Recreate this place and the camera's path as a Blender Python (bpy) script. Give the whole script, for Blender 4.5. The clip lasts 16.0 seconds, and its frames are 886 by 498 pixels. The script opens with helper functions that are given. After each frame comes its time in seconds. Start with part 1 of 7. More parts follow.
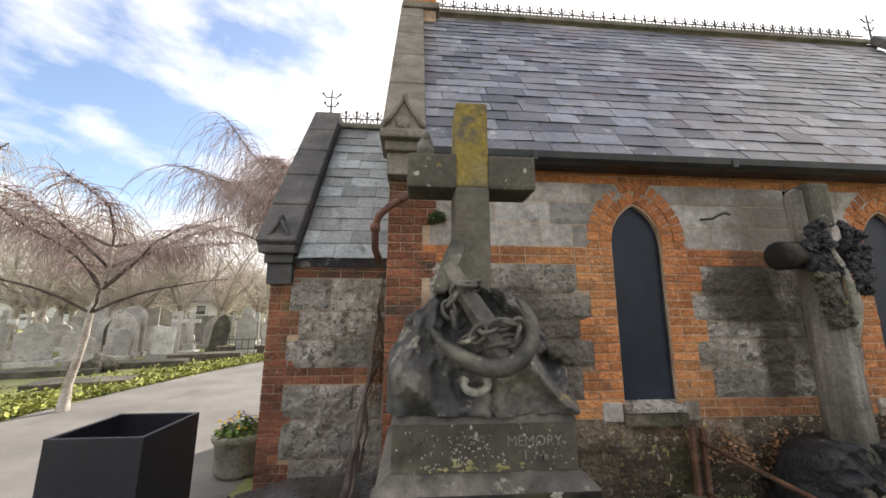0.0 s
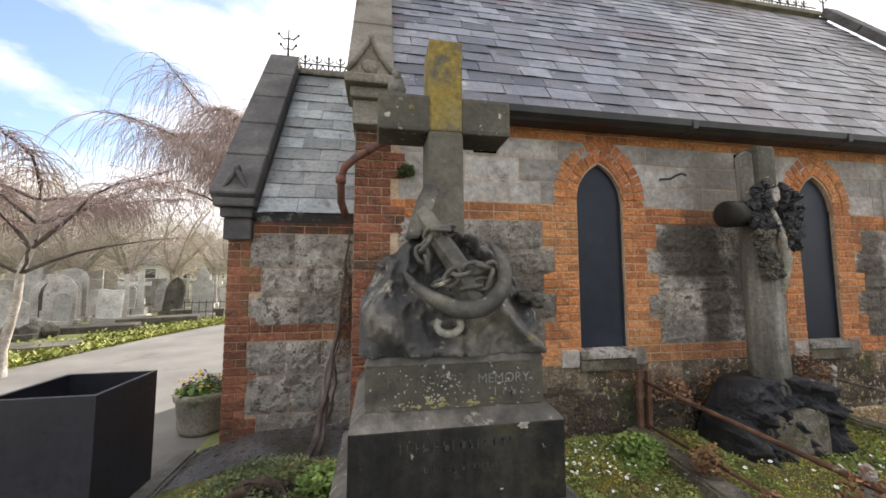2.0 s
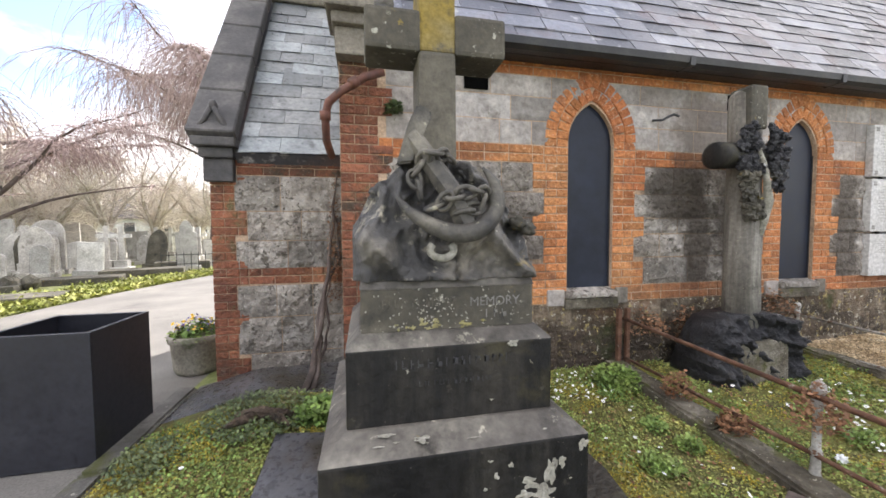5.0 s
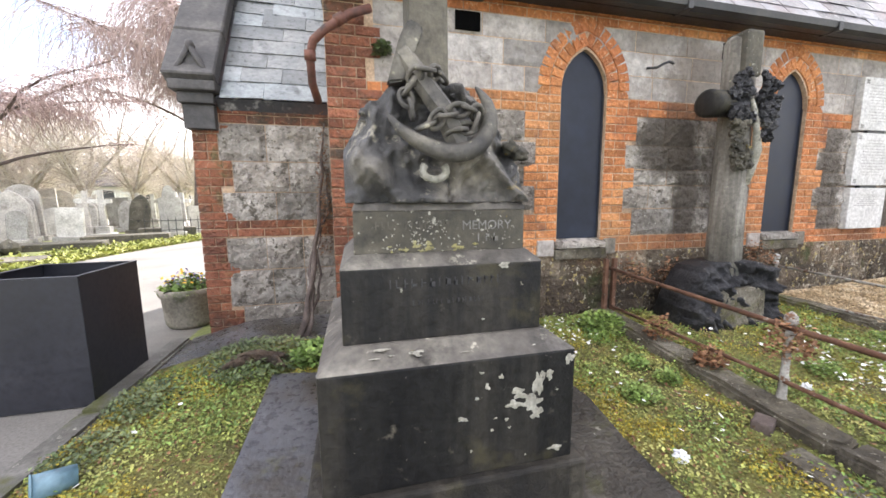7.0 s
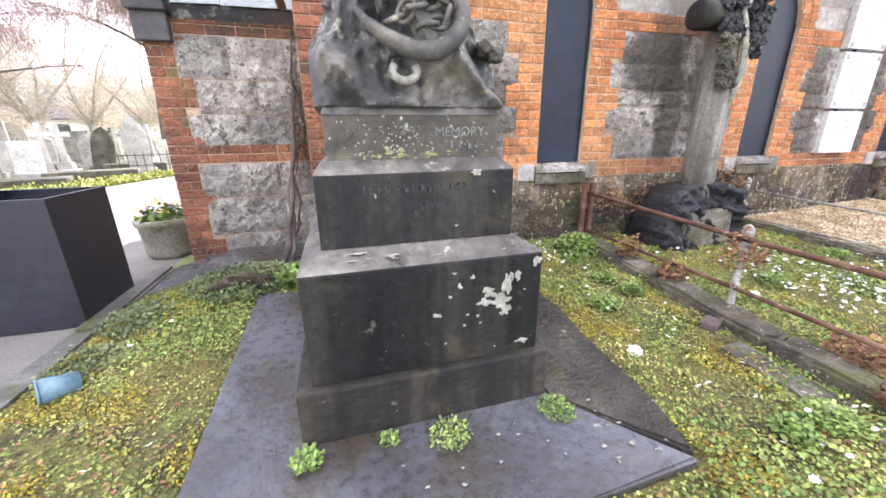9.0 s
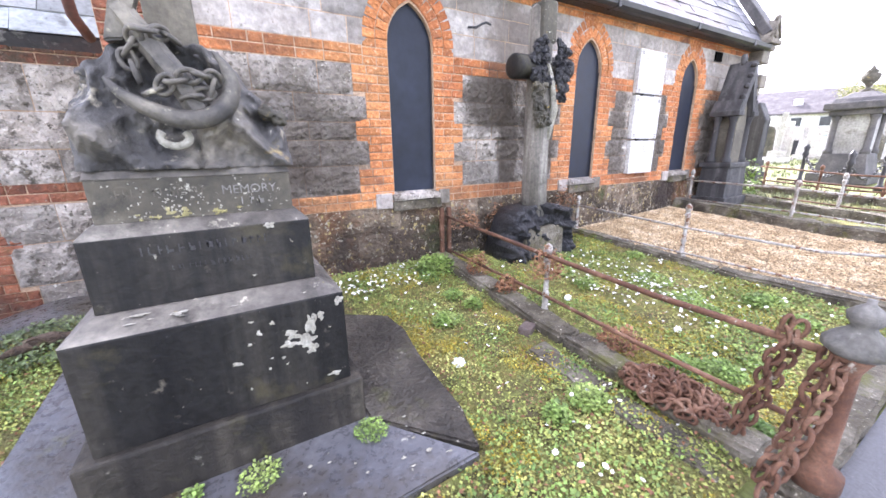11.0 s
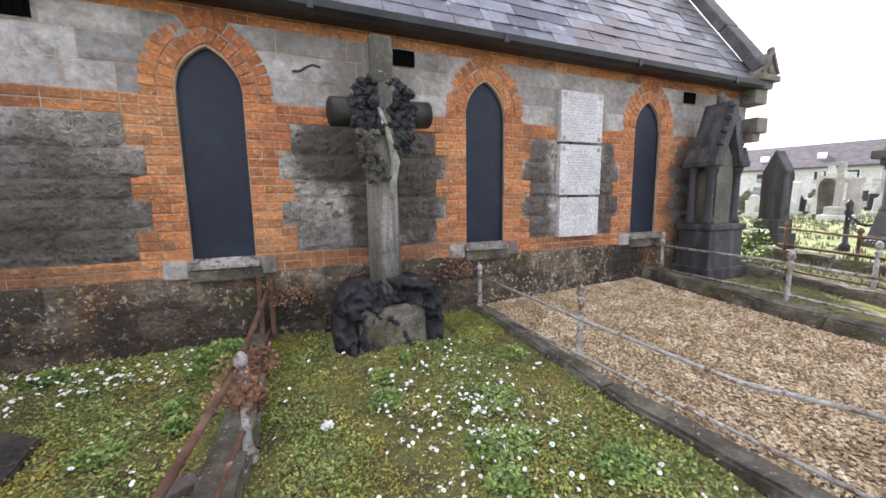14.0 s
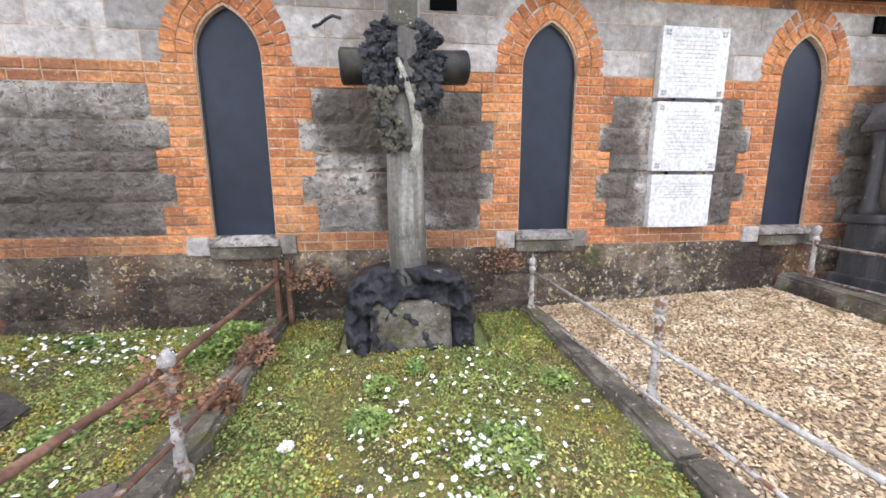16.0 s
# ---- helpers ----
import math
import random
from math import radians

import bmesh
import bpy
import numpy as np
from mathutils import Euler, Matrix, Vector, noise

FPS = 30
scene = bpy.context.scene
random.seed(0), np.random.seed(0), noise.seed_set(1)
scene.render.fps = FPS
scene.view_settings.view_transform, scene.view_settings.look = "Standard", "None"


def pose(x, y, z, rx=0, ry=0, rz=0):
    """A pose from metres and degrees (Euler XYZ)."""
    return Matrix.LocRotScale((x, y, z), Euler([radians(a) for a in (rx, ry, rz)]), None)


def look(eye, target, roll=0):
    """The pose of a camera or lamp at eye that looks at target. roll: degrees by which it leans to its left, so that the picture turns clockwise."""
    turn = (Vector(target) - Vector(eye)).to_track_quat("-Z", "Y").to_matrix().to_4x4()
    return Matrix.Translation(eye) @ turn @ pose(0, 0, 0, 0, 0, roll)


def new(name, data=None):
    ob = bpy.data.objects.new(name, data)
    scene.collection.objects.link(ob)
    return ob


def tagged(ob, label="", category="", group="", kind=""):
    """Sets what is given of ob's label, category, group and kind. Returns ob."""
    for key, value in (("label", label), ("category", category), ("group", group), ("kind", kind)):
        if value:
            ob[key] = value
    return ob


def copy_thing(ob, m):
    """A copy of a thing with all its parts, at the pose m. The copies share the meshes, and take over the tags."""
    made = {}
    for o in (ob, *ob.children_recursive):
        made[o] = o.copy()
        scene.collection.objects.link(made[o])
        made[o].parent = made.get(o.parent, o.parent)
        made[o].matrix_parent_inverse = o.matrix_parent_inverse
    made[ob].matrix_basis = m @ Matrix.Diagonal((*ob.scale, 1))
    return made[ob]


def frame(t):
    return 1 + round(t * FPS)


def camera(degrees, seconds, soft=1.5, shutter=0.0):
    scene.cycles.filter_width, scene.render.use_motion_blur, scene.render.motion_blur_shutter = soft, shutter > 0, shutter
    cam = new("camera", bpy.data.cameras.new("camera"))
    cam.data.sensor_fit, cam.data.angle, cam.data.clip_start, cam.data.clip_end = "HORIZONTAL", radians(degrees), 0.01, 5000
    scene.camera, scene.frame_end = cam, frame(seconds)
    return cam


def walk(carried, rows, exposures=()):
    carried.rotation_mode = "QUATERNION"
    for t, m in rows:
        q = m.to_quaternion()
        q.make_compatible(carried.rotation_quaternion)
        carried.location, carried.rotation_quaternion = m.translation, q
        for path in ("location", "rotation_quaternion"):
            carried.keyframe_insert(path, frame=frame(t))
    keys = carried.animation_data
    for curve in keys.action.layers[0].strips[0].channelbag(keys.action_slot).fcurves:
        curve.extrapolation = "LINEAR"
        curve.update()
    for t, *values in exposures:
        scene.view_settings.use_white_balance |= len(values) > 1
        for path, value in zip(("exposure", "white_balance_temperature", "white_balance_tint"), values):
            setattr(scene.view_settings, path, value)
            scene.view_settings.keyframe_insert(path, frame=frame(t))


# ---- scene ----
cam = camera(102.2, 16.0, soft=1.6)
PATH = [
    (0, (0.23, 0.295, 1.589), (0.39, 2.255, 1.953), 0.2),
    (0.5, (0.224, 0.306, 1.574), (0.469, 2.265, 1.889), 0.1),
    (1, (0.219, 0.321, 1.557), (0.52, 2.28, 1.824), 0.1),
    (1.5, (0.209, 0.325, 1.542), (0.542, 2.286, 1.754), -0.0),
    (2, (0.205, 0.332, 1.523), (0.559, 2.294, 1.685), -0.1),
    (2.5, (0.203, 0.334, 1.513), (0.575, 2.296, 1.623), -0.2),
    (3, (0.202, 0.343, 1.494), (0.59, 2.304, 1.561), -0.2),
    (3.5, (0.204, 0.352, 1.469), (0.601, 2.312, 1.491), -0.3),
    (4, (0.205, 0.347, 1.445), (0.614, 2.305, 1.42), -0.3),
    (6.5, (0.154, 0.335, 1.33), (0.601, 2.273, 1.123), -0.4),
    (7, (0.173, 0.324, 1.256), (0.644, 2.25, 0.989), -0.4),
    (7.5, (0.181, 0.32, 1.2), (0.678, 2.224, 0.841), -0.5),
    (8, (0.183, 0.311, 1.157), (0.686, 2.182, 0.661), -0.5),
    (8.2, (0.187, 0.308, 1.143), (0.69, 2.164, 0.593), -0.6),
    (10.3, (0.293, 0.093, 1.232), (1.005, 1.855, 0.61), -0.3),
    (10.5, (0.361, 0.065, 1.254), (1.17, 1.794, 0.657), -0.2),
    (11, (0.593, -0.05, 1.309), (1.561, 1.614, 0.766), -0.9),
    (11.5, (0.888, -0.114, 1.339), (1.938, 1.52, 0.862), -1.0),
    (12, (1.307, -0.173, 1.37), (2.428, 1.443, 1.005), -1.1),
    (12.5, (1.705, -0.267, 1.378), (2.855, 1.341, 1.075), -1.1),
    (13, (2.132, -0.221, 1.393), (3.263, 1.401, 1.093), -0.9),
    (13.5, (2.533, -0.205, 1.376), (3.516, 1.515, 1.099), -0.9),
    (14, (2.841, -0.185, 1.342), (3.578, 1.656, 1.079), -0.8),
    (14.5, (3.088, -0.067, 1.333), (3.683, 1.822, 1.059), -0.6),
    (15, (3.302, 0.011, 1.327), (3.801, 1.924, 1.028), -0.4),
    (15.5, (3.421, 0.133, 1.285), (3.768, 2.077, 0.968), -0.4),
    (16, (3.478, 0.268, 1.262), (3.716, 2.226, 0.926), -0.3),
]
EXPOSURES = [(0, 0.7, 6650, 13), (1.5, 0.78, 6600, 13), (3.5, 1.15, 6450, 14), (6.5, 1.67, 6350, 15), (8.0, 2.07, 6300, 16), (10.5, 2.34, 5780, 24), (11.0, 2.34, 5780, 23), (11.5, 2.02, 5850, 21), (12.0, 1.38, 5920, 19), (12.5, 1.12, 5980, 19), (13.0, 1.12, 6050, 19), (14.5, 1.45, 6000, 18), (16.0, 1.97, 6000, 18)]
walk(cam, [(t, look(eye, target, roll)) for t, eye, target, roll in PATH], EXPOSURES)

# ---------------------------------------------------------------- light
SUN_AZ, SUN_EL = math.atan2(0.5, 0.86), radians(38)
world = bpy.data.worlds.new("world")
scene.world = world
world.use_nodes = True
wn = world.node_tree.nodes
wl = world.node_tree.links
wn.clear()
w_sky = wn.new("ShaderNodeTexSky")
w_sky.sky_type, w_sky.sun_disc = "NISHITA", False
w_sky.sun_elevation, w_sky.sun_rotation = SUN_EL, SUN_AZ
w_co = wn.new("ShaderNodeTexCoord")
w_map = wn.new("ShaderNodeMapping")
w_map.inputs["Location"].default_value = (3.1, 0.4, 0.2)
w_map.inputs["Scale"].default_value = (1.0, 1.0, 2.2)
w_noise = wn.new("ShaderNodeTexNoise")
w_noise.inputs["Scale"].default_value = 1.7
w_noise.inputs["Detail"].default_value = 7.0
w_noise.inputs["Roughness"].default_value = 0.55
w_ramp = wn.new("ShaderNodeValToRGB")
w_ramp.color_ramp.elements[0].position, w_ramp.color_ramp.elements[1].position = 0.37, 0.50
w_blue = wn.new("ShaderNodeBackground")
w_blue.inputs["Strength"].default_value = 0.15
w_cloud = wn.new("ShaderNodeBackground")
w_cloud.inputs["Color"].default_value = (1.0, 0.985, 0.965, 1)
w_cloud.inputs["Strength"].default_value = 0.95
w_mix = wn.new("ShaderNodeMixShader")
w_out = wn.new("ShaderNodeOutputWorld")
wl.new(w_co.outputs["Generated"], w_map.inputs["Vector"])
wl.new(w_map.outputs["Vector"], w_noise.inputs["Vector"])
wl.new(w_noise.outputs["Fac"], w_ramp.inputs["Fac"])
wl.new(w_sky.outputs["Color"], w_blue.inputs["Color"])
wl.new(w_ramp.outputs["Color"], w_mix.inputs["Fac"])
wl.new(w_blue.outputs["Background"], w_mix.inputs[1])
wl.new(w_cloud.outputs["Background"], w_mix.inputs[2])
wl.new(w_mix.outputs["Shader"], w_out.inputs["Surface"])

sun = new("sun", bpy.data.lights.new("sun", "SUN"))
sun.data.energy, sun.data.angle, sun.data.color = 5.0, radians(0.8), (1.0, 0.95, 0.86)
sun_way = Vector((math.sin(SUN_AZ) * math.cos(SUN_EL), math.cos(SUN_AZ) * math.cos(SUN_EL), math.sin(SUN_EL)))
sun.matrix_world = look(sun_way * 60, (0, 0, 0))


# ---------------------------------------------------------------- materials
def mat(name, cols, rough=0.8, big=1.2, fine=18.0, bump=0.4, spots=(), metal=0.0, piece=0.0, dist=0.01, streak=False, spec=0.5, stains=(), soot=(0.05, 0.043, 0.036)):
    """Two-scale noise between the colours, patches of lichen or dirt, fine relief; piece: spread of brightness from piece to piece."""
    m = bpy.data.materials.new(name)
    m.use_nodes = True
    nt = m.node_tree
    nd, ln = nt.nodes, nt.links
    bsdf = nd["Principled BSDF"]
    geo = nd.new("ShaderNodeNewGeometry")
    pos = geo.outputs["Position"]
    rnd = None
    if piece:
        info = nd.new("ShaderNodeObjectInfo")
        add = nd.new("ShaderNodeMath")
        add.operation = "ADD"
        ln.new(info.outputs["Random"], add.inputs[0])
        ln.new(geo.outputs["Random Per Island"], add.inputs[1])
        fr = nd.new("ShaderNodeMath")
        fr.operation = "FRACT"
        ln.new(add.outputs[0], fr.inputs[0])
        rnd = fr.outputs[0]

    def tex(scale, detail=5.0, stretch=None, roughness=0.6):
        n = nd.new("ShaderNodeTexNoise")
        n.inputs["Scale"].default_value, n.inputs["Detail"].default_value = scale, detail
        n.inputs["Roughness"].default_value = roughness
        src = pos
        if stretch:
            mp = nd.new("ShaderNodeMapping")
            mp.inputs["Scale"].default_value = stretch
            ln.new(pos, mp.inputs["Vector"])
            src = mp.outputs["Vector"]
        ln.new(src, n.inputs["Vector"])
        return n.outputs["Fac"]

    def ramp(fac, stops):
        r = nd.new("ShaderNodeValToRGB")
        e = r.color_ramp.elements
        while len(e) < len(stops):
            e.new(0.5)
        for k, (p, c) in zip(e, stops):
            k.position, k.color = p, (*c, 1) if len(c) == 3 else c
        ln.new(fac, r.inputs["Fac"])
        return r.outputs["Color"]

    def mix(fac, a, b, mode="MIX"):
        x = nd.new("ShaderNodeMix")
        x.data_type, x.blend_type = "RGBA", mode
        for value, sock in ((fac, x.inputs[0]), (a, x.inputs[6]), (b, x.inputs[7])):
            if isinstance(value, bpy.types.NodeSocket):
                ln.new(value, sock)
            elif isinstance(value, tuple):
                sock.default_value = (*value, 1)
            else:
                sock.default_value = value
        return x.outputs[2]

    n_big = tex(big, 6.0, (2.6, 2.6, 0.22) if streak else None)
    n_fine = tex(fine, 6.0)
    a, b, c = cols
    col = ramp(n_big, [(0.32, a), (0.5, b), (0.68, c)])
    grey = ramp(n_fine, [(0.25, (0.45, 0.45, 0.45)), (0.75, (1.45, 1.45, 1.45))])
    col = mix(0.75, col, grey, "MULTIPLY")
    if piece:
        lo, hi = 1 - piece, 1 + piece
        tone = ramp(rnd, [(0.0, (lo, lo, lo)), (0.5, (1.0, 0.97, 0.95)), (1.0, (hi, hi * 1.01, hi * 1.02))])
        col = mix(1.0, col, tone, "MULTIPLY")
    for colour, scale, lo, hi in spots:
        f = ramp(tex(scale, 7.0, None, 0.68), [(lo, (0, 0, 0)), (hi, (1, 1, 1))])
        col = mix(f, col, colour)
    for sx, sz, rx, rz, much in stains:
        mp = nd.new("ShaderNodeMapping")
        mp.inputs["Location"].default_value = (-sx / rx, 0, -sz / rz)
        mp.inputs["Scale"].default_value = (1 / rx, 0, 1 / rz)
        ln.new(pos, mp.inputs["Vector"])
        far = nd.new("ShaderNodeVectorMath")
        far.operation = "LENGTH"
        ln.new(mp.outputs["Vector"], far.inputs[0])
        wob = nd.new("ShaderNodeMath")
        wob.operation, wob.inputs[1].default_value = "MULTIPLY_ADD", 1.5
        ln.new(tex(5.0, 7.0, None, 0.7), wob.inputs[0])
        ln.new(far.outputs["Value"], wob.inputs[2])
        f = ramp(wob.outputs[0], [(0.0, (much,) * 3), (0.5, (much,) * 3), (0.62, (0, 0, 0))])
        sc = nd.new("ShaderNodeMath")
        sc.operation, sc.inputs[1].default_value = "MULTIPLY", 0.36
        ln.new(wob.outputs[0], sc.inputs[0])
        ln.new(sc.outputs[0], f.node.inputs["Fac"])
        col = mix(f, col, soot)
    ln.new(col, bsdf.inputs["Base Color"])
    rr = ramp(n_fine, [(0.3, (max(rough - 0.12, 0.05),) * 3), (0.7, (min(rough + 0.1, 1.0),) * 3)])
    ln.new(rr, bsdf.inputs["Roughness"])
    bsdf.inputs["Metallic"].default_value = metal
    bsdf.inputs["Specular IOR Level"].default_value = spec
    if bump:
        bp = nd.new("ShaderNodeBump")
        bp.inputs["Strength"].default_value, bp.inputs["Distance"].default_value = bump, dist
        ln.new(n_fine, bp.inputs["Height"])
        ln.new(bp.outputs["Normal"], bsdf.inputs["Normal"])
    return m


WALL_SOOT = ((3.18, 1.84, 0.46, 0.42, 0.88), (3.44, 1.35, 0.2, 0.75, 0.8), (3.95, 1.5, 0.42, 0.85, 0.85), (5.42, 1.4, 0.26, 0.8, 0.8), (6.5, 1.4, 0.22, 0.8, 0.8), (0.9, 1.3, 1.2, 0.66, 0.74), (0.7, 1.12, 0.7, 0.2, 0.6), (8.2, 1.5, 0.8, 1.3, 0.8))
LICHEN_Y = (0.42, 0.30, 0.04)
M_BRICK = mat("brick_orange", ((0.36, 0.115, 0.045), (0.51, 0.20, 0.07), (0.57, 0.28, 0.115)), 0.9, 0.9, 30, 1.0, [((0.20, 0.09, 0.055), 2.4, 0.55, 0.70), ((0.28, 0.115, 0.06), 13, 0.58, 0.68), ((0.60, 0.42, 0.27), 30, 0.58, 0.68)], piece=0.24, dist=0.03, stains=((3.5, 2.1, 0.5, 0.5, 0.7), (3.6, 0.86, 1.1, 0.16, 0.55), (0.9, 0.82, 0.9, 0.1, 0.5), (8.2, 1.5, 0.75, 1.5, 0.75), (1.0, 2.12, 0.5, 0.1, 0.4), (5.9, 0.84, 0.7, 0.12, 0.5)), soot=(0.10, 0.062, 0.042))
M_OLDBRICK = mat("old_red_brick", ((0.16, 0.06, 0.038), (0.28, 0.105, 0.058), (0.38, 0.165, 0.085)), 0.9, 1.8, 30, 1.2, [((0.085, 0.06, 0.042), 2.6, 0.50, 0.64), ((0.12, 0.115, 0.05), 3.6, 0.60, 0.70), ((0.45, 0.37, 0.28), 32, 0.61, 0.70)], piece=0.3, dist=0.04)
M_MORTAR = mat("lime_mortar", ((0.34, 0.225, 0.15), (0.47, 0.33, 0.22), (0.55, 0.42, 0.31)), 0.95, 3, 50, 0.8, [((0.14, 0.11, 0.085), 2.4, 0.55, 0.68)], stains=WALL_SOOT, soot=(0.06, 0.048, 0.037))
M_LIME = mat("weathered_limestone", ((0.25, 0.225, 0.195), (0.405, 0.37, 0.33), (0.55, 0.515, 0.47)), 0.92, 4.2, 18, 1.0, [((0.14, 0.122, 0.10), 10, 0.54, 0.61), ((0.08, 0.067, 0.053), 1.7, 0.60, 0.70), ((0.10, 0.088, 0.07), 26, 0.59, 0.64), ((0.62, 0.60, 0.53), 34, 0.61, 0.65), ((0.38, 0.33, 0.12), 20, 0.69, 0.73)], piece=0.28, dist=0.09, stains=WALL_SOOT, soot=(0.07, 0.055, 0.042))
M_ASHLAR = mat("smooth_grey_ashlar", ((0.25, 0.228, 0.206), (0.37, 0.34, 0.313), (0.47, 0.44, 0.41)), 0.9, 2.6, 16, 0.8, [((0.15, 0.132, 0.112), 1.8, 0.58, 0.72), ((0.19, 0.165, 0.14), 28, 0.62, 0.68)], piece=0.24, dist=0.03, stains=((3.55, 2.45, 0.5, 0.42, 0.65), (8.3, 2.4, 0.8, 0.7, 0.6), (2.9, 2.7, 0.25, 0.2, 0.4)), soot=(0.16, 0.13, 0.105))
M_PLINTH = mat("damp_plinth_stone", ((0.062, 0.046, 0.03), (0.14, 0.107, 0.073), (0.30, 0.25, 0.185)), 0.9, 2.6, 26, 1.0, [((0.05, 0.04, 0.029), 1.6, 0.55, 0.65), ((0.19, 0.092, 0.045), 1.1, 0.53, 0.65), ((0.50, 0.46, 0.37), 24, 0.58, 0.62), ((0.46, 0.37, 0.16), 17, 0.59, 0.63), ((0.06, 0.07, 0.025), 2.2, 0.58, 0.68)], piece=0.45, dist=0.07, stains=((6.9, 0.55, 0.4, 0.3, 0.9), (4.2, 0.4, 0.7, 0.25, 0.5), (2.9, 0.3, 0.5, 0.4, 0.5), (1.75, 0.3, 0.6, 0.4, 0.6), (0.5, 0.25, 0.4, 0.3, 0.6)), soot=(0.03, 0.02, 0.016))
M_DRESSED = mat("dressed_sandstone", ((0.12, 0.105, 0.085), (0.185, 0.165, 0.135), (0.26, 0.235, 0.195)), 0.88, 3, 44, 0.6, [((0.05, 0.046, 0.037), 2.4, 0.56, 0.7), ((0.34, 0.32, 0.24), 20, 0.68, 0.72)])
M_SLATE = mat("roof_slate", ((0.09, 0.094, 0.11), (0.15, 0.152, 0.172), (0.235, 0.23, 0.245)), 0.40, 1.3, 22, 0.4, [((0.42, 0.41, 0.405), 5, 0.60, 0.70), ((0.13, 0.088, 0.086), 0.8, 0.52, 0.68), ((0.05, 0.048, 0.052), 2.6, 0.59, 0.68), ((0.40, 0.385, 0.34), 24, 0.66, 0.70)], piece=0.6, spec=0.42)
M_PSLATE = mat("pale_porch_slate", ((0.15, 0.165, 0.175), (0.23, 0.25, 0.26), (0.32, 0.33, 0.335)), 0.36, 1.6, 22, 0.4, [((0.10, 0.105, 0.11), 3.0, 0.56, 0.68), ((0.42, 0.42, 0.39), 20, 0.66, 0.70)], piece=0.4)
M_LEAD = mat("dark_cast_iron", ((0.012, 0.012, 0.014), (0.022, 0.022, 0.025), (0.04, 0.038, 0.036)), 0.5, 3, 40, 0.2)
M_BOARD = mat("navy_painted_board", ((0.013, 0.016, 0.026), (0.016, 0.020, 0.032), (0.022, 0.027, 0.042)), 0.45, 0.9, 6, 0.05, spec=0.25)
M_BIN = mat("black_powder_coated_steel", ((0.010, 0.011, 0.016), (0.014, 0.015, 0.021), (0.022, 0.023, 0.03)), 0.42, 1.4, 30, 0.08, [((0.16, 0.16, 0.17), 9, 0.76, 0.82)])
M_MARBLE = mat("white_marble", ((0.46, 0.452, 0.435), (0.54, 0.53, 0.515), (0.61, 0.60, 0.585)), 0.55, 2.5, 30, 0.1, [((0.50, 0.485, 0.46), 4, 0.58, 0.78)])
M_INK = mat("worn_lettering", ((0.26, 0.25, 0.235), (0.36, 0.35, 0.33), (0.46, 0.45, 0.43)), 0.85, 9, 60, 0.1)
M_CUT = mat("weathered_cut_lettering", ((0.10, 0.095, 0.085), (0.17, 0.165, 0.15), (0.26, 0.25, 0.235)), 0.85, 9, 60, 0.1)
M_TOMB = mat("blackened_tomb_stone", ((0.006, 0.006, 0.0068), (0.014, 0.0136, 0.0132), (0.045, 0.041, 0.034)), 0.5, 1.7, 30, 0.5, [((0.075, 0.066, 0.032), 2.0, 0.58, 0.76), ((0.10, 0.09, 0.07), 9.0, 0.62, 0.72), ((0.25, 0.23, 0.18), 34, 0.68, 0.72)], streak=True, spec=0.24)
M_FOOT = mat("damp_brown_footing", ((0.010, 0.009, 0.008), (0.024, 0.021, 0.017), (0.065, 0.057, 0.044)), 0.65, 2.6, 34, 0.8, [((0.26, 0.25, 0.21), 5.0, 0.63, 0.70), ((0.075, 0.068, 0.03), 3.0, 0.57, 0.70), ((0.012, 0.011, 0.010), 2.2, 0.55, 0.66)], streak=True, spec=0.35)
# paler stone for the block tops, with light and dark patches
M_TOMBTOP = mat("pale_tomb_stone", ((0.06, 0.053, 0.045), (0.115, 0.104, 0.09), (0.20, 0.185, 0.155)), 0.7, 3.2, 30, 0.7, [((0.40, 0.375, 0.30), 15, 0.62, 0.67), ((0.035, 0.031, 0.026), 4, 0.52, 0.66), ((0.20, 0.17, 0.06), 7, 0.62, 0.70)])
M_LICHEN = mat("pale_lichen_crust", ((0.21, 0.20, 0.16), (0.30, 0.29, 0.24), (0.40, 0.385, 0.33)), 0.95, 14, 60, 0.9, [((0.10, 0.095, 0.08), 40, 0.58, 0.66)])
M_YLICHEN = mat("yellow_lichen_crust", ((0.17, 0.155, 0.07), (0.26, 0.235, 0.10), (0.34, 0.32, 0.19)), 0.95, 14, 60, 0.9)
M_COPE = mat("soot_dark_coping", ((0.05, 0.048, 0.05), (0.085, 0.08, 0.08), (0.14, 0.13, 0.125)), 0.75, 2.5, 30, 0.5, [((0.45, 0.44, 0.40), 6, 0.73, 0.75)])
M_SOOT = mat("sooty_grey_monument", ((0.02, 0.02, 0.022), (0.046, 0.045, 0.047), (0.10, 0.097, 0.097)), 0.75, 2.2, 30, 0.7, [((0.19, 0.18, 0.165), 16, 0.64, 0.72), ((0.014, 0.014, 0.016), 2.6, 0.56, 0.66)], streak=True)
M_TOMB2 = mat("lichened_tomb_stone", ((0.045, 0.042, 0.033), (0.085, 0.077, 0.058), (0.16, 0.145, 0.11)), 0.85, 2.4, 34, 0.7, [((0.40, 0.39, 0.32), 26, 0.62, 0.665), (LICHEN_Y, 7, 0.65, 0.72), ((0.02, 0.02, 0.018), 3.0, 0.58, 0.7)])
M_CROSS = mat("cross_stone", ((0.065, 0.06, 0.047), (0.115, 0.104, 0.08), (0.17, 0.155, 0.12)), 0.86, 2.2, 38, 0.6, [((0.03, 0.028, 0.024), 2.8, 0.58, 0.74), ((0.30, 0.28, 0.20), 26, 0.68, 0.72)])
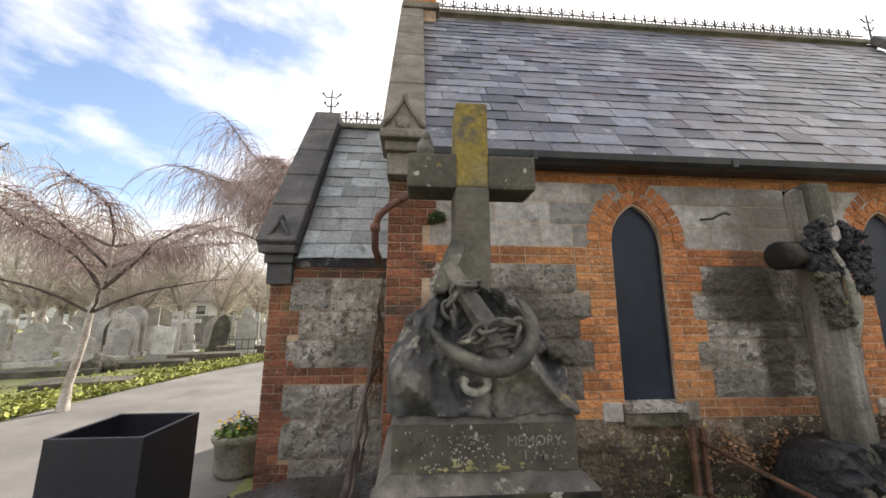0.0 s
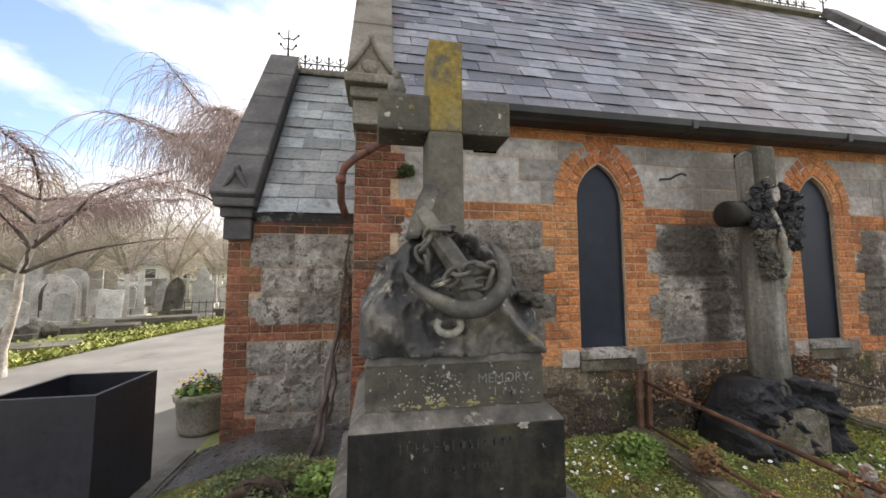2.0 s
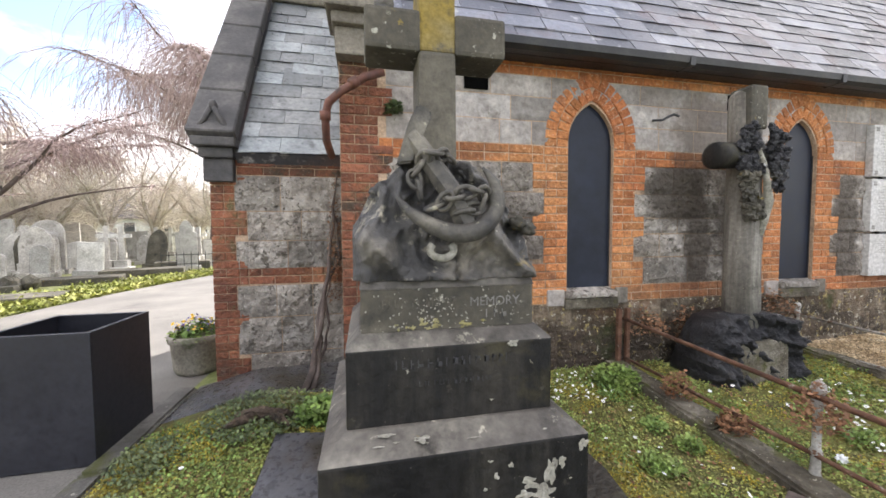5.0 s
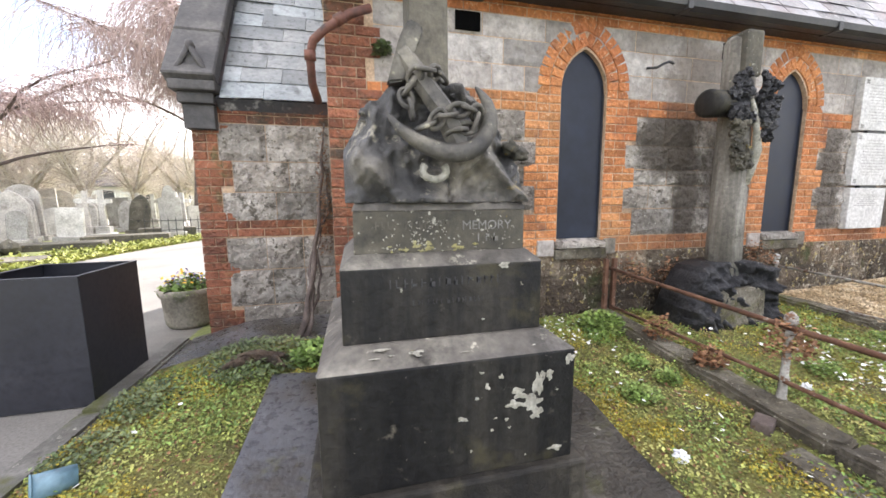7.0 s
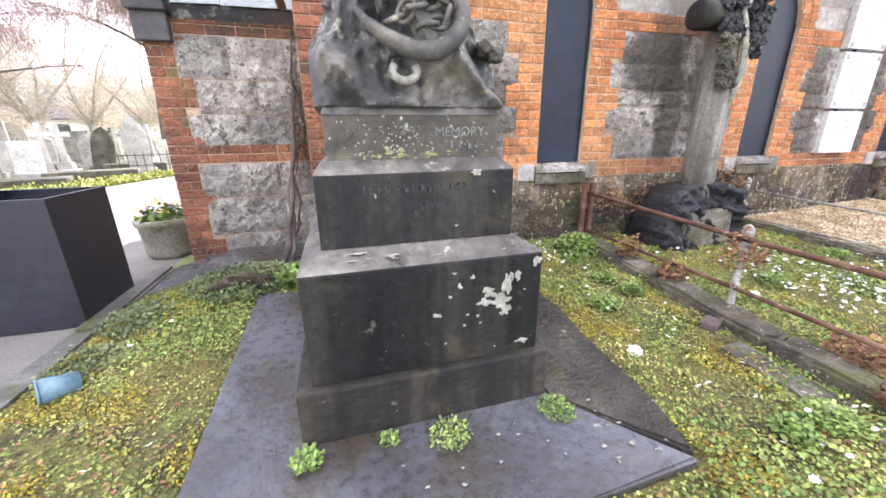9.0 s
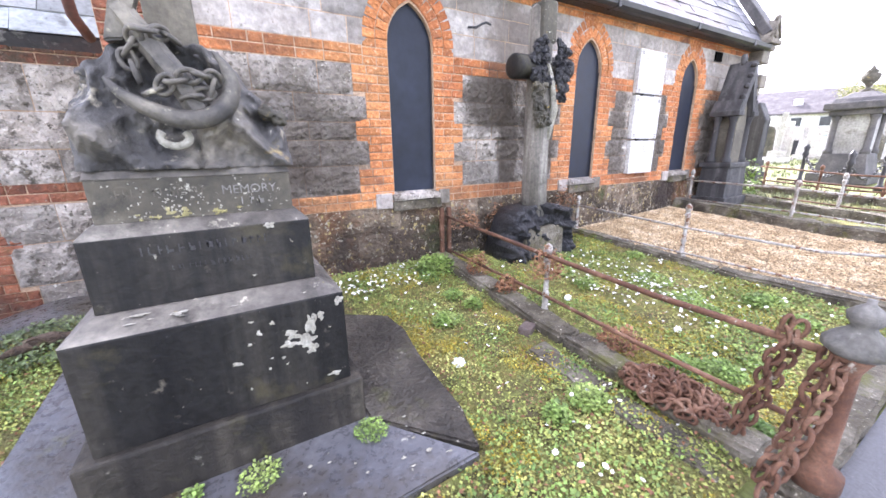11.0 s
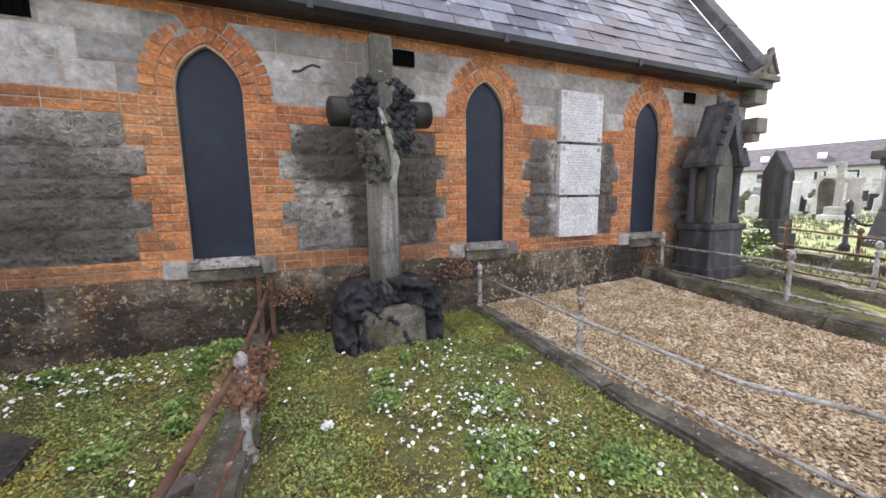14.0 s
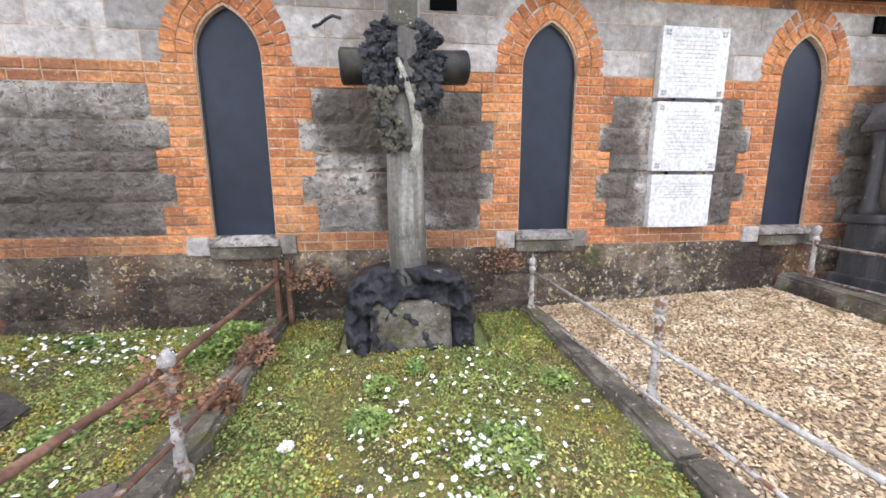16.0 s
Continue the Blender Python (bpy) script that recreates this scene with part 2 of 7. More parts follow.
M_CROSSTOP = mat("lichen_covered_cross_stone", ((0.13, 0.105, 0.045), (0.255, 0.185, 0.04), (0.22, 0.18, 0.085)), 0.9, 5, 40, 0.7, [((0.10, 0.09, 0.068), 7, 0.53, 0.62), ((0.36, 0.30, 0.14), 26, 0.63, 0.68)])
M_ROCK = mat("carved_dark_rock", ((0.03, 0.03, 0.033), (0.075, 0.072, 0.069), (0.21, 0.19, 0.155)), 0.62, 3.4, 34, 0.8, [((0.44, 0.40, 0.31), 5, 0.585, 0.67), ((0.30, 0.23, 0.09), 6.0, 0.63, 0.72), ((0.018, 0.018, 0.02), 2.6, 0.55, 0.66), ((0.45, 0.43, 0.36), 24, 0.65, 0.69)], dist=0.02)
M_ANCHOR = mat("weathered_anchor_stone", ((0.04, 0.038, 0.036), (0.095, 0.088, 0.075), (0.19, 0.175, 0.14)), 0.7, 6, 40, 0.7, [((0.36, 0.34, 0.25), 14, 0.62, 0.68), ((0.02, 0.02, 0.021), 5, 0.54, 0.66)])
M_BLACK = mat("soot_black_stone", ((0.008, 0.008, 0.010), (0.017, 0.017, 0.021), (0.04, 0.04, 0.043)), 0.55, 5, 30, 1.0, [((0.34, 0.33, 0.31), 7, 0.66, 0.70), ((0.10, 0.085, 0.05), 4, 0.62, 0.72)], dist=0.03)
M_SHAFT = mat("streaked_grey_shaft", ((0.08, 0.073, 0.062), (0.17, 0.157, 0.135), (0.31, 0.295, 0.26)), 0.85, 4, 34, 0.6, [((0.05, 0.045, 0.038), 3, 0.54, 0.66), ((0.40, 0.37, 0.26), 20, 0.64, 0.69)], streak=True)
M_SLAB = mat("wet_stone_ledger", ((0.045, 0.046, 0.053), (0.085, 0.086, 0.095), (0.14, 0.14, 0.148)), 0.32, 1.6, 24, 0.5, [((0.045, 0.036, 0.025), 1.0, 0.47, 0.60), ((0.34, 0.34, 0.30), 9, 0.69, 0.73), ((0.03, 0.026, 0.018), 1.9, 0.55, 0.66), ((0.09, 0.088, 0.035), 3.4, 0.62, 0.71)], dist=0.01)
M_BROKEN = mat("rough_broken_ledger", ((0.02, 0.017, 0.013), (0.048, 0.041, 0.032), (0.10, 0.088, 0.07)), 0.6, 3.2, 26, 1.0, [((0.33, 0.31, 0.26), 10, 0.64, 0.69), ((0.07, 0.068, 0.025), 3.0, 0.58, 0.7)], dist=0.04)
M_KERB = mat("granite_kerb", ((0.07, 0.068, 0.06), (0.125, 0.12, 0.108), (0.21, 0.2, 0.185)), 0.85, 3.5, 48, 0.7, [((0.42, 0.41, 0.35), 22, 0.64, 0.69), ((0.07, 0.075, 0.025), 3, 0.55, 0.66), ((0.05, 0.045, 0.035), 1.4, 0.55, 0.7)])
M_OLDKERB = mat("mossy_old_kerb", ((0.05, 0.043, 0.03), (0.115, 0.10, 0.072), (0.22, 0.20, 0.16)), 0.92, 4.5, 34, 1.0, [((0.44, 0.41, 0.33), 26, 0.61, 0.66), ((0.10, 0.10, 0.03), 3.6, 0.54, 0.64), ((0.04, 0.033, 0.024), 2.0, 0.54, 0.66)], dist=0.03)
M_HOLE = mat("black_void", ((0.002, 0.002, 0.002), (0.003, 0.003, 0.003), (0.004, 0.004, 0.004)), 0.95, 3, 20, 0.0, spec=0.05)
M_ROAD = mat("worn_asphalt", ((0.08, 0.08, 0.088), (0.112, 0.112, 0.12), (0.15, 0.15, 0.155)), 0.7, 0.9, 90, 0.8, [((0.05, 0.05, 0.053), 1.5, 0.58, 0.74), ((0.24, 0.235, 0.22), 110, 0.64, 0.69)])
M_PATH = mat("sandy_tarmac_path", ((0.12, 0.114, 0.105), (0.165, 0.156, 0.143), (0.21, 0.20, 0.18)), 0.85, 0.8, 70, 0.5, [((0.085, 0.08, 0.077), 1.0, 0.58, 0.75)])
M_FARWEED = mat("dull_far_weeds", ((0.085, 0.10, 0.045), (0.15, 0.17, 0.08), (0.25, 0.26, 0.15)), 0.85, 2.0, 20, 0.0, [((0.28, 0.26, 0.2), 1.2, 0.54, 0.66)], piece=0.45)
# verge green lightened and yellowed, adding sunlight to its colour
M_VERGE = mat("sun_brightened_rough_grass", ((0.15, 0.175, 0.035), (0.26, 0.285, 0.065), (0.38, 0.375, 0.11)), 0.8, 1.5, 14, 0.0, piece=0.5)
# browner and darker than the gravel: shade between pebbles put into the colour
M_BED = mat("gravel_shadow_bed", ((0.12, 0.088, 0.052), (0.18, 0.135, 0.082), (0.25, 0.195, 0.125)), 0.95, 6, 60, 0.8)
M_SOIL = mat("mossy_soil", ((0.08, 0.066, 0.032), (0.15, 0.14, 0.042), (0.26, 0.215, 0.055)), 0.95, 3.2, 60, 1.0, [((0.18, 0.20, 0.05), 9, 0.5, 0.62), ((0.06, 0.048, 0.028), 30, 0.57, 0.64)], dist=0.03)
M_LAWN = mat("meadow_grass", ((0.12, 0.145, 0.045), (0.22, 0.25, 0.085), (0.32, 0.33, 0.14)), 0.95, 1.3, 14, 0.9, [((0.24, 0.21, 0.15), 0.6, 0.56, 0.68), ((0.09, 0.09, 0.05), 2.2, 0.56, 0.66)], dist=0.03)
M_GRAVEL = mat("tan_gravel", ((0.30, 0.215, 0.12), (0.44, 0.335, 0.20), (0.60, 0.50, 0.35)), 0.85, 5, 50, 0.3, piece=0.45)
M_LEAF = mat("clover_leaf", ((0.13, 0.16, 0.036), (0.26, 0.285, 0.07), (0.42, 0.41, 0.13)), 0.75, 3.4, 20, 0.0, [((0.27, 0.20, 0.085), 2.1, 0.58, 0.67)], piece=0.55)
M_LUSH = mat("lush_green_leaf", ((0.09, 0.16, 0.035), (0.18, 0.27, 0.06), (0.29, 0.36, 0.105)), 0.65, 3, 20, 0.0, piece=0.5)
M_IVY = mat("dull_ivy_leaf", ((0.045, 0.07, 0.028), (0.095, 0.13, 0.05), (0.18, 0.21, 0.095)), 0.6, 3, 20, 0.0, [((0.16, 0.11, 0.06), 4, 0.58, 0.66)], piece=0.5)
M_MOSS = mat("golden_moss", ((0.22, 0.18, 0.022), (0.36, 0.29, 0.036), (0.42, 0.36, 0.08)), 0.95, 4, 60, 0.8, piece=0.5)
M_DRY = mat("dead_brown_leaves", ((0.13, 0.06, 0.03), (0.24, 0.12, 0.06), (0.36, 0.21, 0.12)), 0.85, 4, 20, 0.0, piece=0.4)
M_PETAL = mat("white_petal", ((0.78, 0.78, 0.76), (0.82, 0.82, 0.80), (0.86, 0.86, 0.85)), 0.7, 5, 20, 0.0)
M_YOLK = mat("yellow_petal", ((0.70, 0.42, 0.02), (0.75, 0.48, 0.03), (0.78, 0.52, 0.05)), 0.7, 5, 20, 0.0)
M_VIOLET = mat("violet_petal", ((0.06, 0.03, 0.14), (0.10, 0.06, 0.22), (0.15, 0.11, 0.30)), 0.7, 5, 20, 0.0)
M_RUST = mat("rusted_iron", ((0.06, 0.028, 0.017), (0.115, 0.054, 0.031), (0.21, 0.118, 0.075)), 0.88, 6, 60, 0.6, [((0.30, 0.27, 0.22), 16, 0.61, 0.68)])
M_PAINTED = mat("flaking_white_painted_iron", ((0.22, 0.205, 0.185), (0.35, 0.335, 0.305), (0.48, 0.47, 0.44)), 0.8, 6, 50, 0.7, [((0.15, 0.075, 0.042), 16, 0.52, 0.59)])
M_TERRA = mat("rusty_red_downpipe", ((0.07, 0.03, 0.024), (0.14, 0.055, 0.038), (0.21, 0.095, 0.066)), 0.7, 4, 40, 0.4, [((0.03, 0.025, 0.024), 5, 0.54, 0.66)])
M_BARK = mat("brown_bark", ((0.06, 0.045, 0.04), (0.105, 0.08, 0.07), (0.16, 0.13, 0.115)), 0.9, 6, 40, 0.8)
M_ROT = mat("rotten_dark_wood", ((0.03, 0.02, 0.014), (0.07, 0.047, 0.032), (0.14, 0.10, 0.068)), 0.95, 9, 50, 1.0, [((0.02, 0.015, 0.01), 8, 0.52, 0.62), ((0.12, 0.12, 0.04), 6, 0.62, 0.7)], dist=0.03)
M_BIRCH = mat("pale_birch_bark", ((0.30, 0.25, 0.20), (0.46, 0.41, 0.35), (0.58, 0.54, 0.48)), 0.85, 5, 30, 0.5, [((0.07, 0.055, 0.05), 7, 0.62, 0.68)])
M_TWIG = mat("reddish_bare_twigs", ((0.21, 0.145, 0.135), (0.33, 0.245, 0.23), (0.44, 0.355, 0.335)), 0.85, 2, 20, 0.0)
# twig colour raised very pale to carry the sunlit haze of far crowns
M_PALETWIG = mat("sun_haze_pale_twigs", ((0.46, 0.40, 0.35), (0.58, 0.52, 0.46), (0.68, 0.62, 0.56)), 0.85, 2, 20, 0.0)
M_GRAVE = mat("grey_headstone", ((0.34, 0.33, 0.305), (0.47, 0.455, 0.43), (0.58, 0.57, 0.54)), 0.88, 2.5, 26, 0.5, [((0.17, 0.155, 0.13), 2.2, 0.58, 0.7)], piece=0.3)
M_SLATEBLUE = mat("blue_grey_granite", ((0.16, 0.18, 0.20), (0.22, 0.25, 0.275), (0.28, 0.31, 0.335)), 0.6, 3, 40, 0.2)
M_FRESH = mat("fresh_spring_leaf", ((0.20, 0.22, 0.05), (0.30, 0.33, 0.08), (0.42, 0.43, 0.14)), 0.75, 1.5, 10, 0.0, piece=0.4)
M_RENDER = mat("pale_house_render", ((0.55, 0.54, 0.52), (0.65, 0.64, 0.62), (0.72, 0.71, 0.69)), 0.9, 0.6, 8, 0.1)
M_ROOFTILE = mat("dark_concrete_tiles", ((0.07, 0.06, 0.066), (0.10, 0.088, 0.094), (0.14, 0.125, 0.13)), 0.85, 1.5, 12, 0.4)
M_GLASS = mat("dark_window_glass", ((0.02, 0.022, 0.026), (0.03, 0.033, 0.038), (0.045, 0.05, 0.055)), 0.12, 1, 8, 0.0)
# distance haze is mixed into the hill's own pale grey
M_HILL = mat("haze_tinted_hill", ((0.22, 0.235, 0.245), (0.28, 0.29, 0.295), (0.34, 0.345, 0.34)), 0.95, 0.05, 0.6, 0.0)
M_POT = mat("grey_clay_pot", ((0.17, 0.15, 0.12), (0.23, 0.21, 0.17), (0.30, 0.275, 0.23)), 0.85, 5, 40, 0.3, [((0.10, 0.11, 0.06), 4, 0.56, 0.68)])
M_BLUE = mat("light_blue_plastic", ((0.07, 0.15, 0.20), (0.10, 0.19, 0.25), (0.15, 0.25, 0.31)), 0.45, 4, 20, 0.0)
M_PAPER = mat("crumpled_white_paper", ((0.66, 0.67, 0.68), (0.74, 0.75, 0.76), (0.80, 0.80, 0.80)), 0.8, 8, 30, 0.2)


# ---------------------------------------------------------------- mesh helpers
ORIGIN = {}


def G(x, y):
    """Height of the ground: it climbs slowly to the east and up to the chapel wall."""
    a = 0.04 * max(0.0, min(x, 16.0) - 4.0)
    t = min(max((x + 1.3) / 0.5, 0.0), 1.0)
    return a + t * 0.065 * max(0.0, min(y, 3.4) - 1.3)


def thing(name, base, label, category, group="", kind=""):
    ob = new(name)
    ob.empty_display_size = 0.1
    ob.location = base
    ORIGIN[ob.name] = Vector(base)
    return tagged(ob, label, category, group, kind)


def finish(bm, name, material, base=(0, 0, 0), smooth=False):
    me = bpy.data.meshes.new(name)
    bmesh.ops.translate(bm, verts=bm.verts, vec=-Vector(base))
    bmesh.ops.recalc_face_normals(bm, faces=bm.faces)
    bm.to_mesh(me)
    bm.free()
    for m in material if isinstance(material, (list, tuple)) else (material,):
        me.materials.append(m)
    if smooth:
        me.polygons.foreach_set("use_smooth", [True] * len(me.polygons))
    return me


def part(name, bm, material, parent, label="", smooth=False):
    """One mesh under a thing or a part; the bmesh is in world coordinates."""
    base = ORIGIN.get(parent.name, Vector((0, 0, 0)))
    ob = new(name, finish(bm, name, material, base, smooth))
    ob.parent = parent
    ORIGIN[ob.name] = base
    return tagged(ob, label)


def single(name, bm, material, base, label, category, group="", kind="", smooth=False):
    """A thing of one mesh, with its origin at its base."""
    ob = new(name, finish(bm, name, material, base, smooth))
    ob.location = base
    ORIGIN[ob.name] = Vector(base)
    return tagged(ob, label, category, group, kind)


def raw(name, verts, faces, material, smooth=False):
    me = bpy.data.meshes.new(name)
    me.from_pydata([tuple(v) for v in verts], [], faces)
    me.materials.append(material)
    if smooth:
        me.polygons.foreach_set("use_smooth", [True] * len(me.polygons))
    return me


def box(bm, x0, x1, y0, y1, z0, z1, bevel=0.0, top=None, rot=0.0):
    """A box; top = (dx, dy) draws its top in by so much on each side; rot turns it about its own middle, in degrees."""
    dx, dy = top or (0, 0)
    co = [(x0, y0, z0), (x1, y0, z0), (x1, y1, z0), (x0, y1, z0), (x0 + dx, y0 + dy, z1), (x1 - dx, y0 + dy, z1), (x1 - dx, y1 - dy, z1), (x0 + dx, y1 - dy, z1)]
    vs = [bm.verts.new(c) for c in co]
    fs = [bm.faces.new([vs[i] for i in f]) for f in ((0, 3, 2, 1), (4, 5, 6, 7), (0, 1, 5, 4), (1, 2, 6, 5), (2, 3, 7, 6), (3, 0, 4, 7))]
    if rot:
        mid = Vector(((x0 + x1) / 2, (y0 + y1) / 2, z0))
        bmesh.ops.rotate(bm, verts=vs, cent=mid, matrix=Matrix.Rotation(radians(rot), 3, "Z"))
    if bevel:
        es = list({e for f in fs for e in f.edges})
        bmesh.ops.bevel(bm, geom=es, offset=bevel, segments=2, affect="EDGES", profile=0.6)
    return bm


def prism(bm, outline, axis, a, b):
    """Extrudes a closed outline of pairs along an axis from a to b: x takes (y, z), y takes (x, z), z takes (x, y)."""
    def place(p, k):
        return {"x": (k, p[0], p[1]), "y": (p[0], k, p[1]), "z": (p[0], p[1], k)}[axis]
    lo = [bm.verts.new(place(p, a)) for p in outline]
    hi = [bm.verts.new(place(p, b)) for p in outline]
    n = len(outline)
    bm.faces.new(lo)
    bm.faces.new(hi[::-1])
    for i in range(n):
        bm.faces.new((lo[i], hi[i], hi[(i + 1) % n], lo[(i + 1) % n]))
    return bm


def tube(bm, pts, r, sides=6, closed=False):
    """A round bar along points; r is one radius or one for each point."""
    pts = [Vector(p) for p in pts]
    n = len(pts)
    rs = r if isinstance(r, (list, tuple)) else [r] * n
    rings = []
    ref = Vector((0.31, 0.52, 0.8)).normalized()
    for i, p in enumerate(pts):
        d = (pts[(i + 1) % n] - pts[i - 1]) if closed else (pts[min(i + 1, n - 1)] - pts[max(i - 1, 0)])
        d = d.normalized() if d.length > 1e-9 else Vector((0, 0, 1))
        u = d.cross(ref)
        u = u.normalized() if u.length > 1e-3 else d.orthogonal().normalized()
        v = d.cross(u)
        rings.append([bm.verts.new(p + rs[i] * (math.cos(2 * math.pi * k / sides) * u + math.sin(2 * math.pi * k / sides) * v)) for k in range(sides)])
    for i in range(n if closed else n - 1):
        q, w = rings[i], rings[(i + 1) % n]
        for k in range(sides):
            bm.faces.new((q[k], q[(k + 1) % sides], w[(k + 1) % sides], w[k]))
    if not closed:
        bm.faces.new(rings[0][::-1])
        bm.faces.new(rings[-1])
    return bm


def lathe(bm, cx, cy, profile, seg=20):
    """Turns (radius, z) pairs about an upright axis."""
    rings = [[bm.verts.new((cx + r * math.cos(2 * math.pi * k / seg), cy + r * math.sin(2 * math.pi * k / seg), z)) for k in range(seg)] for r, z in profile]
    for q, w in zip(rings, rings[1:]):
        for k in range(seg):
            bm.faces.new((q[k], q[(k + 1) % seg], w[(k + 1) % seg], w[k]))
    bm.faces.new(rings[0][::-1])
    bm.faces.new(rings[-1])
    return bm


def lump(bm, centre, size, rough=0.25, level=3, seed=0.0, freq=1.6, flat=None):
    """A rough stone: a sphere pulled about by noise."""
    got = bmesh.ops.create_icosphere(bm, subdivisions=level, radius=1.0)
    for v in got["verts"]:
        d = v.co.normalized()
        k = 1 + rough * (noise.noise(d * freq + Vector((seed, seed * 1.7, 3.1))) + 0.5 * noise.noise(d * freq * 2.7 + Vector((seed, 9.1, seed))))
        p = Vector((d.x * size[0], d.y * size[1], d.z * size[2])) * k
        v.co = Vector(centre) + p
        if flat is not None and v.co.z < flat:
            v.co.z = flat
    return bm


def leaves(count, place, size, lift=0.5, tilt=0.9, rng=None, shape=1.0):
    """Verts and faces of many small pointed leaves; place(rng) gives a foot, size is a pair of lengths."""
    rng = rng or random.Random(5)
    verts, faces = [], []
    for _ in range(count):
        p = Vector(place(rng))
        a = rng.uniform(0, 2 * math.pi)
        s = rng.uniform(*size)
        el = rng.uniform(0.05, tilt)
        d = Vector((math.cos(a) * math.cos(el), math.sin(a) * math.cos(el), math.sin(el)))
        w = Vector((-math.sin(a), math.cos(a), rng.uniform(-0.4, 0.4))) * s * 0.36 * shape
        q = p + Vector((0, 0, rng.uniform(0, lift) * s))
        i = len(verts)
        verts += [q, q + d * s * 0.5 + w, q + d * s - Vector((0, 0, 0.2 * s)), q + d * s * 0.5 - w]
        faces.append((i, i + 1, i + 2, i + 3))
    return verts, faces


def stuff(name, verts, faces, material, label, category, parent=None):
    ob = new(name, raw(name, verts, faces, material))
    if parent:
        ob.parent = parent
        ob.location = -ORIGIN.get(parent.name, Vector((0, 0, 0)))
        return tagged(ob, label, "", "", "stuff")
    return tagged(ob, label, category, "", "stuff")


# ---------------------------------------------------------------- ground
def kerb_y(x):
    """Outer edge of the front kerb."""
    return 0.14 + 0.03 * max(0.0, x - 3.6)


def sheet(name, xs, ys, lift, material, inside, label, category, rough=0.0):
    """A sheet that follows the ground, over the cells that inside() accepts."""
    bm = bmesh.new()
    grid = {}

    def v(i, j):
        if (i, j) not in grid:
            x, y = xs[i], ys[j]
            grid[i, j] = bm.verts.new((x, y, G(x, y) + lift + rough * noise.noise(Vector((x * 2.3, y * 2.3, 0.4)))))
        return grid[i, j]
    for i in range(len(xs) - 1):
        for j in range(len(ys) - 1):
            if inside((xs[i] + xs[i + 1]) / 2, (ys[j] + ys[j + 1]) / 2):
                bm.faces.new((v(i, j), v(i + 1, j), v(i + 1, j + 1), v(i, j + 1)))
    return single(name, bm, material, (0, 0, 0), label, category, "", "structure", True)


def steps(a, b, n):
    return [a + (b - a) * k / n for k in range(n + 1)]


XS = [-900, -300, -120, -60, -40] + steps(-30, 18, 96) + [24, 32, 45, 70, 120, 300, 900]
YS = [-900, -300, -120, -40, -20, -10, -5] + steps(-3, 24, 72) + [30, 40, 60, 90, 150, 300, 900]
sheet("ground", XS, YS, -0.02, M_LAWN, lambda x, y: True, "green cemetery lawn with worn tan patches", "lawn")


def path_left(y):
    return -5.9 + 0.02 * (y - 6.5) ** 2 if y > 6.5 else -5.9 - 0.25 * (6.5 - y)


bm = bmesh.new()
ys = steps(-9, 30, 60)
rows = []
for y in ys:
    left = path_left(y) if y > 6.5 else -14 + (y + 9) / 15.5 * 8.1
    right = -1.2 if y < 9 else -1.2 + 0.02 * (y - 9) ** 2 + 0.1 * (y - 9)
    rows.append([bm.verts.new((left + (right - left) * k / 8, y, 0.0)) for k in range(9)])
for q, w in zip(rows, rows[1:]):
    for k in range(8):
        bm.faces.new((q[k], q[k + 1], w[k + 1], w[k]))
single("pavement", bm, M_PATH, (0, 0, 0), "worn grey tarmac path curving past the chapel", "path", "", "structure", True)
xs = steps(-1.2, 30, 80)
bm = bmesh.new()
rows = []
for x in xs:
    k = kerb_y(x)
    rows.append([bm.verts.new((x, y, G(x, y) + 0.004)) for y in (-9, -5, -3, -1.5, -0.6, k)])
for q, w in zip(rows, rows[1:]):
    for k in range(5):
        bm.faces.new((q[k], w[k], w[k + 1], q[k + 1]))
single("road", bm, M_ROAD, (0, 0, 0), "grey tarmac cemetery road beside the stone kerb", "road", "", "structure", True)


# ---------------------------------------------------------------- chapel
WALL_Y, EAVE = 3.31, 2.95
X0, X1 = 0.0, 9.2
WINDOWS = (2.235, 4.755, 7.175)
HALF, SILL, SPRING, APEX = 0.235, 0.89, 2.23, 2.59
RAD = ((APEX - SPRING) ** 2 + HALF ** 2) / (2 * HALF)


def arch(cx, grow=0.0, n=9):
    """Points of the pointed arch from the left spring over the apex to the right spring."""
    r = RAD + grow
    end = math.acos((RAD - HALF) / r)
    left = [(cx - HALF + RAD - r * math.cos(end * k / n), SPRING + r * math.sin(end * k / n)) for k in range(n + 1)]
    return left + [(2 * cx - x, z) for x, z in left[-2::-1]]


def arch_half(z, grow):
    """Half width of the grown arch at the height z."""
    r = RAD + grow
    if z <= SPRING:
        return HALF + grow
    d = r * r - (z - SPRING) ** 2
    return max(math.sqrt(d) - (RAD - HALF), 0.0) if d > 0 else 0.0


CORE = WALL_Y + 0.008
bm = bmesh.new()
edges = [X0] + [e for c in WINDOWS for e in (c - HALF, c + HALF)] + [X1]
for a, b in zip(edges[::2], edges[1::2]):
    box(bm, a, b, CORE, CORE + 0.42, 0.75, EAVE)
for c in WINDOWS:
    box(bm, c - HALF, c + HALF, CORE, CORE + 0.42, 0.75, SILL - 0.03)
    pts = arch(c)
    for (xa, za), (xb, zb) in zip(pts, pts[1:]):
        prism(bm, [(xa, za), (xb, zb), (xb, EAVE), (xa, EAVE)], "y", CORE, CORE + 0.42)
wall_south = single("wall_south", bm, M_MORTAR, (0, 0, 0), "chapel wall of orange brick bands and grey limestone blocks", "wall", "", "structure")

bm = bmesh.new()
box(bm, X0, X1, CORE, CORE + 0.42, -0.1, 0.75)
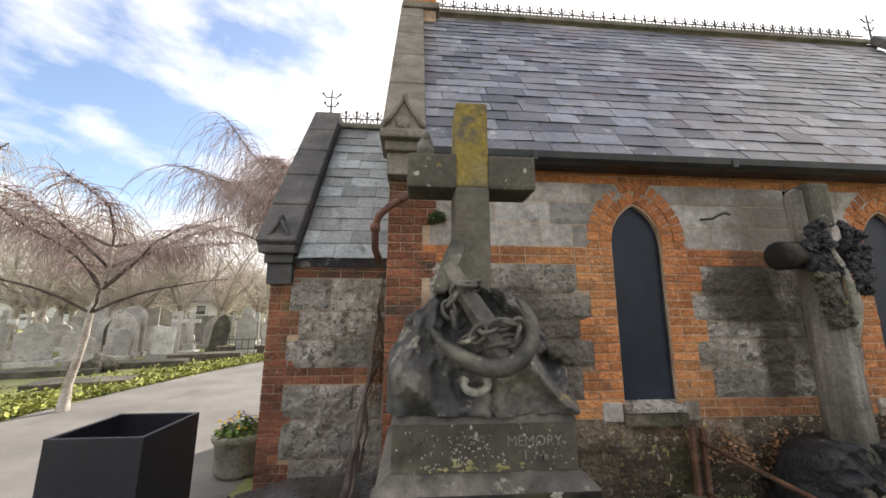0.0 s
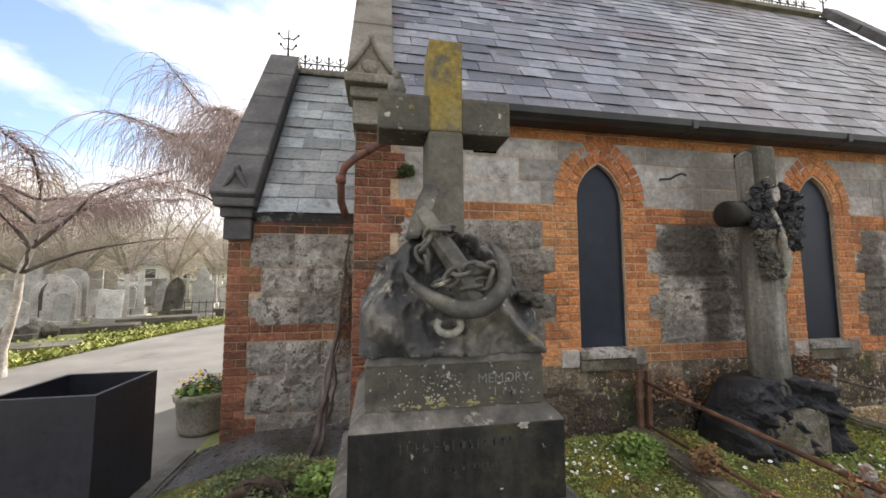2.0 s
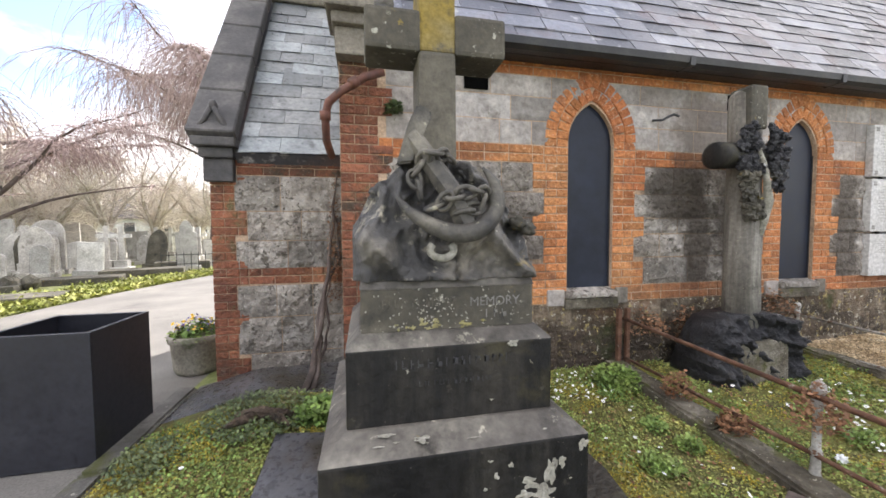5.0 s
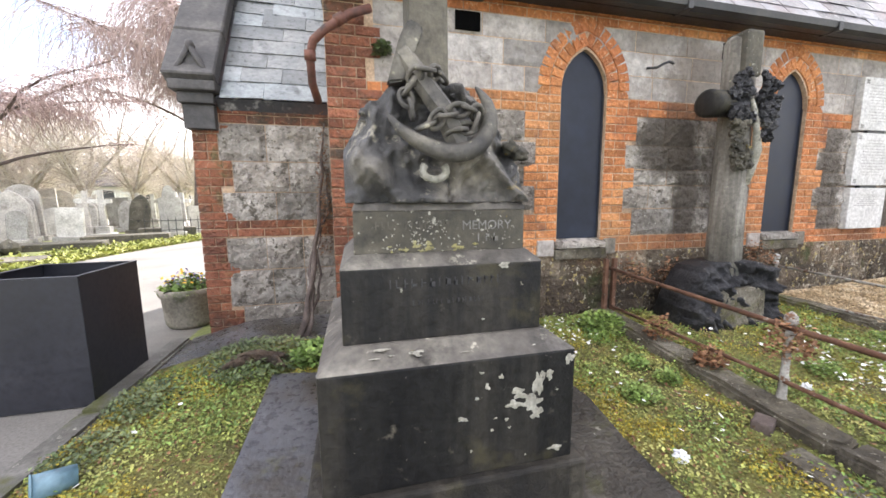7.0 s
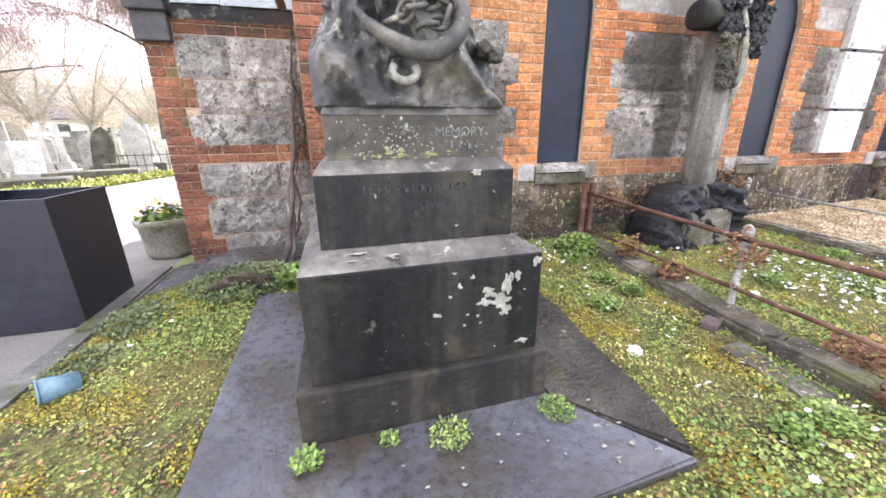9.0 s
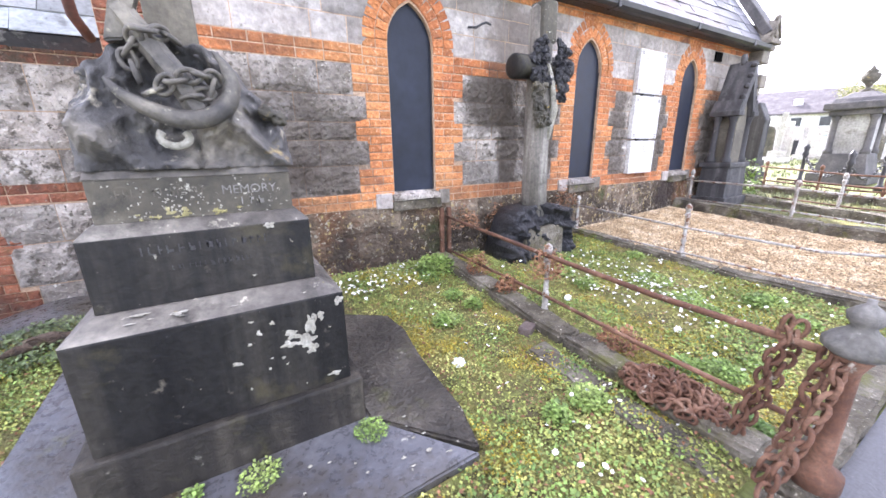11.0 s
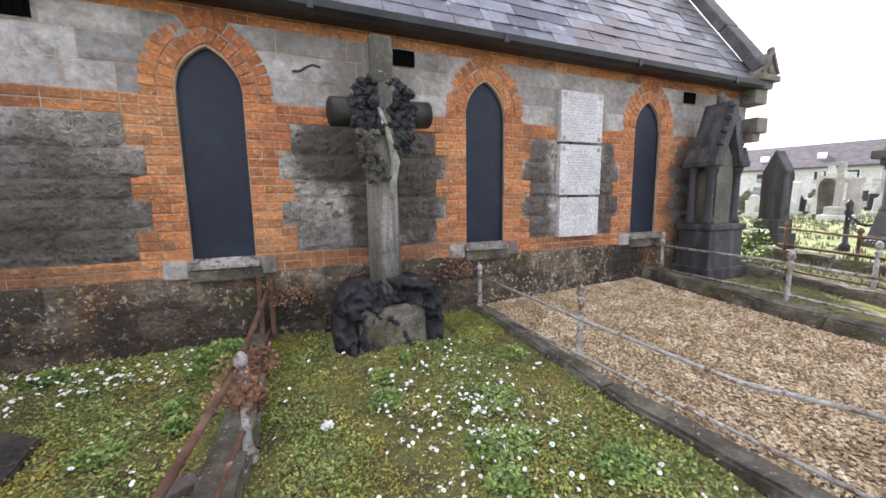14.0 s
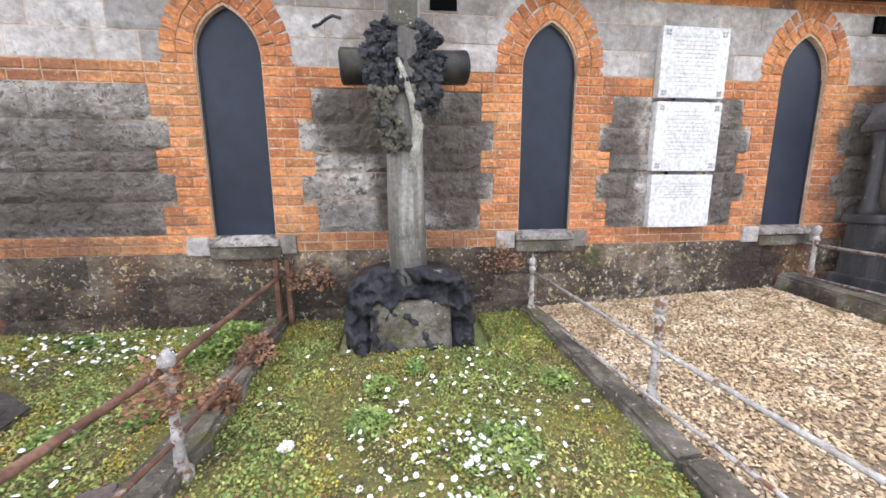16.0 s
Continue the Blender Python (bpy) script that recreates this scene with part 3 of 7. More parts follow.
wall_plinth = single("wall_plinth", bm, M_PLINTH, (0, 0, 0), "damp dark stone plinth under the chapel wall", "wall", "", "structure")

bm = bmesh.new()
GABLE_Y, RIDGE_Z = 5.76, 6.75
for xa in (X0, X1 - 0.4):
    prism(bm, [(WALL_Y + 0.43, -0.1), (2 * GABLE_Y - WALL_Y, -0.1), (2 * GABLE_Y - WALL_Y, EAVE), (GABLE_Y, RIDGE_Z), (WALL_Y + 0.43, EAVE + 0.4)], "x", xa, xa + 0.4)
box(bm, X0 + 0.4, X1 - 0.4, 2 * GABLE_Y - WALL_Y - 0.4, 2 * GABLE_Y - WALL_Y, -0.1, EAVE)
single("wall_gables", bm, M_LIME, (0, 0, 0), "grey limestone gable and back walls of the chapel", "wall", "", "structure")

# window blinds and sills
for i, c in enumerate(WINDOWS):
    win = thing("window_%d" % (i + 1), (c, WALL_Y, SILL), "pointed lancet window boarded with a dark navy panel", "window", "chapel windows", "structure")
    bm = bmesh.new()
    outline = [(c + HALF, SILL)] + [(c - HALF, SILL)] + arch(c)
    prism(bm, outline, "y", WALL_Y + 0.052, WALL_Y + 0.09)
    part("panel", bm, M_BOARD, win, "dark navy painted board")
    bm = bmesh.new()
    for k in (-1, 1):
        box(bm, c + k * (HALF - 0.006) - 0.006, c + k * (HALF - 0.006) + 0.006, WALL_Y + 0.04, WALL_Y + 0.052, SILL, SPRING, 0.003)
    part("frame", bm, M_LEAD, win)
    bm = bmesh.new()
    prism(bm, [(WALL_Y - 0.055, SILL - 0.085), (WALL_Y + 0.09, SILL - 0.085), (WALL_Y + 0.09, SILL), (WALL_Y + 0.05, SILL), (WALL_Y - 0.055, SILL - 0.035)], "x", c - HALF - 0.03, c + HALF + 0.03)
    bmesh.ops.bevel(bm, geom=bm.edges[:], offset=0.008, segments=1, affect="EDGES")
    part("sill", bm, M_LIME, win, "pale worn limestone sill")

# dressed blocks beside and under each sill
for c in WINDOWS:
    for s, w in ((-1, 0.17), (1, 0.13)):
        xa, xb = sorted((c + s * (HALF + 0.034), c + s * (HALF + 0.034 + w)))
        bm = bmesh.new()
        box(bm, xa, xb, WALL_Y - 0.022, WALL_Y + 0.05, 0.735, 0.885, 0.01)
        single("sill_block", bm, M_ASHLAR if s < 0 else M_DRESSED, (c, WALL_Y, 0.735), "pale dressed stone block beside the window sill", "stone block", "sill blocks")
    bm = bmesh.new()
    box(bm, c - HALF - 0.03, c + HALF + 0.05, WALL_Y - 0.042, WALL_Y + 0.05, 0.70, 0.80, 0.014)
    single("sill_block", bm, M_OLDKERB, (c, WALL_Y, 0.70), "mossy projecting stone under the window sill", "stone block", "sill blocks")

# main roof
PITCH = math.atan2(RIDGE_Z - 3.0, GABLE_Y - 3.16)
ROOF_FOOT = Vector((0, 3.12, 2.955))
UP = Vector((0, math.cos(PITCH), math.sin(PITCH)))
OUT = Vector((0, -math.sin(PITCH), math.cos(PITCH)))
ROOF_LEN = (GABLE_Y - 3.12) / math.cos(PITCH)
bm = bmesh.new()
peak = ROOF_FOOT + UP * ROOF_LEN
prism(bm, [(3.12, 2.955), (peak.y, peak.z), (2 * GABLE_Y - 3.12, 2.955), (2 * GABLE_Y - 3.3, 2.9), (peak.y, peak.z - 0.16), (3.3, 2.9)], "x", X0 + 0.3, X1 - 0.05)
roof_main = single("roof_main", bm, M_SLATE, (0, 0, 0), "steep grey and purple slate roof of the chapel", "roof", "", "structure")

# gutter
gutter = thing("gutter", (0.3, 3.1, 2.9), "black cast iron gutter along the chapel eaves", "gutter")
bm = bmesh.new()
prism(bm, [(3.02, 2.955), (3.03, 2.90), (3.07, 2.875), (3.14, 2.875), (3.17, 2.90), (3.17, 2.955), (3.15, 2.955), (3.14, 2.905), (3.06, 2.905), (3.04, 2.955)], "x", X0 + 0.36, X1 - 0.12)
part("channel", bm, M_LEAD, gutter)
bm = bmesh.new()
box(bm, X0 + 0.36, X1 - 0.12, 3.17, 3.30, 2.885, 2.945)
part("soffit_board", bm, M_LEAD, gutter)
for k in range(5):
    bm = bmesh.new()
    box(bm, 1.2 + 1.8 * k, 1.25 + 1.8 * k, 3.016, 3.174, 2.871, 2.957, 0.004)
    part("joint_clip", bm, M_LEAD, gutter)


# parapets, kneelers, chimney
def parapet(name, xa, xb, foot, top, thick, label, material):
    """Stone coping up a gable, from the foot to the top point (y, z), and down its back."""
    th = thing(name, (xa, foot[0], foot[1]), label, "coping")
    d = Vector((0, top[0] - foot[0], top[1] - foot[1])).normalized()
    o = Vector((0, -d.z, d.y)) * thick
    n = 5
    for side in (1, -1):
        for k in range(n):
            a = Vector((0, *foot)) + (Vector((0, *top)) - Vector((0, *foot))) * (k / n)
            b = Vector((0, *foot)) + (Vector((0, *top)) - Vector((0, *foot))) * ((k + 1) / n - 0.004)
            pts = [(a.y, a.z), (b.y, b.z), (b.y + o.y, b.z + o.z), (a.y + o.y, a.z + o.z)]
            if side < 0:
                pts = [(2 * top[0] - y, z) for y, z in pts]
            bm = bmesh.new()
            prism(bm, pts, "x", xa, xb)
            bmesh.ops.bevel(bm, geom=bm.edges[:], offset=0.012, segments=1, affect="EDGES")
            part("coping_stone", bm, material, th)
    return th


def kneeler(name, x, y, z, w, label, group="", material=M_DRESSED):
    """A gabled corbel stone at the foot of a coping: moulded corbels below a little carved gable."""
    th = thing(name, (x, y, z), label, "kneeler", group)
    bm = bmesh.new()
    box(bm, x - w * 0.40, x + w * 0.40, y - 0.04, y + 0.3, z - 0.34, z - 0.14, 0.012)
    box(bm, x - w * 0.46, x + w * 0.46, y - 0.09, y + 0.3, z - 0.14, z - 0.05, 0.02)
    box(bm, x - w * 0.58, x + w * 0.58, y - 0.15, y + 0.3, z - 0.05, z + 0.03, 0.016)
    part("corbel", bm, material, th)
    bm = bmesh.new()
    prism(bm, [(x - w * 0.5, z + 0.03), (x + w * 0.5, z + 0.03), (x + w * 0.46, z + 0.08), (x, z + w * 0.95), (x - w * 0.46, z + 0.08)], "y", y - 0.11, y + 0.3)
    part("gablet", bm, material, th)
    bm = bmesh.new()
    for k in (-1, 1):
        tube(bm, [(x + k * w * 0.5, y - 0.12, z + 0.06), (x + k * w * 0.25, y - 0.125, z + w * 0.52), (x, y - 0.12, z + w * 1.0)], 0.022, 6)
    lump(bm, (x, y - 0.1, z + w * 1.0), (0.035, 0.05, 0.05), 0.2, 2, 3.0)
    lump(bm, (x, y - 0.115, z + w * 0.3), (0.06, 0.025, 0.07), 0.3, 2, 5.0)
    part("carved_moulding", bm, material, th, smooth=True)
    return th


parapet("west_coping", -0.06, 0.31, (3.2, 3.12), (GABLE_Y, RIDGE_Z + 0.12), 0.12, "grey sandstone coping up the west gable", M_DRESSED)
parapet("east_coping", X1 - 0.22, X1 + 0.1, (3.16, 3.1), (GABLE_Y, RIDGE_Z + 0.12), 0.14, "grey sandstone coping up the east gable", M_COPE)
kneeler("kneeler", 0.12, 3.22, 3.10, 0.34, "carved gabled kneeler stone above the brick corner", "kneelers")
kneeler("kneeler", X1 - 0.06, 3.14, 3.02, 0.36, "carved gabled kneeler stone at the east eaves", "kneelers")
bm = bmesh.new()
box(bm, X1 - 0.1, X1 + 0.16, 3.1, 3.5, 2.28, 2.50, 0.02)
box(bm, X1 - 0.1, X1 + 0.08, 3.14, 3.5, 2.16, 2.28, 0.02)
single("corbel_block", bm, M_DRESSED, (X1, 3.3, 2.2), "weathered stone corbel block on the east corner", "corbel")

chim = thing("chimney", (0.3, GABLE_Y, RIDGE_Z), "red brick chimney on the west gable", "chimney")
bm = bmesh.new()
box(bm, 0.02, 0.52, GABLE_Y - 0.3, GABLE_Y + 0.3, RIDGE_Z - 0.35, RIDGE_Z + 1.2, 0.01)
part("stack", bm, M_MORTAR, chim)
bm = bmesh.new()
box(bm, -0.04, 0.58, GABLE_Y - 0.36, GABLE_Y + 0.36, RIDGE_Z - 0.14, RIDGE_Z - 0.02, 0.02)
part("base_course", bm, M_DRESSED, chim)
for k in range(14):
    z = RIDGE_Z + 0.01 + k * 0.077
    for j in range(3):
        a = 0.005 + j * 0.177 - (0.05 if k % 2 else 0)
        bm = bmesh.new()
        box(bm, max(a, 0.0), min(a + 0.167, 0.53), GABLE_Y - 0.312, GABLE_Y + 0.312, z, z + 0.066)
        part("brick", bm, M_BRICK, chim)


def cresting(name, xa, xb, y, z, pitch, height, label):
    """Iron ridge cresting: a rail of little fleur shapes."""
    th = thing(name, (xa, y, z), label, "ridge cresting")
    bm = bmesh.new()
    box(bm, xa, xb, y - 0.09, y + 0.09, z - 0.07, z + 0.015, 0.02)
    part("ridge_tile", bm, M_DRESSED, th)
    bm = bmesh.new()
    box(bm, xa, xb, y - 0.012, y + 0.012, z + 0.03, z + 0.045)
    box(bm, xa, xb, y - 0.01, y + 0.01, z + height * 0.55, z + height * 0.55 + 0.012)
    part("rail", bm, M_LEAD, th)
    bm = bmesh.new()
    h = height
    box(bm, -0.011, 0.011, -0.008, 0.008, 0.0, h * 0.95)
    tube(bm, [(-0.055, 0, h * 0.9), (-0.06, 0, h * 0.74), (-0.02, 0, h * 0.62), (0.02, 0, h * 0.62), (0.06, 0, h * 0.74), (0.055, 0, h * 0.9)], 0.009, 4)
    tube(bm, [(-0.085, 0, h * 0.5), (-0.05, 0, h * 0.2), (0, 0, h * 0.05), (0.05, 0, h * 0.2), (0.085, 0, h * 0.5)], 0.009, 4)
    lump(bm, (0, 0, h * 0.95), (0.022, 0.015, 0.03), 0.1, 1)
    me = finish(bm, "fleur", M_LEAD)
    n = int((xb - xa) / pitch)
    for k in range(n):
        ob = new("fleur", me)
        ob.parent = th
        ob.location = (pitch * (k + 0.5), 0, 0.02)
    return th


def iron_finial(name, x, y, z, h, label):
    th = thing(name, (x, y, z), label, "finial")
    bm = bmesh.new()
    tube(bm, [(x, y, z), (x, y, z + h)], [0.018, 0.01], 6)
    part("shaft", bm, M_LEAD, th)
    for zz, w in ((0.45, 0.1), (0.75, 0.13)):
        bm = bmesh.new()
        tube(bm, [(x - w, y, z + h * zz + 0.05), (x - w * 0.5, y, z + h * zz - 0.02), (x, y, z + h * zz), (x + w * 0.5, y, z + h * zz - 0.02), (x + w, y, z + h * zz + 0.05)], 0.01, 5)
        for k in (-1, 1):
            lump(bm, (x + k * w, y, z + h * zz + 0.05), (0.02, 0.015, 0.025), 0.1, 1)
        part("scroll", bm, M_LEAD, th)
    return th


cresting("ridge_cresting", 0.55, X1 - 0.25, GABLE_Y, RIDGE_Z + 0.12, 0.2, 0.24, "black iron fleur cresting along the chapel ridge")
iron_finial("finial", X1 - 0.06, GABLE_Y, RIDGE_Z + 0.16, 0.6, "black iron finial on the east gable")

# porch on the west side
PX0, PX1, PY, PEAVE = -1.18, -0.02, 3.95, 2.10
PRY, PRZ = 5.42, 4.38
PCORE = PY + 0.012
bm = bmesh.new()
box(bm, PX0 + 0.012, PX1 + 0.1, PCORE, PCORE + 0.4, -0.1, PEAVE + 0.02)
wall_porch = single("wall_porch", bm, M_MORTAR, (0, 0, 0), "porch wall of limestone blocks with red brick corner", "wall", "", "structure")
bm = bmesh.new()
prism(bm, [(PCORE + 0.4, -0.1), (2 * PRY - PY, -0.1), (2 * PRY - PY, PEAVE), (PRY, PRZ), (PCORE + 0.4, PEAVE + 0.5)], "x", PX0 + 0.012, PX0 + 0.35)
single("wall_porch_gable", bm, M_LIME, (0, 0, 0), "grey limestone gable wall of the porch", "wall", "", "structure")
bm = bmesh.new()
prism(bm, [(3.86, 2.13), (PRY, PRZ), (2 * PRY - 3.86, 2.13), (2 * PRY - 3.95, 2.05), (PRY, PRZ - 0.14), (3.95, 2.05)], "x", PX0 + 0.24, PX1 + 0.02)
roof_porch = single("roof_porch", bm, M_SLATE, (0, 0, 0), "small steep roof of large grey slates", "roof", "", "structure")
PPITCH = math.atan2(PRZ - 2.13, PRY - 3.86)
PUP = Vector((0, math.cos(PPITCH), math.sin(PPITCH)))
POUT = Vector((0, -math.sin(PPITCH), math.cos(PPITCH)))
parapet("porch_coping", PX0 - 0.1, PX0 + 0.28, (3.84, 2.22), (PRY, PRZ + 0.14), 0.12, "dark weathered stone coping up the porch gable", M_COPE)
kneeler("kneeler", PX0 + 0.1, 3.92, 2.22, 0.30, "soot-dark carved gabled kneeler stone on the porch corner", "kneelers", M_COPE)
cresting("porch_cresting", PX0 + 0.25, PX1, PRY, PRZ + 0.04, 0.16, 0.22, "black iron fleur cresting along the porch ridge")
iron_finial("finial", PX0 + 0.1, PRY, PRZ + 0.14, 0.5, "black iron finial on the porch gable")

# downpipe
pipe = thing("downpipe", (-0.1, 3.6, 2.1), "rusty red iron downpipe bending off the chapel corner", "downpipe")
bm = bmesh.new()
tube(bm, [(0.34, 3.2, 2.66), (0.2, 3.18, 2.60), (0.02, 3.18, 2.48), (-0.07, 3.2, 2.40), (-0.1, 3.24, 2.32), (-0.1, 3.3, 2.14), (-0.08, 3.5, 2.06)], 0.031, 10)
part("pipe", bm, M_TERRA, pipe, smooth=True)
bm = bmesh.new()
tube(bm, [(-0.1, 3.235, 2.345), (-0.1, 3.25, 2.28)], 0.041, 10)
part("collar", bm, M_TERRA, pipe, smooth=True)
bm = bmesh.new()
tube(bm, [(0.09, 3.18, 2.535), (0.15, 3.18, 2.575)], 0.041, 10)
part("collar", bm, M_TERRA, pipe, smooth=True)

# air vents in the wall
for x in (1.12, 3.86, 7.91):
    v = thing("air_vent", (x, WALL_Y, 2.64), "dark square air brick high in the wall", "vent", "air vents")
    bm = bmesh.new()
    box(bm, x - 0.105, x + 0.105, WALL_Y - 0.02, WALL_Y + 0.06, 2.63, 2.77)
    part("backing", bm, M_HOLE, v)
    bm = bmesh.new()
    for k in range(4):
        box(bm, x - 0.1 + 0.055 * k, x - 0.085 + 0.055 * k, WALL_Y - 0.026, WALL_Y - 0.02, 2.635, 2.765)
    part("grille", bm, M_HOLE, v)

# iron hook left in the wall
bm = bmesh.new()
tube(bm, [(2.87, 3.30, 2.47), (2.93, 3.24, 2.46), (2.98, 3.22, 2.49), (3.03, 3.21, 2.51), (3.09, 3.22, 2.50)], 0.012, 6)
single("wall_hook", bm, M_LEAD, (2.98, 3.31, 2.46), "bent black iron hook sticking out of the wall", "hook")

# marble memorial tablet on the wall
tab = thing("wall_memorial", (6.0, WALL_Y, 0.9), "tall white marble memorial tablet in three panels", "memorial tablet")
TX0, TX1 = 5.69, 6.31
for k, (za, zb) in enumerate(((0.90, 1.37), (1.40, 1.985), (2.015, 2.58))):
    bm = bmesh.new()
    g = 0.012 if k == 0 else 0.0
    box(bm, TX0 + g, TX1 - g, WALL_Y - 0.07, WALL_Y, za, zb, 0.008)
    pan = part("panel", bm, M_MARBLE, tab)
    rows = (6, 13, 13)[k]
    bm = bmesh.new()
    rr = random.Random(k)
    for j in range(rows):
        w = rr.uniform(0.13, 0.22)
        z = zb - 0.085 - j * (0.024 if k == 0 else 0.032)
        x = 6.0 - w
        while x < 6.0 + w:
            l = rr.uniform(0.012, 0.04)
            box(bm, x, min(x + l, 6.0 + w), WALL_Y - 0.0715, WALL_Y - 0.069, z, z + 0.008)
            x += l + 0.009
    tagged(part("lettering", bm, M_INK, pan, "worn grey lettering"), "", "", "", "stuff")
    if k:
        for sx in (TX0 + 0.05, TX1 - 0.05):
            for sz in ((za + 0.05, zb - 0.05) if k == 1 else (za + 0.04, zb - 0.05)):
                bm = bmesh.new()
                for a in range(4):
                    c, s = math.cos(a * math.pi / 2 + 0.78), math.sin(a * math.pi / 2 + 0.78)
                    lump(bm, (sx + c * 0.018, WALL_Y - 0.072, sz + s * 0.018), (0.013, 0.008, 0.013), 0.1, 1)
                part("rosette", bm, M_INK, pan)
for z in (1.385, 2.0):
    bm = bmesh.new()
    box(bm, 5.86, 6.14, WALL_Y - 0.06, WALL_Y - 0.02, z - 0.018, z + 0.018, 0.004)
    part("slot", bm, M_LEAD, tab)


# ---------------------------------------------------------------- grave plot with the large cross
CX, CY = 0.485, 1.90
ledger = thing("grave_ledger", (CX, CY, 0), "dark wet stone ledger slab, cracked at its edge", "grave slab")
for nm, outline, m, text in (("main_slab", [(-0.40, 0.95), (0.6, 0.93), (1.36, 0.96), (0.985, 1.375), (0.975, 2.55), (-0.40, 2.78)], M_SLAB, "wet blue-grey slab"), ("broken_slab", [(1.375, 0.99), (1.44, 1.25), (1.43, 1.7), (1.5, 2.05), (1.47, 2.3), (1.2, 2.46), (0.99, 2.54), (1.0, 1.39)], M_BROKEN, "rough broken dark brown slab")):
    bm = bmesh.new()
    prism(bm, outline, "z", -0.05, 0.035 if m is M_SLAB else 0.03)
    bmesh.ops.bevel(bm, geom=bm.edges[:], offset=0.012, segments=2, affect="EDGES")
    for q in bm.verts:
        q.co.z += 0.052 * (q.co.y - 0.95)
    part(nm, bm, m, ledger, text)

mon = thing("cross_monument", (CX, CY, 0.03), "tall stone cross on a stepped dark plinth with carved anchor", "grave monument")
bm = bmesh.new()
box(bm, -0.02, 0.99, 1.395, 2.405, 0.03, 0.285, 0.012)
part("footing", bm, M_FOOT, mon, "damp brown stone footing with pale drip marks")
bm = bmesh.new()
box(bm, 0.035, 0.945, 1.43, 2.36, 0.28, 0.715, 0.01)
low = part("lower_block", bm, M_TOMB, mon)
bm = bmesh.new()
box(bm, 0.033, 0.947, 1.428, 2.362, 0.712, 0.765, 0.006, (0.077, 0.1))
part("weathered_top", bm, M_TOMBTOP, low, "paler sloping top")
bm = bmesh.new()
box(bm, 0.115, 0.858, 1.54, 2.26, 0.76, 1.03, 0.008)
mid = part("middle_block", bm, M_TOMB, mon)
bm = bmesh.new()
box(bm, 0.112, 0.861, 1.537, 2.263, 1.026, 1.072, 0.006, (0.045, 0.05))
part("weathered_top", bm, M_TOMBTOP, mid, "paler sloping top")
bm = bmesh.new()
box(bm, 0.165, 0.808, 1.595, 2.205, 1.065, 1.225, 0.008)
upper = part("upper_block", bm, M_TOMB2, mon)
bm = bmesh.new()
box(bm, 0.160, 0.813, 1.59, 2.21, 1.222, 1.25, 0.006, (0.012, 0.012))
part("weathered_top", bm, M_TOMBTOP, upper, "paler moulded top")

# carved lettering
def lettering(text, x, y, z, size, material, parent, label=""):
    cu = bpy.data.curves.new("inscription", "FONT")
    cu.body, cu.size, cu.align_x, cu.extrude = text, size, "CENTER", 0.001
    cu.materials.append(material)
    ob = new("inscription", cu)
    ob.matrix_world = pose(x, y, z, 90)
    ob.parent = parent
    ob.location = Vector((x, y, z)) - ORIGIN[parent.name]
    return tagged(ob, label)


lettering("MEMORY", 0.655, 1.594, 1.150, 0.048, M_CUT, upper, "worn pale carved word")
def worn_line(x0, x1, y, z, h, seed, material, parent):
    rr = random.Random(seed)
    bm = bmesh.new()
    x = x0
    while x < x1:
        w = h * rr.uniform(0.35, 0.7)
        box(bm, x, x + h * 0.14, y - 0.0012, y + 0.002, z, z + h)
        if rr.random() < 0.6:
            box(bm, x, x + w, y - 0.0012, y + 0.002, z + h * rr.choice((0, 0.43, 0.86)), z + h * rr.choice((0.14, 0.57)))
        x += w + h * rr.uniform(0.25, 0.6)
    tagged(part("worn_lettering", bm, material, parent), "", "", "", "stuff")


worn_line(0.24, 0.52, 1.595, 1.155, 0.03, 4, M_CROSS, upper)
worn_line(0.62, 0.70, 1.595, 1.105, 0.03, 6, M_CUT, upper)
worn_line(0.28, 0.70, 1.54, 0.955, 0.03, 8, M_SOOT, mid)
worn_line(0.36, 0.62, 1.54, 0.89, 0.018, 9, M_SOOT, mid)

def lichen(x, y, z, w, h, seed, parent, flat=False):
    """A crusty lichen patch of uneven outline on an upright face, or lying flat."""
    bm = bmesh.new()
    n = 26
    mid = bm.verts.new((x, y, z + 0.004) if flat else (x, y - 0.004, z))
    ring = []
    for k in range(n):
        a = 2 * math.pi * k / n
        r = 0.75 + 0.75 * noise.noise(Vector((math.cos(a) * 1.4 + seed, math.sin(a) * 1.4, seed * 2.1)))
        dx, dz = w / 2 * r * math.cos(a), h / 2 * r * math.sin(a)
        ring.append(bm.verts.new((x + dx, y + dz, z + 0.001) if flat else (x + dx, y - 0.0015, z + dz)))
    for k in range(n):
        bm.faces.new((mid, ring[k], ring[(k + 1) % n]))
    return part("lichen_patch", bm, M_LICHEN, parent, "pale crust of lichen")


for k, (x, z, w, h) in enumerate(((0.80, 0.60, 0.05, 0.13), (0.77, 0.52, 0.10, 0.07), (0.72, 0.57, 0.08, 0.05), (0.70, 0.53, 0.07, 0.04), (0.79, 0.48, 0.07, 0.06), (0.84, 0.63, 0.04, 0.06), (0.51, 0.50, 0.05, 0.025), (0.87, 0.33, 0.06, 0.04), (0.60, 0.61, 0.02, 0.03), (0.92, 0.68, 0.04, 0.05), (0.56, 0.57, 0.02, 0.015), (0.65, 0.64, 0.025, 0.02))):
    lichen(x, 1.43, z, w, h, 3.7 * k + 1, low)
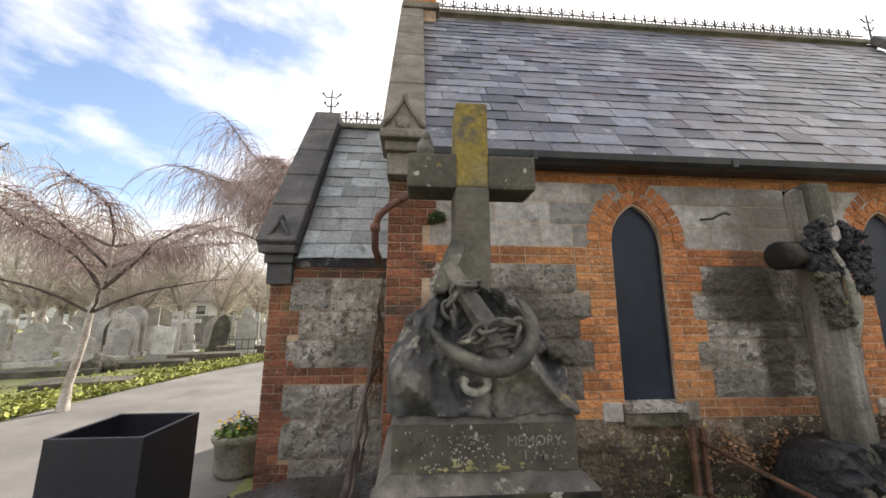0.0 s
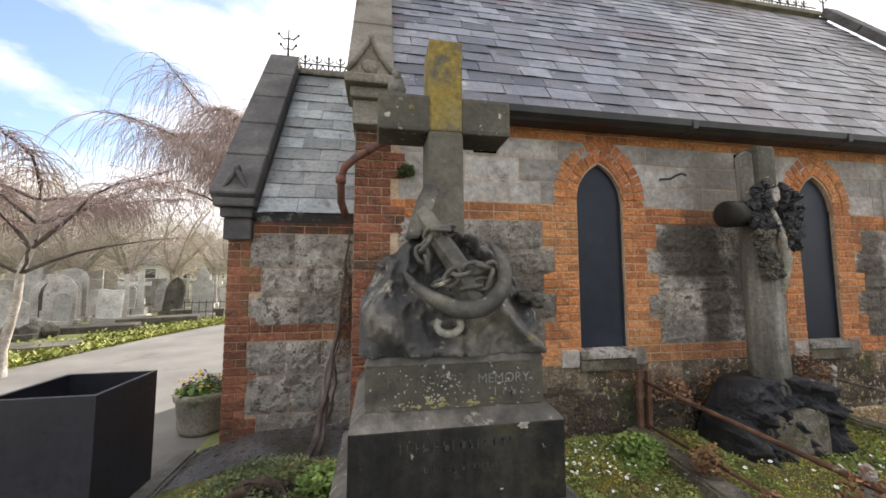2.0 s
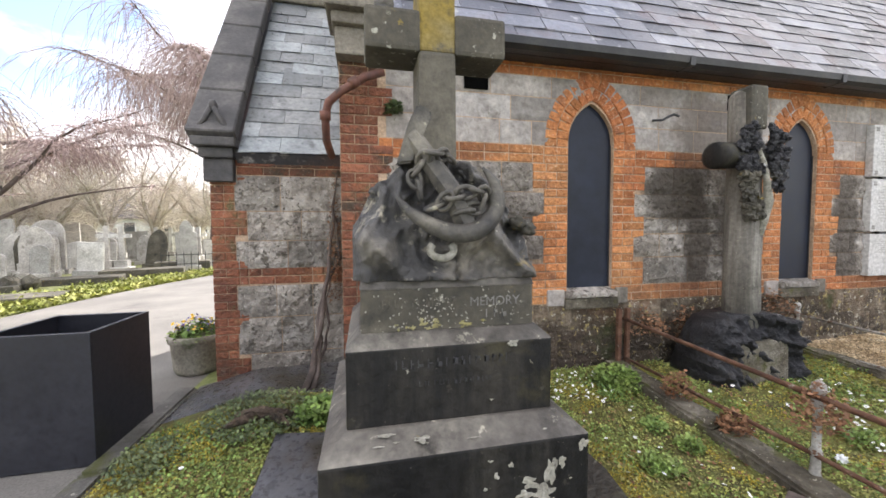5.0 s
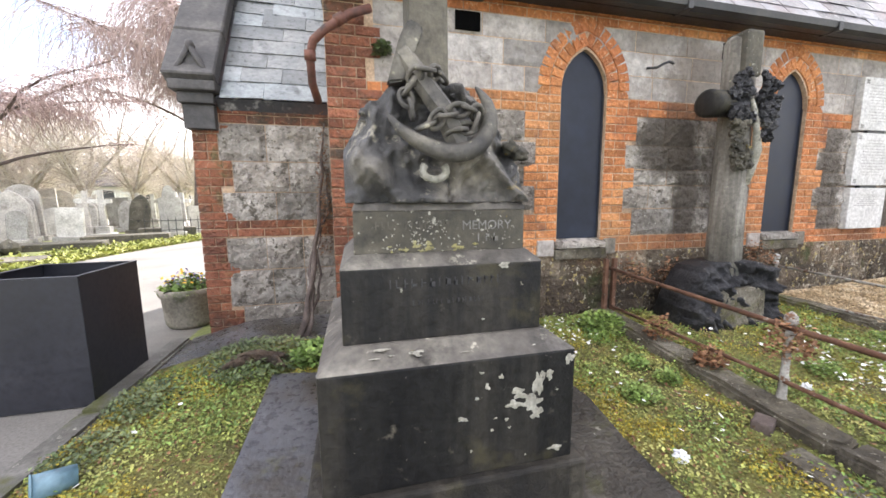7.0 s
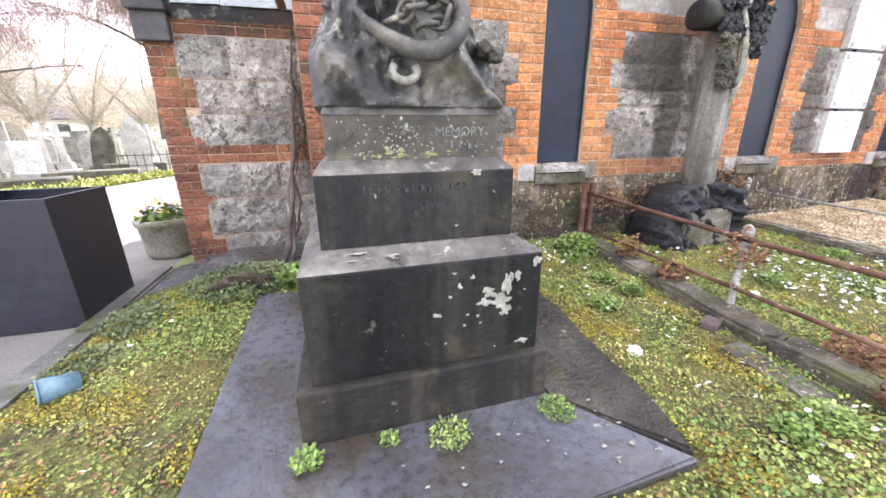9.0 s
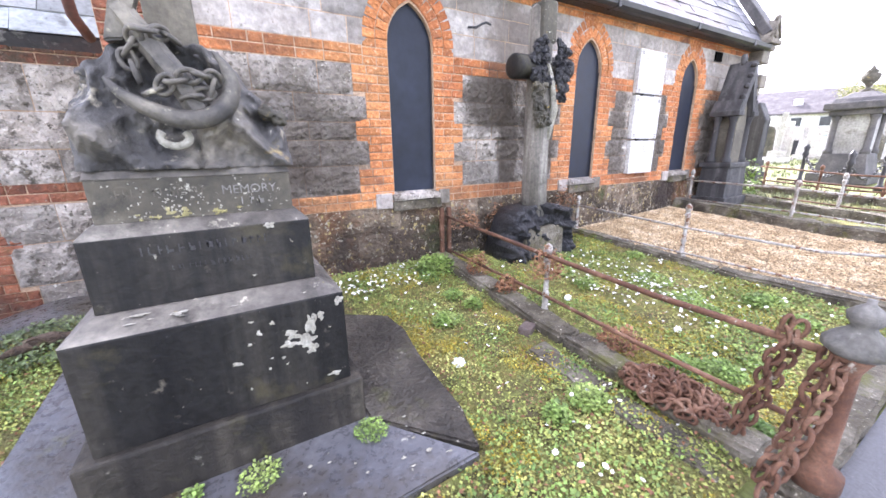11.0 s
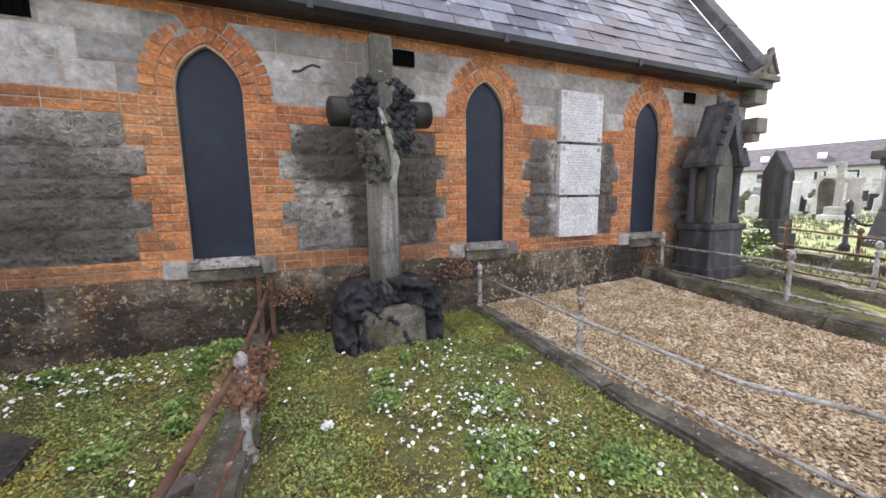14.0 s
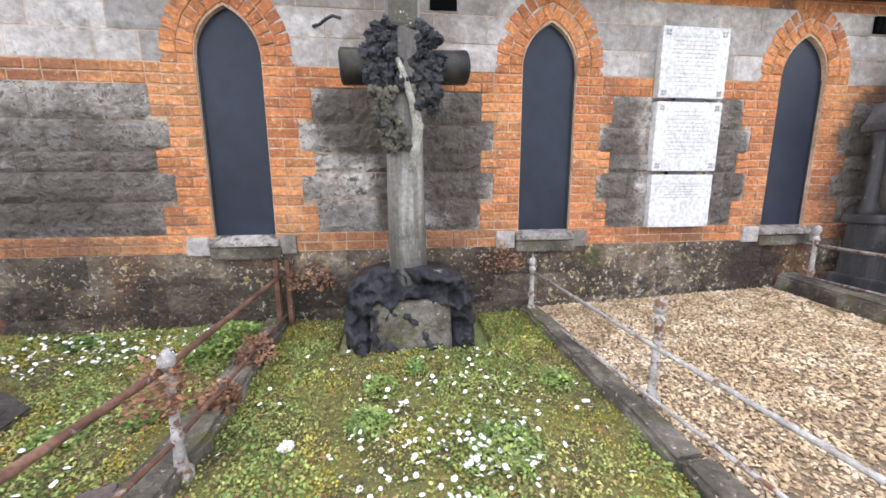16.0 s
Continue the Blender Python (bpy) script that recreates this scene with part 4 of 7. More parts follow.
for k, (x, z, w, h) in enumerate(((0.705, 1.02, 0.05, 0.03), (0.32, 0.95, 0.012, 0.02), (0.62, 0.82, 0.015, 0.01))):
    lichen(x, 1.536, z, w, h, 2.9 * k + 5, mid)
lichen(0.36, 1.475, 0.744, 0.075, 0.05, 7.7, low, True)
lichen(0.24, 1.50, 0.754, 0.06, 0.03, 4.1, low, True)
rl = random.Random(19)
for k in range(95):
    x, z = (rl.gauss(0.40, 0.09), rl.gauss(1.14, 0.035)) if k < 65 else (rl.uniform(0.18, 0.79), rl.gauss(1.10, 0.03))
    if 0.18 < x < 0.79 and 1.08 < z < 1.21:
        lichen(x, 1.594, z, rl.uniform(0.005, 0.014), rl.uniform(0.005, 0.012), 1.9 * k + 2, upper)
for k in range(9):
    lichen(rl.uniform(0.45, 0.90), 1.43, rl.uniform(0.31, 0.70), rl.uniform(0.008, 0.022), rl.uniform(0.008, 0.018), 2.3 * k + 3, low)
for k in range(16):
    lichen(rl.uniform(0.19, 0.62), 1.594, rl.gauss(1.088, 0.008), rl.uniform(0.012, 0.034), rl.uniform(0.010, 0.022), 3.1 * k + 8, upper).data.materials[0] = M_YLICHEN
for k in range(30):
    lichen(rl.uniform(0.3, 1.3), rl.uniform(0.98, 1.34), 0.04 + 0.052 * 0.2, rl.uniform(0.01, 0.035), rl.uniform(0.008, 0.025), 1.3 * k + 4, ledger, True)
for k in range(14):
    lichen(rl.uniform(0.12, 0.86), rl.uniform(1.445, 1.5), 0.725 + 0.015 * rl.random(), rl.uniform(0.015, 0.05), rl.uniform(0.006, 0.016), 1.7 * k + 4, low, True)

def ridge(x, z, seed, stretch=(5.0, 4.0)):
    """Folded relief between 0 and 1 with crisp crests, slanting down to the side."""
    p = Vector((x * stretch[0] + z * 3.0, z * stretch[1] - x * 2.4, seed))
    return 1 - min(abs(noise.noise(p)) * 2.4, 1.0)


def between(table, x):
    """Straight steps from point to point of a table of pairs."""
    for (xa, va), (xb, vb) in zip(table, table[1:]):
        if x <= xb:
            return va + (vb - va) * (x - xa) / (xb - xa)
    return table[-1][1]


def relief(name, x0, x1, foot, top, front, back, material, parent, label, nx=84, nz=44):
    """A carved block: its front follows front(x, z, v), its outline top(x), its back is plain."""
    bm = bmesh.new()
    sides = []
    for face in (0, 1):
        g = []
        for i in range(nx + 1):
            x = x0 + (x1 - x0) * i / nx
            t = top(x)
            g.append([])
            for j in range(nz + 1):
                v = j / nz
                z = foot + (t - foot) * v
                g[-1].append(bm.verts.new((x, back - 0.12 * v * v if face else front(x, z, v), z)))
        for i in range(nx):
            for j in range(nz):
                q = (g[i][j], g[i + 1][j], g[i + 1][j + 1], g[i][j + 1])
                bm.faces.new(q[::-1] if face else q)
        sides.append(g)
    a, b = sides
    for i in range(nx):
        bm.faces.new((a[i][nz], a[i + 1][nz], b[i + 1][nz], b[i][nz]))
        bm.faces.new((a[i + 1][0], a[i][0], b[i][0], b[i + 1][0]))
    for j in range(nz):
        bm.faces.new((a[0][j], a[0][j + 1], b[0][j + 1], b[0][j]))
        bm.faces.new((a[nx][j + 1], a[nx][j], b[nx][j], b[nx][j + 1]))
    return part(name, bm, material, parent, label, True)


# carved rock with drapery
ROCK_TOP = ((0.14, 1.45), (0.165, 1.475), (0.195, 1.55), (0.215, 1.59), (0.27, 1.62), (0.335, 1.685), (0.42, 1.72), (0.57, 1.69), (0.64, 1.645), (0.685, 1.60), (0.725, 1.53), (0.745, 1.47), (0.785, 1.478), (0.82, 1.455), (0.838, 1.41))


def rock_front(x, z, v):
    edge = min(x - 0.14, 0.835 - x)
    y = 1.60 + 0.20 * max(v - 0.35, 0.0) ** 1.4 + 0.05 * (1 - min(edge / 0.05, 1.0)) ** 2
    y -= 0.095 * (ridge(x, z, 2.3) - 0.5) * (0.5 + 0.5 * min(v * 3, 1.0))
    y -= (0.045 * (ridge(x, z, 7.1, (10.0, 9.0)) - 0.5) + 0.022 * (ridge(x, z, 3.7, (24.0, 21.0)) - 0.5)) * (0.7 + 0.3 * min(max((z - 1.40) / 0.06, 0.0), 1.0))
    if z < 1.44 and x < 0.30:
        y -= 0.035 * math.exp(-((x - 0.185) / 0.022) ** 2)
    d = math.hypot((x - 0.49) / 0.15, (z - 1.56) / 0.13)
    y += 0.075 * max(0.0, 1 - d * d)
    y -= 0.045 * math.exp(-((x - 0.765) / 0.05) ** 2 - ((z - 1.39) / 0.08) ** 2) + 0.05 * math.exp(-((x - 0.24) / 0.06) ** 2 - ((z - 1.36) / 0.08) ** 2)
    y += 0.03 * math.exp(-((x - 0.512) / 0.010) ** 2) * (z < 1.40)
    return y


relief("carved_rock", 0.14, 0.835, 1.25, lambda x: between(ROCK_TOP, x) + 0.014 * noise.noise(Vector((x * 26, 2.0, 0))), rock_front, 2.19, M_ROCK, mon, "dark folded stone drapery over a carved rock")
for k, (x, y, z, r) in enumerate(((0.70, 1.70, 1.50, 0.036), (0.76, 1.63, 1.455, 0.026), (0.80, 1.635, 1.435, 0.026), (0.245, 1.70, 1.565, 0.034), (0.60, 1.73, 1.645, 0.036))):
    bm = bmesh.new()
    lump(bm, (x, y, z), (r * 1.2, r, r), 0.6, 3, 11.0 + k, 2.2)
    part("rock_knob", bm, M_ROCK if k not in (1, 2) else M_TOMB2, mon, "", True)

def flow(pts, radii, n=5):
    """A smooth run through points, with their radii, for tube()."""
    p = [Vector(q) for q in pts]
    out, rs = [], []
    for k in range(len(p) - 1):
        a, b, c, d = p[max(k - 1, 0)], p[k], p[k + 1], p[min(k + 2, len(p) - 1)]
        for j in range(n):
            u = j / n
            out.append(0.5 * (2 * b + (c - a) * u + (2 * a - 5 * b + 4 * c - d) * u ** 2 + (3 * b - a - 3 * c + d) * u ** 3))
            rs.append(radii[k] + (radii[k + 1] - radii[k]) * u)
    return out + [p[-1]], rs + [radii[-1]]


# anchor lying on the rock, with its chain
bm = bmesh.new()
tube(bm, *flow([(0.292, 1.575, 1.545), (0.33, 1.555, 1.495), (0.40, 1.54, 1.447), (0.48, 1.53, 1.418), (0.56, 1.53, 1.425), (0.62, 1.54, 1.468), (0.648, 1.555, 1.53), (0.64, 1.57, 1.60), (0.605, 1.59, 1.655)], [0.005, 0.018, 0.028, 0.033, 0.034, 0.033, 0.029, 0.02, 0.004]), 7)
anchor = part("anchor", bm, M_ANCHOR, mon, "weathered grey stone anchor", True)
bm = bmesh.new()
tube(bm, [(0.545, 1.56, 1.43), (0.49, 1.575, 1.555), (0.425, 1.62, 1.665), (0.36, 1.67, 1.775)], [0.04, 0.042, 0.038, 0.036], 6)
part("anchor_shank", bm, M_ANCHOR, anchor)
bm = bmesh.new()
prism(bm, [(0.30, 1.665), (0.36, 1.675), (0.395, 1.79), (0.432, 1.84), (0.425, 1.868), (0.378, 1.885), (0.345, 1.82)], "y", 1.64, 1.70)
bmesh.ops.bevel(bm, geom=bm.edges[:], offset=0.008, segments=2, affect="EDGES")
part("anchor_stock", bm, M_ANCHOR, anchor)
bm = bmesh.new()
ring = [(0.448 + 0.042 * math.cos(a), 1.565, 1.36 + 0.03 * math.sin(a)) for a in (radians(140 + 260 * k / 12) for k in range(13))]
tube(bm, ring, 0.014, 7)
part("anchor_ring", bm, M_LICHEN, anchor, "pale stone ring", True)


def link_mesh(length, width, r, seg=12, sides=5):
    bm = bmesh.new()
    pts = []
    for k in range(seg):
        a = 2 * math.pi * k / seg
        pts.append((width / 2 * math.cos(a), 0, length / 2 * math.sin(a)))
    tube(bm, pts, r, sides, True)
    return bm


def chain(path, parent, mesh, pitch, seed=1, jitter=0.15, name="link"):
    """Links along a path of points, each turned a quarter from the last."""
    rr = random.Random(seed)
    pts = [Vector(p) for p in path]
    base = ORIGIN[parent.name]
    k, carry = 0, 0.0
    for a, b in zip(pts, pts[1:]):
        d = b - a
        n = d.length
        s = carry
        while s < n:
            p = a + d * (s / n)
            q = d.to_track_quat("Z", "Y").to_matrix().to_4x4() @ Matrix.Rotation(radians(90 * (k % 2) + 25), 4, "Z") @ Euler((rr.uniform(-jitter, jitter), rr.uniform(-jitter, jitter), 0)).to_matrix().to_4x4()
            ob = new(name, mesh)
            ob.parent = parent
            ob.matrix_basis = Matrix.Translation(p - base) @ q
            s += pitch
            k += 1
        carry = s - n


stone_link = finish(link_mesh(0.070, 0.044, 0.0085, 14, 6), "chain_link", M_ANCHOR, (0, 0, 0), True)
chain([(0.375, 1.60, 1.57), (0.355, 1.61, 1.62), (0.385, 1.60, 1.675), (0.42, 1.58, 1.70), (0.46, 1.60, 1.695), (0.50, 1.64, 1.69)], mon, stone_link, 0.042, 3, 0.4, "chain_link")
chain([(0.42, 1.55, 1.51), (0.47, 1.525, 1.535), (0.52, 1.525, 1.555), (0.57, 1.54, 1.57), (0.60, 1.55, 1.555), (0.585, 1.545, 1.51), (0.54, 1.54, 1.50), (0.50, 1.535, 1.475)], mon, stone_link, 0.040, 5, 0.5, "chain_link")

# the cross itself
bm = bmesh.new()
box(bm, CX - 0.082, CX + 0.082, 1.80, 1.99, 1.55, 2.16, 0.02, (0.003, 0.003))
part("shaft", bm, M_CROSS, mon, "grey-green stone shaft")
bm = bmesh.new()
box(bm, CX - 0.075, CX + 0.075, 1.803, 1.987, 2.155, 2.57, 0.012)
part("head", bm, M_CROSSTOP, mon, "cross head covered in yellow lichen")
for k in (-1, 1):
    bm = bmesh.new()
    xa, xb = sorted((CX + k * 0.07, CX + k * 0.292))
    box(bm, xa, xb, 1.795, 1.995, 2.145, 2.31, 0.018)
    part("arm", bm, M_TOMB2, mon, "dark stone arm with pale lichen")
bm = bmesh.new()
lump(bm, (0.275, 1.88, 2.36), (0.04, 0.04, 0.065), 0.25, 2, 3.3)
lump(bm, (0.275, 1.86, 2.42), (0.02, 0.02, 0.03), 0.25, 2, 4.3)
part("carved_bud", bm, M_ROCK, mon)


# ---------------------------------------------------------------- second cross, on a boulder, wreathed in carved flowers
mon2 = thing("wreathed_cross", (3.56, 2.95, 0.1), "round-armed stone cross with blackened carved wreath on a boulder", "grave monument")
rr = random.Random(8)
bm = bmesh.new()
lump(bm, (3.54, 3.02, 0.34), (0.42, 0.2, 0.28), 0.16, 4, 7.0, 2.2, 0.05)
part("boulder", bm, M_ROCK, mon2, "blackened stone boulder")
BOULDER_TOP = ((3.06, 0.42), (3.10, 0.56), (3.18, 0.64), (3.30, 0.675), (3.45, 0.685), (3.62, 0.70), (3.78, 0.675), (3.90, 0.63), (3.98, 0.55), (4.03, 0.40))


def boulder_front(x, z, v):
    edge = min(x - 3.06, 4.03 - x)
    y = 2.70 + 0.16 * max(v - 0.55, 0.0) ** 1.3 + 0.10 * (1 - min(edge / 0.08, 1.0)) ** 2
    y -= 0.10 * (ridge(x * 0.9, z, 5.5, (4.2, 2.0) if z < 0.47 else (2.2, 6.0)) - 0.5)
    y -= 0.065 * (ridge(x, z, 9.3, (9.0, 7.0)) - 0.5) + 0.035 * (ridge(x, z, 4.4, (20.0, 17.0)) - 0.5)
    if 3.23 < x < 3.86 and z < 0.47:
        y += 0.06
    return y


relief("drapery", 3.06, 4.03, 0.07, lambda x: between(BOULDER_TOP, x) + 0.03 * noise.noise(Vector((x * 9, 5.0, 0))), boulder_front, 3.22, M_BLACK, mon2, "soot-black carved stone drapery in heavy folds")
bm = bmesh.new()
box(bm, 3.24, 3.85, 2.735, 2.95, 0.05, 0.46, 0.03, (0.02, 0.0))
part("inscription_face", bm, M_OLDKERB, mon2, "smooth lichened stone face")
bm = bmesh.new()
SX = 3.53
tube(bm, [(SX + 0.01, 2.94, 0.5), (SX, 2.94, 1.2), (SX, 2.95, 2.0), (SX, 2.96, 2.62), (SX, 2.96, 2.66)], [0.145, 0.135, 0.126, 0.12, 0.09], 14)
part("shaft", bm, M_SHAFT, mon2, "round pale stone shaft", True)
bm = bmesh.new()
aw = Vector((0.44, 0.07, 0.03))
am = Vector((SX + 0.02, 2.94, 2.09))
tube(bm, [am - aw, am - aw * 0.97, am - aw * 0.3, am + aw * 0.3, am + aw * 0.97, am + aw], [0.09, 0.115, 0.11, 0.11, 0.115, 0.09], 16)
part("crossbar", bm, M_TOMB, mon2, "blackened round stone crossbar", True)
spots = []
for k in range(230):
    a, q = rr.uniform(0, 6.3), math.sqrt(rr.random())
    spots.append((SX + 0.0 + 0.27 * q * math.cos(a), 2.12 + 0.23 * q * math.sin(a)))
spots = [(x, z) for x, z in spots if not (abs(x - SX - 0.02) < 0.07 and z > 1.98)]
for k in range(110):
    u = k / 110
    spots.append((SX - 0.19 + 0.13 * u + rr.uniform(-0.08, 0.08), 2.02 - 0.5 * u + rr.uniform(-0.03, 0.03)))
for k in range(55):
    u = k / 55
    spots.append((SX + 0.20 - 0.05 * u + rr.uniform(-0.06, 0.06), 2.08 - 0.32 * u))
for k, (x, z) in enumerate(spots):
    bm = bmesh.new()
    r = rr.uniform(0.018, 0.036)
    lump(bm, (x, 2.82 - 0.05 * rr.random(), z), (r, r * 0.9, r), 0.7, 2, k * 0.7, 2.8)
    part("carved_flower", bm, M_BLACK if z > 1.92 or x > SX + 0.08 else M_TOMB2, mon2)
bm = bmesh.new()
tube(bm, [(SX - 0.04, 2.79, 2.10), (SX + 0.0, 2.785, 2.0), (SX + 0.05, 2.79, 1.84), (SX + 0.09, 2.80, 1.68), (SX + 0.06, 2.815, 1.5), (SX + 0.04, 2.82, 1.38)], [0.015, 0.022, 0.026, 0.04, 0.035, 0.02], 8)
part("ribbon", bm, M_LICHEN, mon2, "pale carved stone ribbon", True)
bm = bmesh.new()
box(bm, SX - 0.09, SX + 0.1, 2.83, 3.03, 2.30, 2.68, 0.03)
part("head", bm, M_TOMB2, mon2, "lichened square cross head")


# ---------------------------------------------------------------- kerbs and rails
def kerb(name, pts, w, h, label, group="grave kerbs", length=0.95, wear=0.026, material=None):
    """A run of squared kerb stones along points (x, y)."""
    th = thing(name, (pts[0][0], pts[0][1], G(*pts[0])), label, "kerb", group)
    rr = random.Random(len(pts) + int(pts[0][0] * 10))
    for (xa, ya), (xb, yb) in zip(pts, pts[1:]):
        d = Vector((xb - xa, yb - ya, 0))
        n = max(1, round(d.length / length))
        for k in range(n):
            a = Vector((xa, ya, 0)) + d * (k / n) + d.normalized() * 0.004
            b = Vector((xa, ya, 0)) + d * ((k + 1) / n) - d.normalized() * 0.004
            side = Vector((-d.y, d.x, 0)).normalized() * w / 2
            lift = rr.uniform(-0.012, 0.012)
            bm = bmesh.new()
            top, low = [], []
            for p in (a - side, b - side, b + side, a + side):
                g = G(p.x, p.y)
                low.append(bm.verts.new((p.x, p.y, g - 0.1)))
                top.append(bm.verts.new((p.x, p.y, g + h + lift)))
            bm.faces.new(low[::-1])
            bm.faces.new(top)
            for i in range(4):
                bm.faces.new((low[i], low[(i + 1) % 4], top[(i + 1) % 4], top[i]))
            bmesh.ops.bevel(bm, geom=bm.edges[:], offset=0.02, segments=2, affect="EDGES")
            bmesh.ops.subdivide_edges(bm, edges=[e for e in bm.edges if e.calc_length() > 0.15], cuts=5, use_grid_fill=True)
            for q in bm.verts:
                q.co += wear * noise.noise_vector(q.co * 9.0)
            part("kerb_stone", bm, material or M_OLDKERB, th)
    return th


kerb("front_kerb", [(-1.35, 0.2), (2.2, 0.2), (4.2, 0.225), (12.5, 0.47)], 0.13, 0.06, "long worn grey granite kerb along the road", "grave kerbs", 1.1, 0.02, M_OLDKERB)
kerb("plot_kerb", [(2.36, 0.30), (2.44, 1.4), (2.46, 2.2), (2.44, 3.28)], 0.20, 0.075, "sunken mossy stone kerb under the rusty rail")
kerb("plot_kerb", [(2.14, 0.34), (2.19, 1.5)], 0.20, 0.012, "flat sunken grey stone slab along the kerb", "grave kerbs", 0.6, 0.022)
kerb("plot_kerb", [(4.78, 0.36), (4.72, 1.5), (4.62, 3.28)], 0.16, 0.07, "mossy stone kerb beside the gravel")
kerb("plot_kerb", [(7.18, 0.46), (7.24, 3.28)], 0.2, 0.16, "raised dark stone kerb beyond the gravel")
kerb("plot_kerb", [(-1.36, 0.34), (-1.40, 3.92)], 0.16, 0.03, "flat wet stone edging along the grass", "grave kerbs", 1.2, 0.008, M_KERB)
kerb("plot_kerb", [(8.52, 0.5), (8.60, 3.25)], 0.18, 0.13, "raised stone kerb between grave plots")
kerb("plot_kerb", [(9.9, 0.5), (10.0, 3.4)], 0.2, 0.15, "raised stone kerb between grave plots")


def iron_post(x, y, h, material, label, group, name="rail_post", cap=False):
    """A cast post: square foot, turned baluster, knob."""
    g = G(x, y)
    th = thing(name, (x, y, g), label, "post", group)
    bm = bmesh.new()
    lathe(bm, x, y, [(0.045, g), (0.045, g + 0.05), (0.026, g + 0.08), (0.02, g + h * 0.3), (0.03, g + h * 0.34), (0.02, g + h * 0.38), (0.02, g + h * 0.75), (0.032, g + h * 0.8), (0.018, g + h * 0.85)], 10)
    part("baluster", bm, material, th, smooth=True)
    bm = bmesh.new()
    lathe(bm, x, y, [(0.015, g + h * 0.84), (0.034, g + h * 0.9), (0.03, g + h * 0.96), (0.006, g + h)], 10)
    part("knob", bm, material, th, smooth=True)
    return th


def rail(name, pts, r, material, label, group):
    base = (pts[0][0], pts[0][1], pts[0][2])
    bm = bmesh.new()
    tube(bm, pts, r, 8)
    return single(name, bm, material, base, label, "rail", group, "", True)


bm = bmesh.new()
ax, ay = steps(-1.32, 0.02, 10), steps(3.30, 3.97, 5)
gr = [[bm.verts.new((x, y, G(x, y) + 0.012)) for y in ay] for x in ax]
for i in range(10):
    for j in range(5):
        bm.faces.new((gr[i][j], gr[i + 1][j], gr[i + 1][j + 1], gr[i][j + 1]))
single("wall_apron", bm, M_SLAB, (0, 0, 0), "damp dark paving strip at the foot of the porch", "paving", "", "structure")
# rusty rail between the two grassed plots
for k in (-0.045, 0.045):
    bm = bmesh.new()
    box(bm, 2.53 + k - 0.02, 2.53 + k + 0.02, 3.20, 3.24, 0.08, 0.70, 0.006)
    single("wall_bar", bm, M_RUST, (2.53 + k, 3.22, 0.1), "upright rusty iron bar against the chapel wall", "bar", "rusty bars")
rail("grave_rail", [(2.55, 3.24, 0.60), (2.53, 2.4, 0.565), (2.51, 1.73, 0.54), (2.43, 0.9, 0.545), (2.36, 0.24, 0.58)], 0.016, M_RUST, "sagging rusty iron top rail", "grave rails")
rail("grave_rail", [(2.54, 3.2, 0.24), (2.52, 1.73, 0.22), (2.44, 0.9, 0.23), (2.38, 0.3, 0.26)], 0.013, M_RUST, "thin rusty iron lower rail", "grave rails")
iron_post(2.53, 1.74, 0.60, M_PAINTED, "flaking pale iron post with rust", "rail posts")
# stout end post with a broad cap
ex, ey = 2.33, 0.17
eg = G(ex, ey) + 0.07
end = thing("end_post", (ex, ey, eg), "stout round iron end post with a broad domed cap", "post")
bm = bmesh.new()
lathe(bm, ex, ey, [(0.075, eg), (0.075, eg + 0.06), (0.034, eg + 0.09), (0.03, eg + 0.48), (0.045, eg + 0.52), (0.065, eg + 0.55)], 16)
part("shaft", bm, M_RUST, end, smooth=True)
bm = bmesh.new()
lathe(bm, ex, ey, [(0.065, eg + 0.545), (0.088, eg + 0.565), (0.09, eg + 0.585), (0.07, eg + 0.61), (0.04, eg + 0.635), (0.03, eg + 0.65), (0.046, eg + 0.67), (0.05, eg + 0.695), (0.03, eg + 0.715), (0.012, eg + 0.73), (0.012, eg + 0.745)], 20)
part("cap", bm, M_KERB, end, "grey domed cap with a small knob", True)
# chains hanging from the end of the rail
link = finish(link_mesh(0.075, 0.045, 0.009, 12, 5), "link", M_RUST, (0, 0, 0), True)
hung = thing("rusty_chain", (2.33, 0.34, 0.05), "rusty iron chain hanging from the rail into a heap", "chain")
chain([(2.36, 0.36, 0.64), (2.36, 0.36, 0.56), (2.34, 0.40, 0.3), (2.33, 0.45, 0.06)], hung, link, 0.05, 4, 0.3)
chain([(2.39, 0.33, 0.62), (2.40, 0.34, 0.5), (2.37, 0.38, 0.25), (2.35, 0.43, 0.06)], hung, link, 0.05, 6, 0.3)
hung2 = thing("rusty_chain", (2.2, 0.2, 0.05), "rusty iron chain slung down from the end post", "chain")
chain([(2.28, 0.18, 0.60), (2.22, 0.19, 0.40), (2.15, 0.21, 0.22), (2.08, 0.24, 0.08)], hung2, link, 0.05, 7, 0.3)
chain([(2.31, 0.23, 0.58), (2.27, 0.24, 0.40), (2.2, 0.26, 0.2), (2.14, 0.28, 0.07)], hung2, link, 0.05, 8, 0.3)
heap = thing("chain_heap", (2.40, 0.68, 0.02), "heap of rusted iron chain dropped on the kerb", "chain")
rr = random.Random(12)
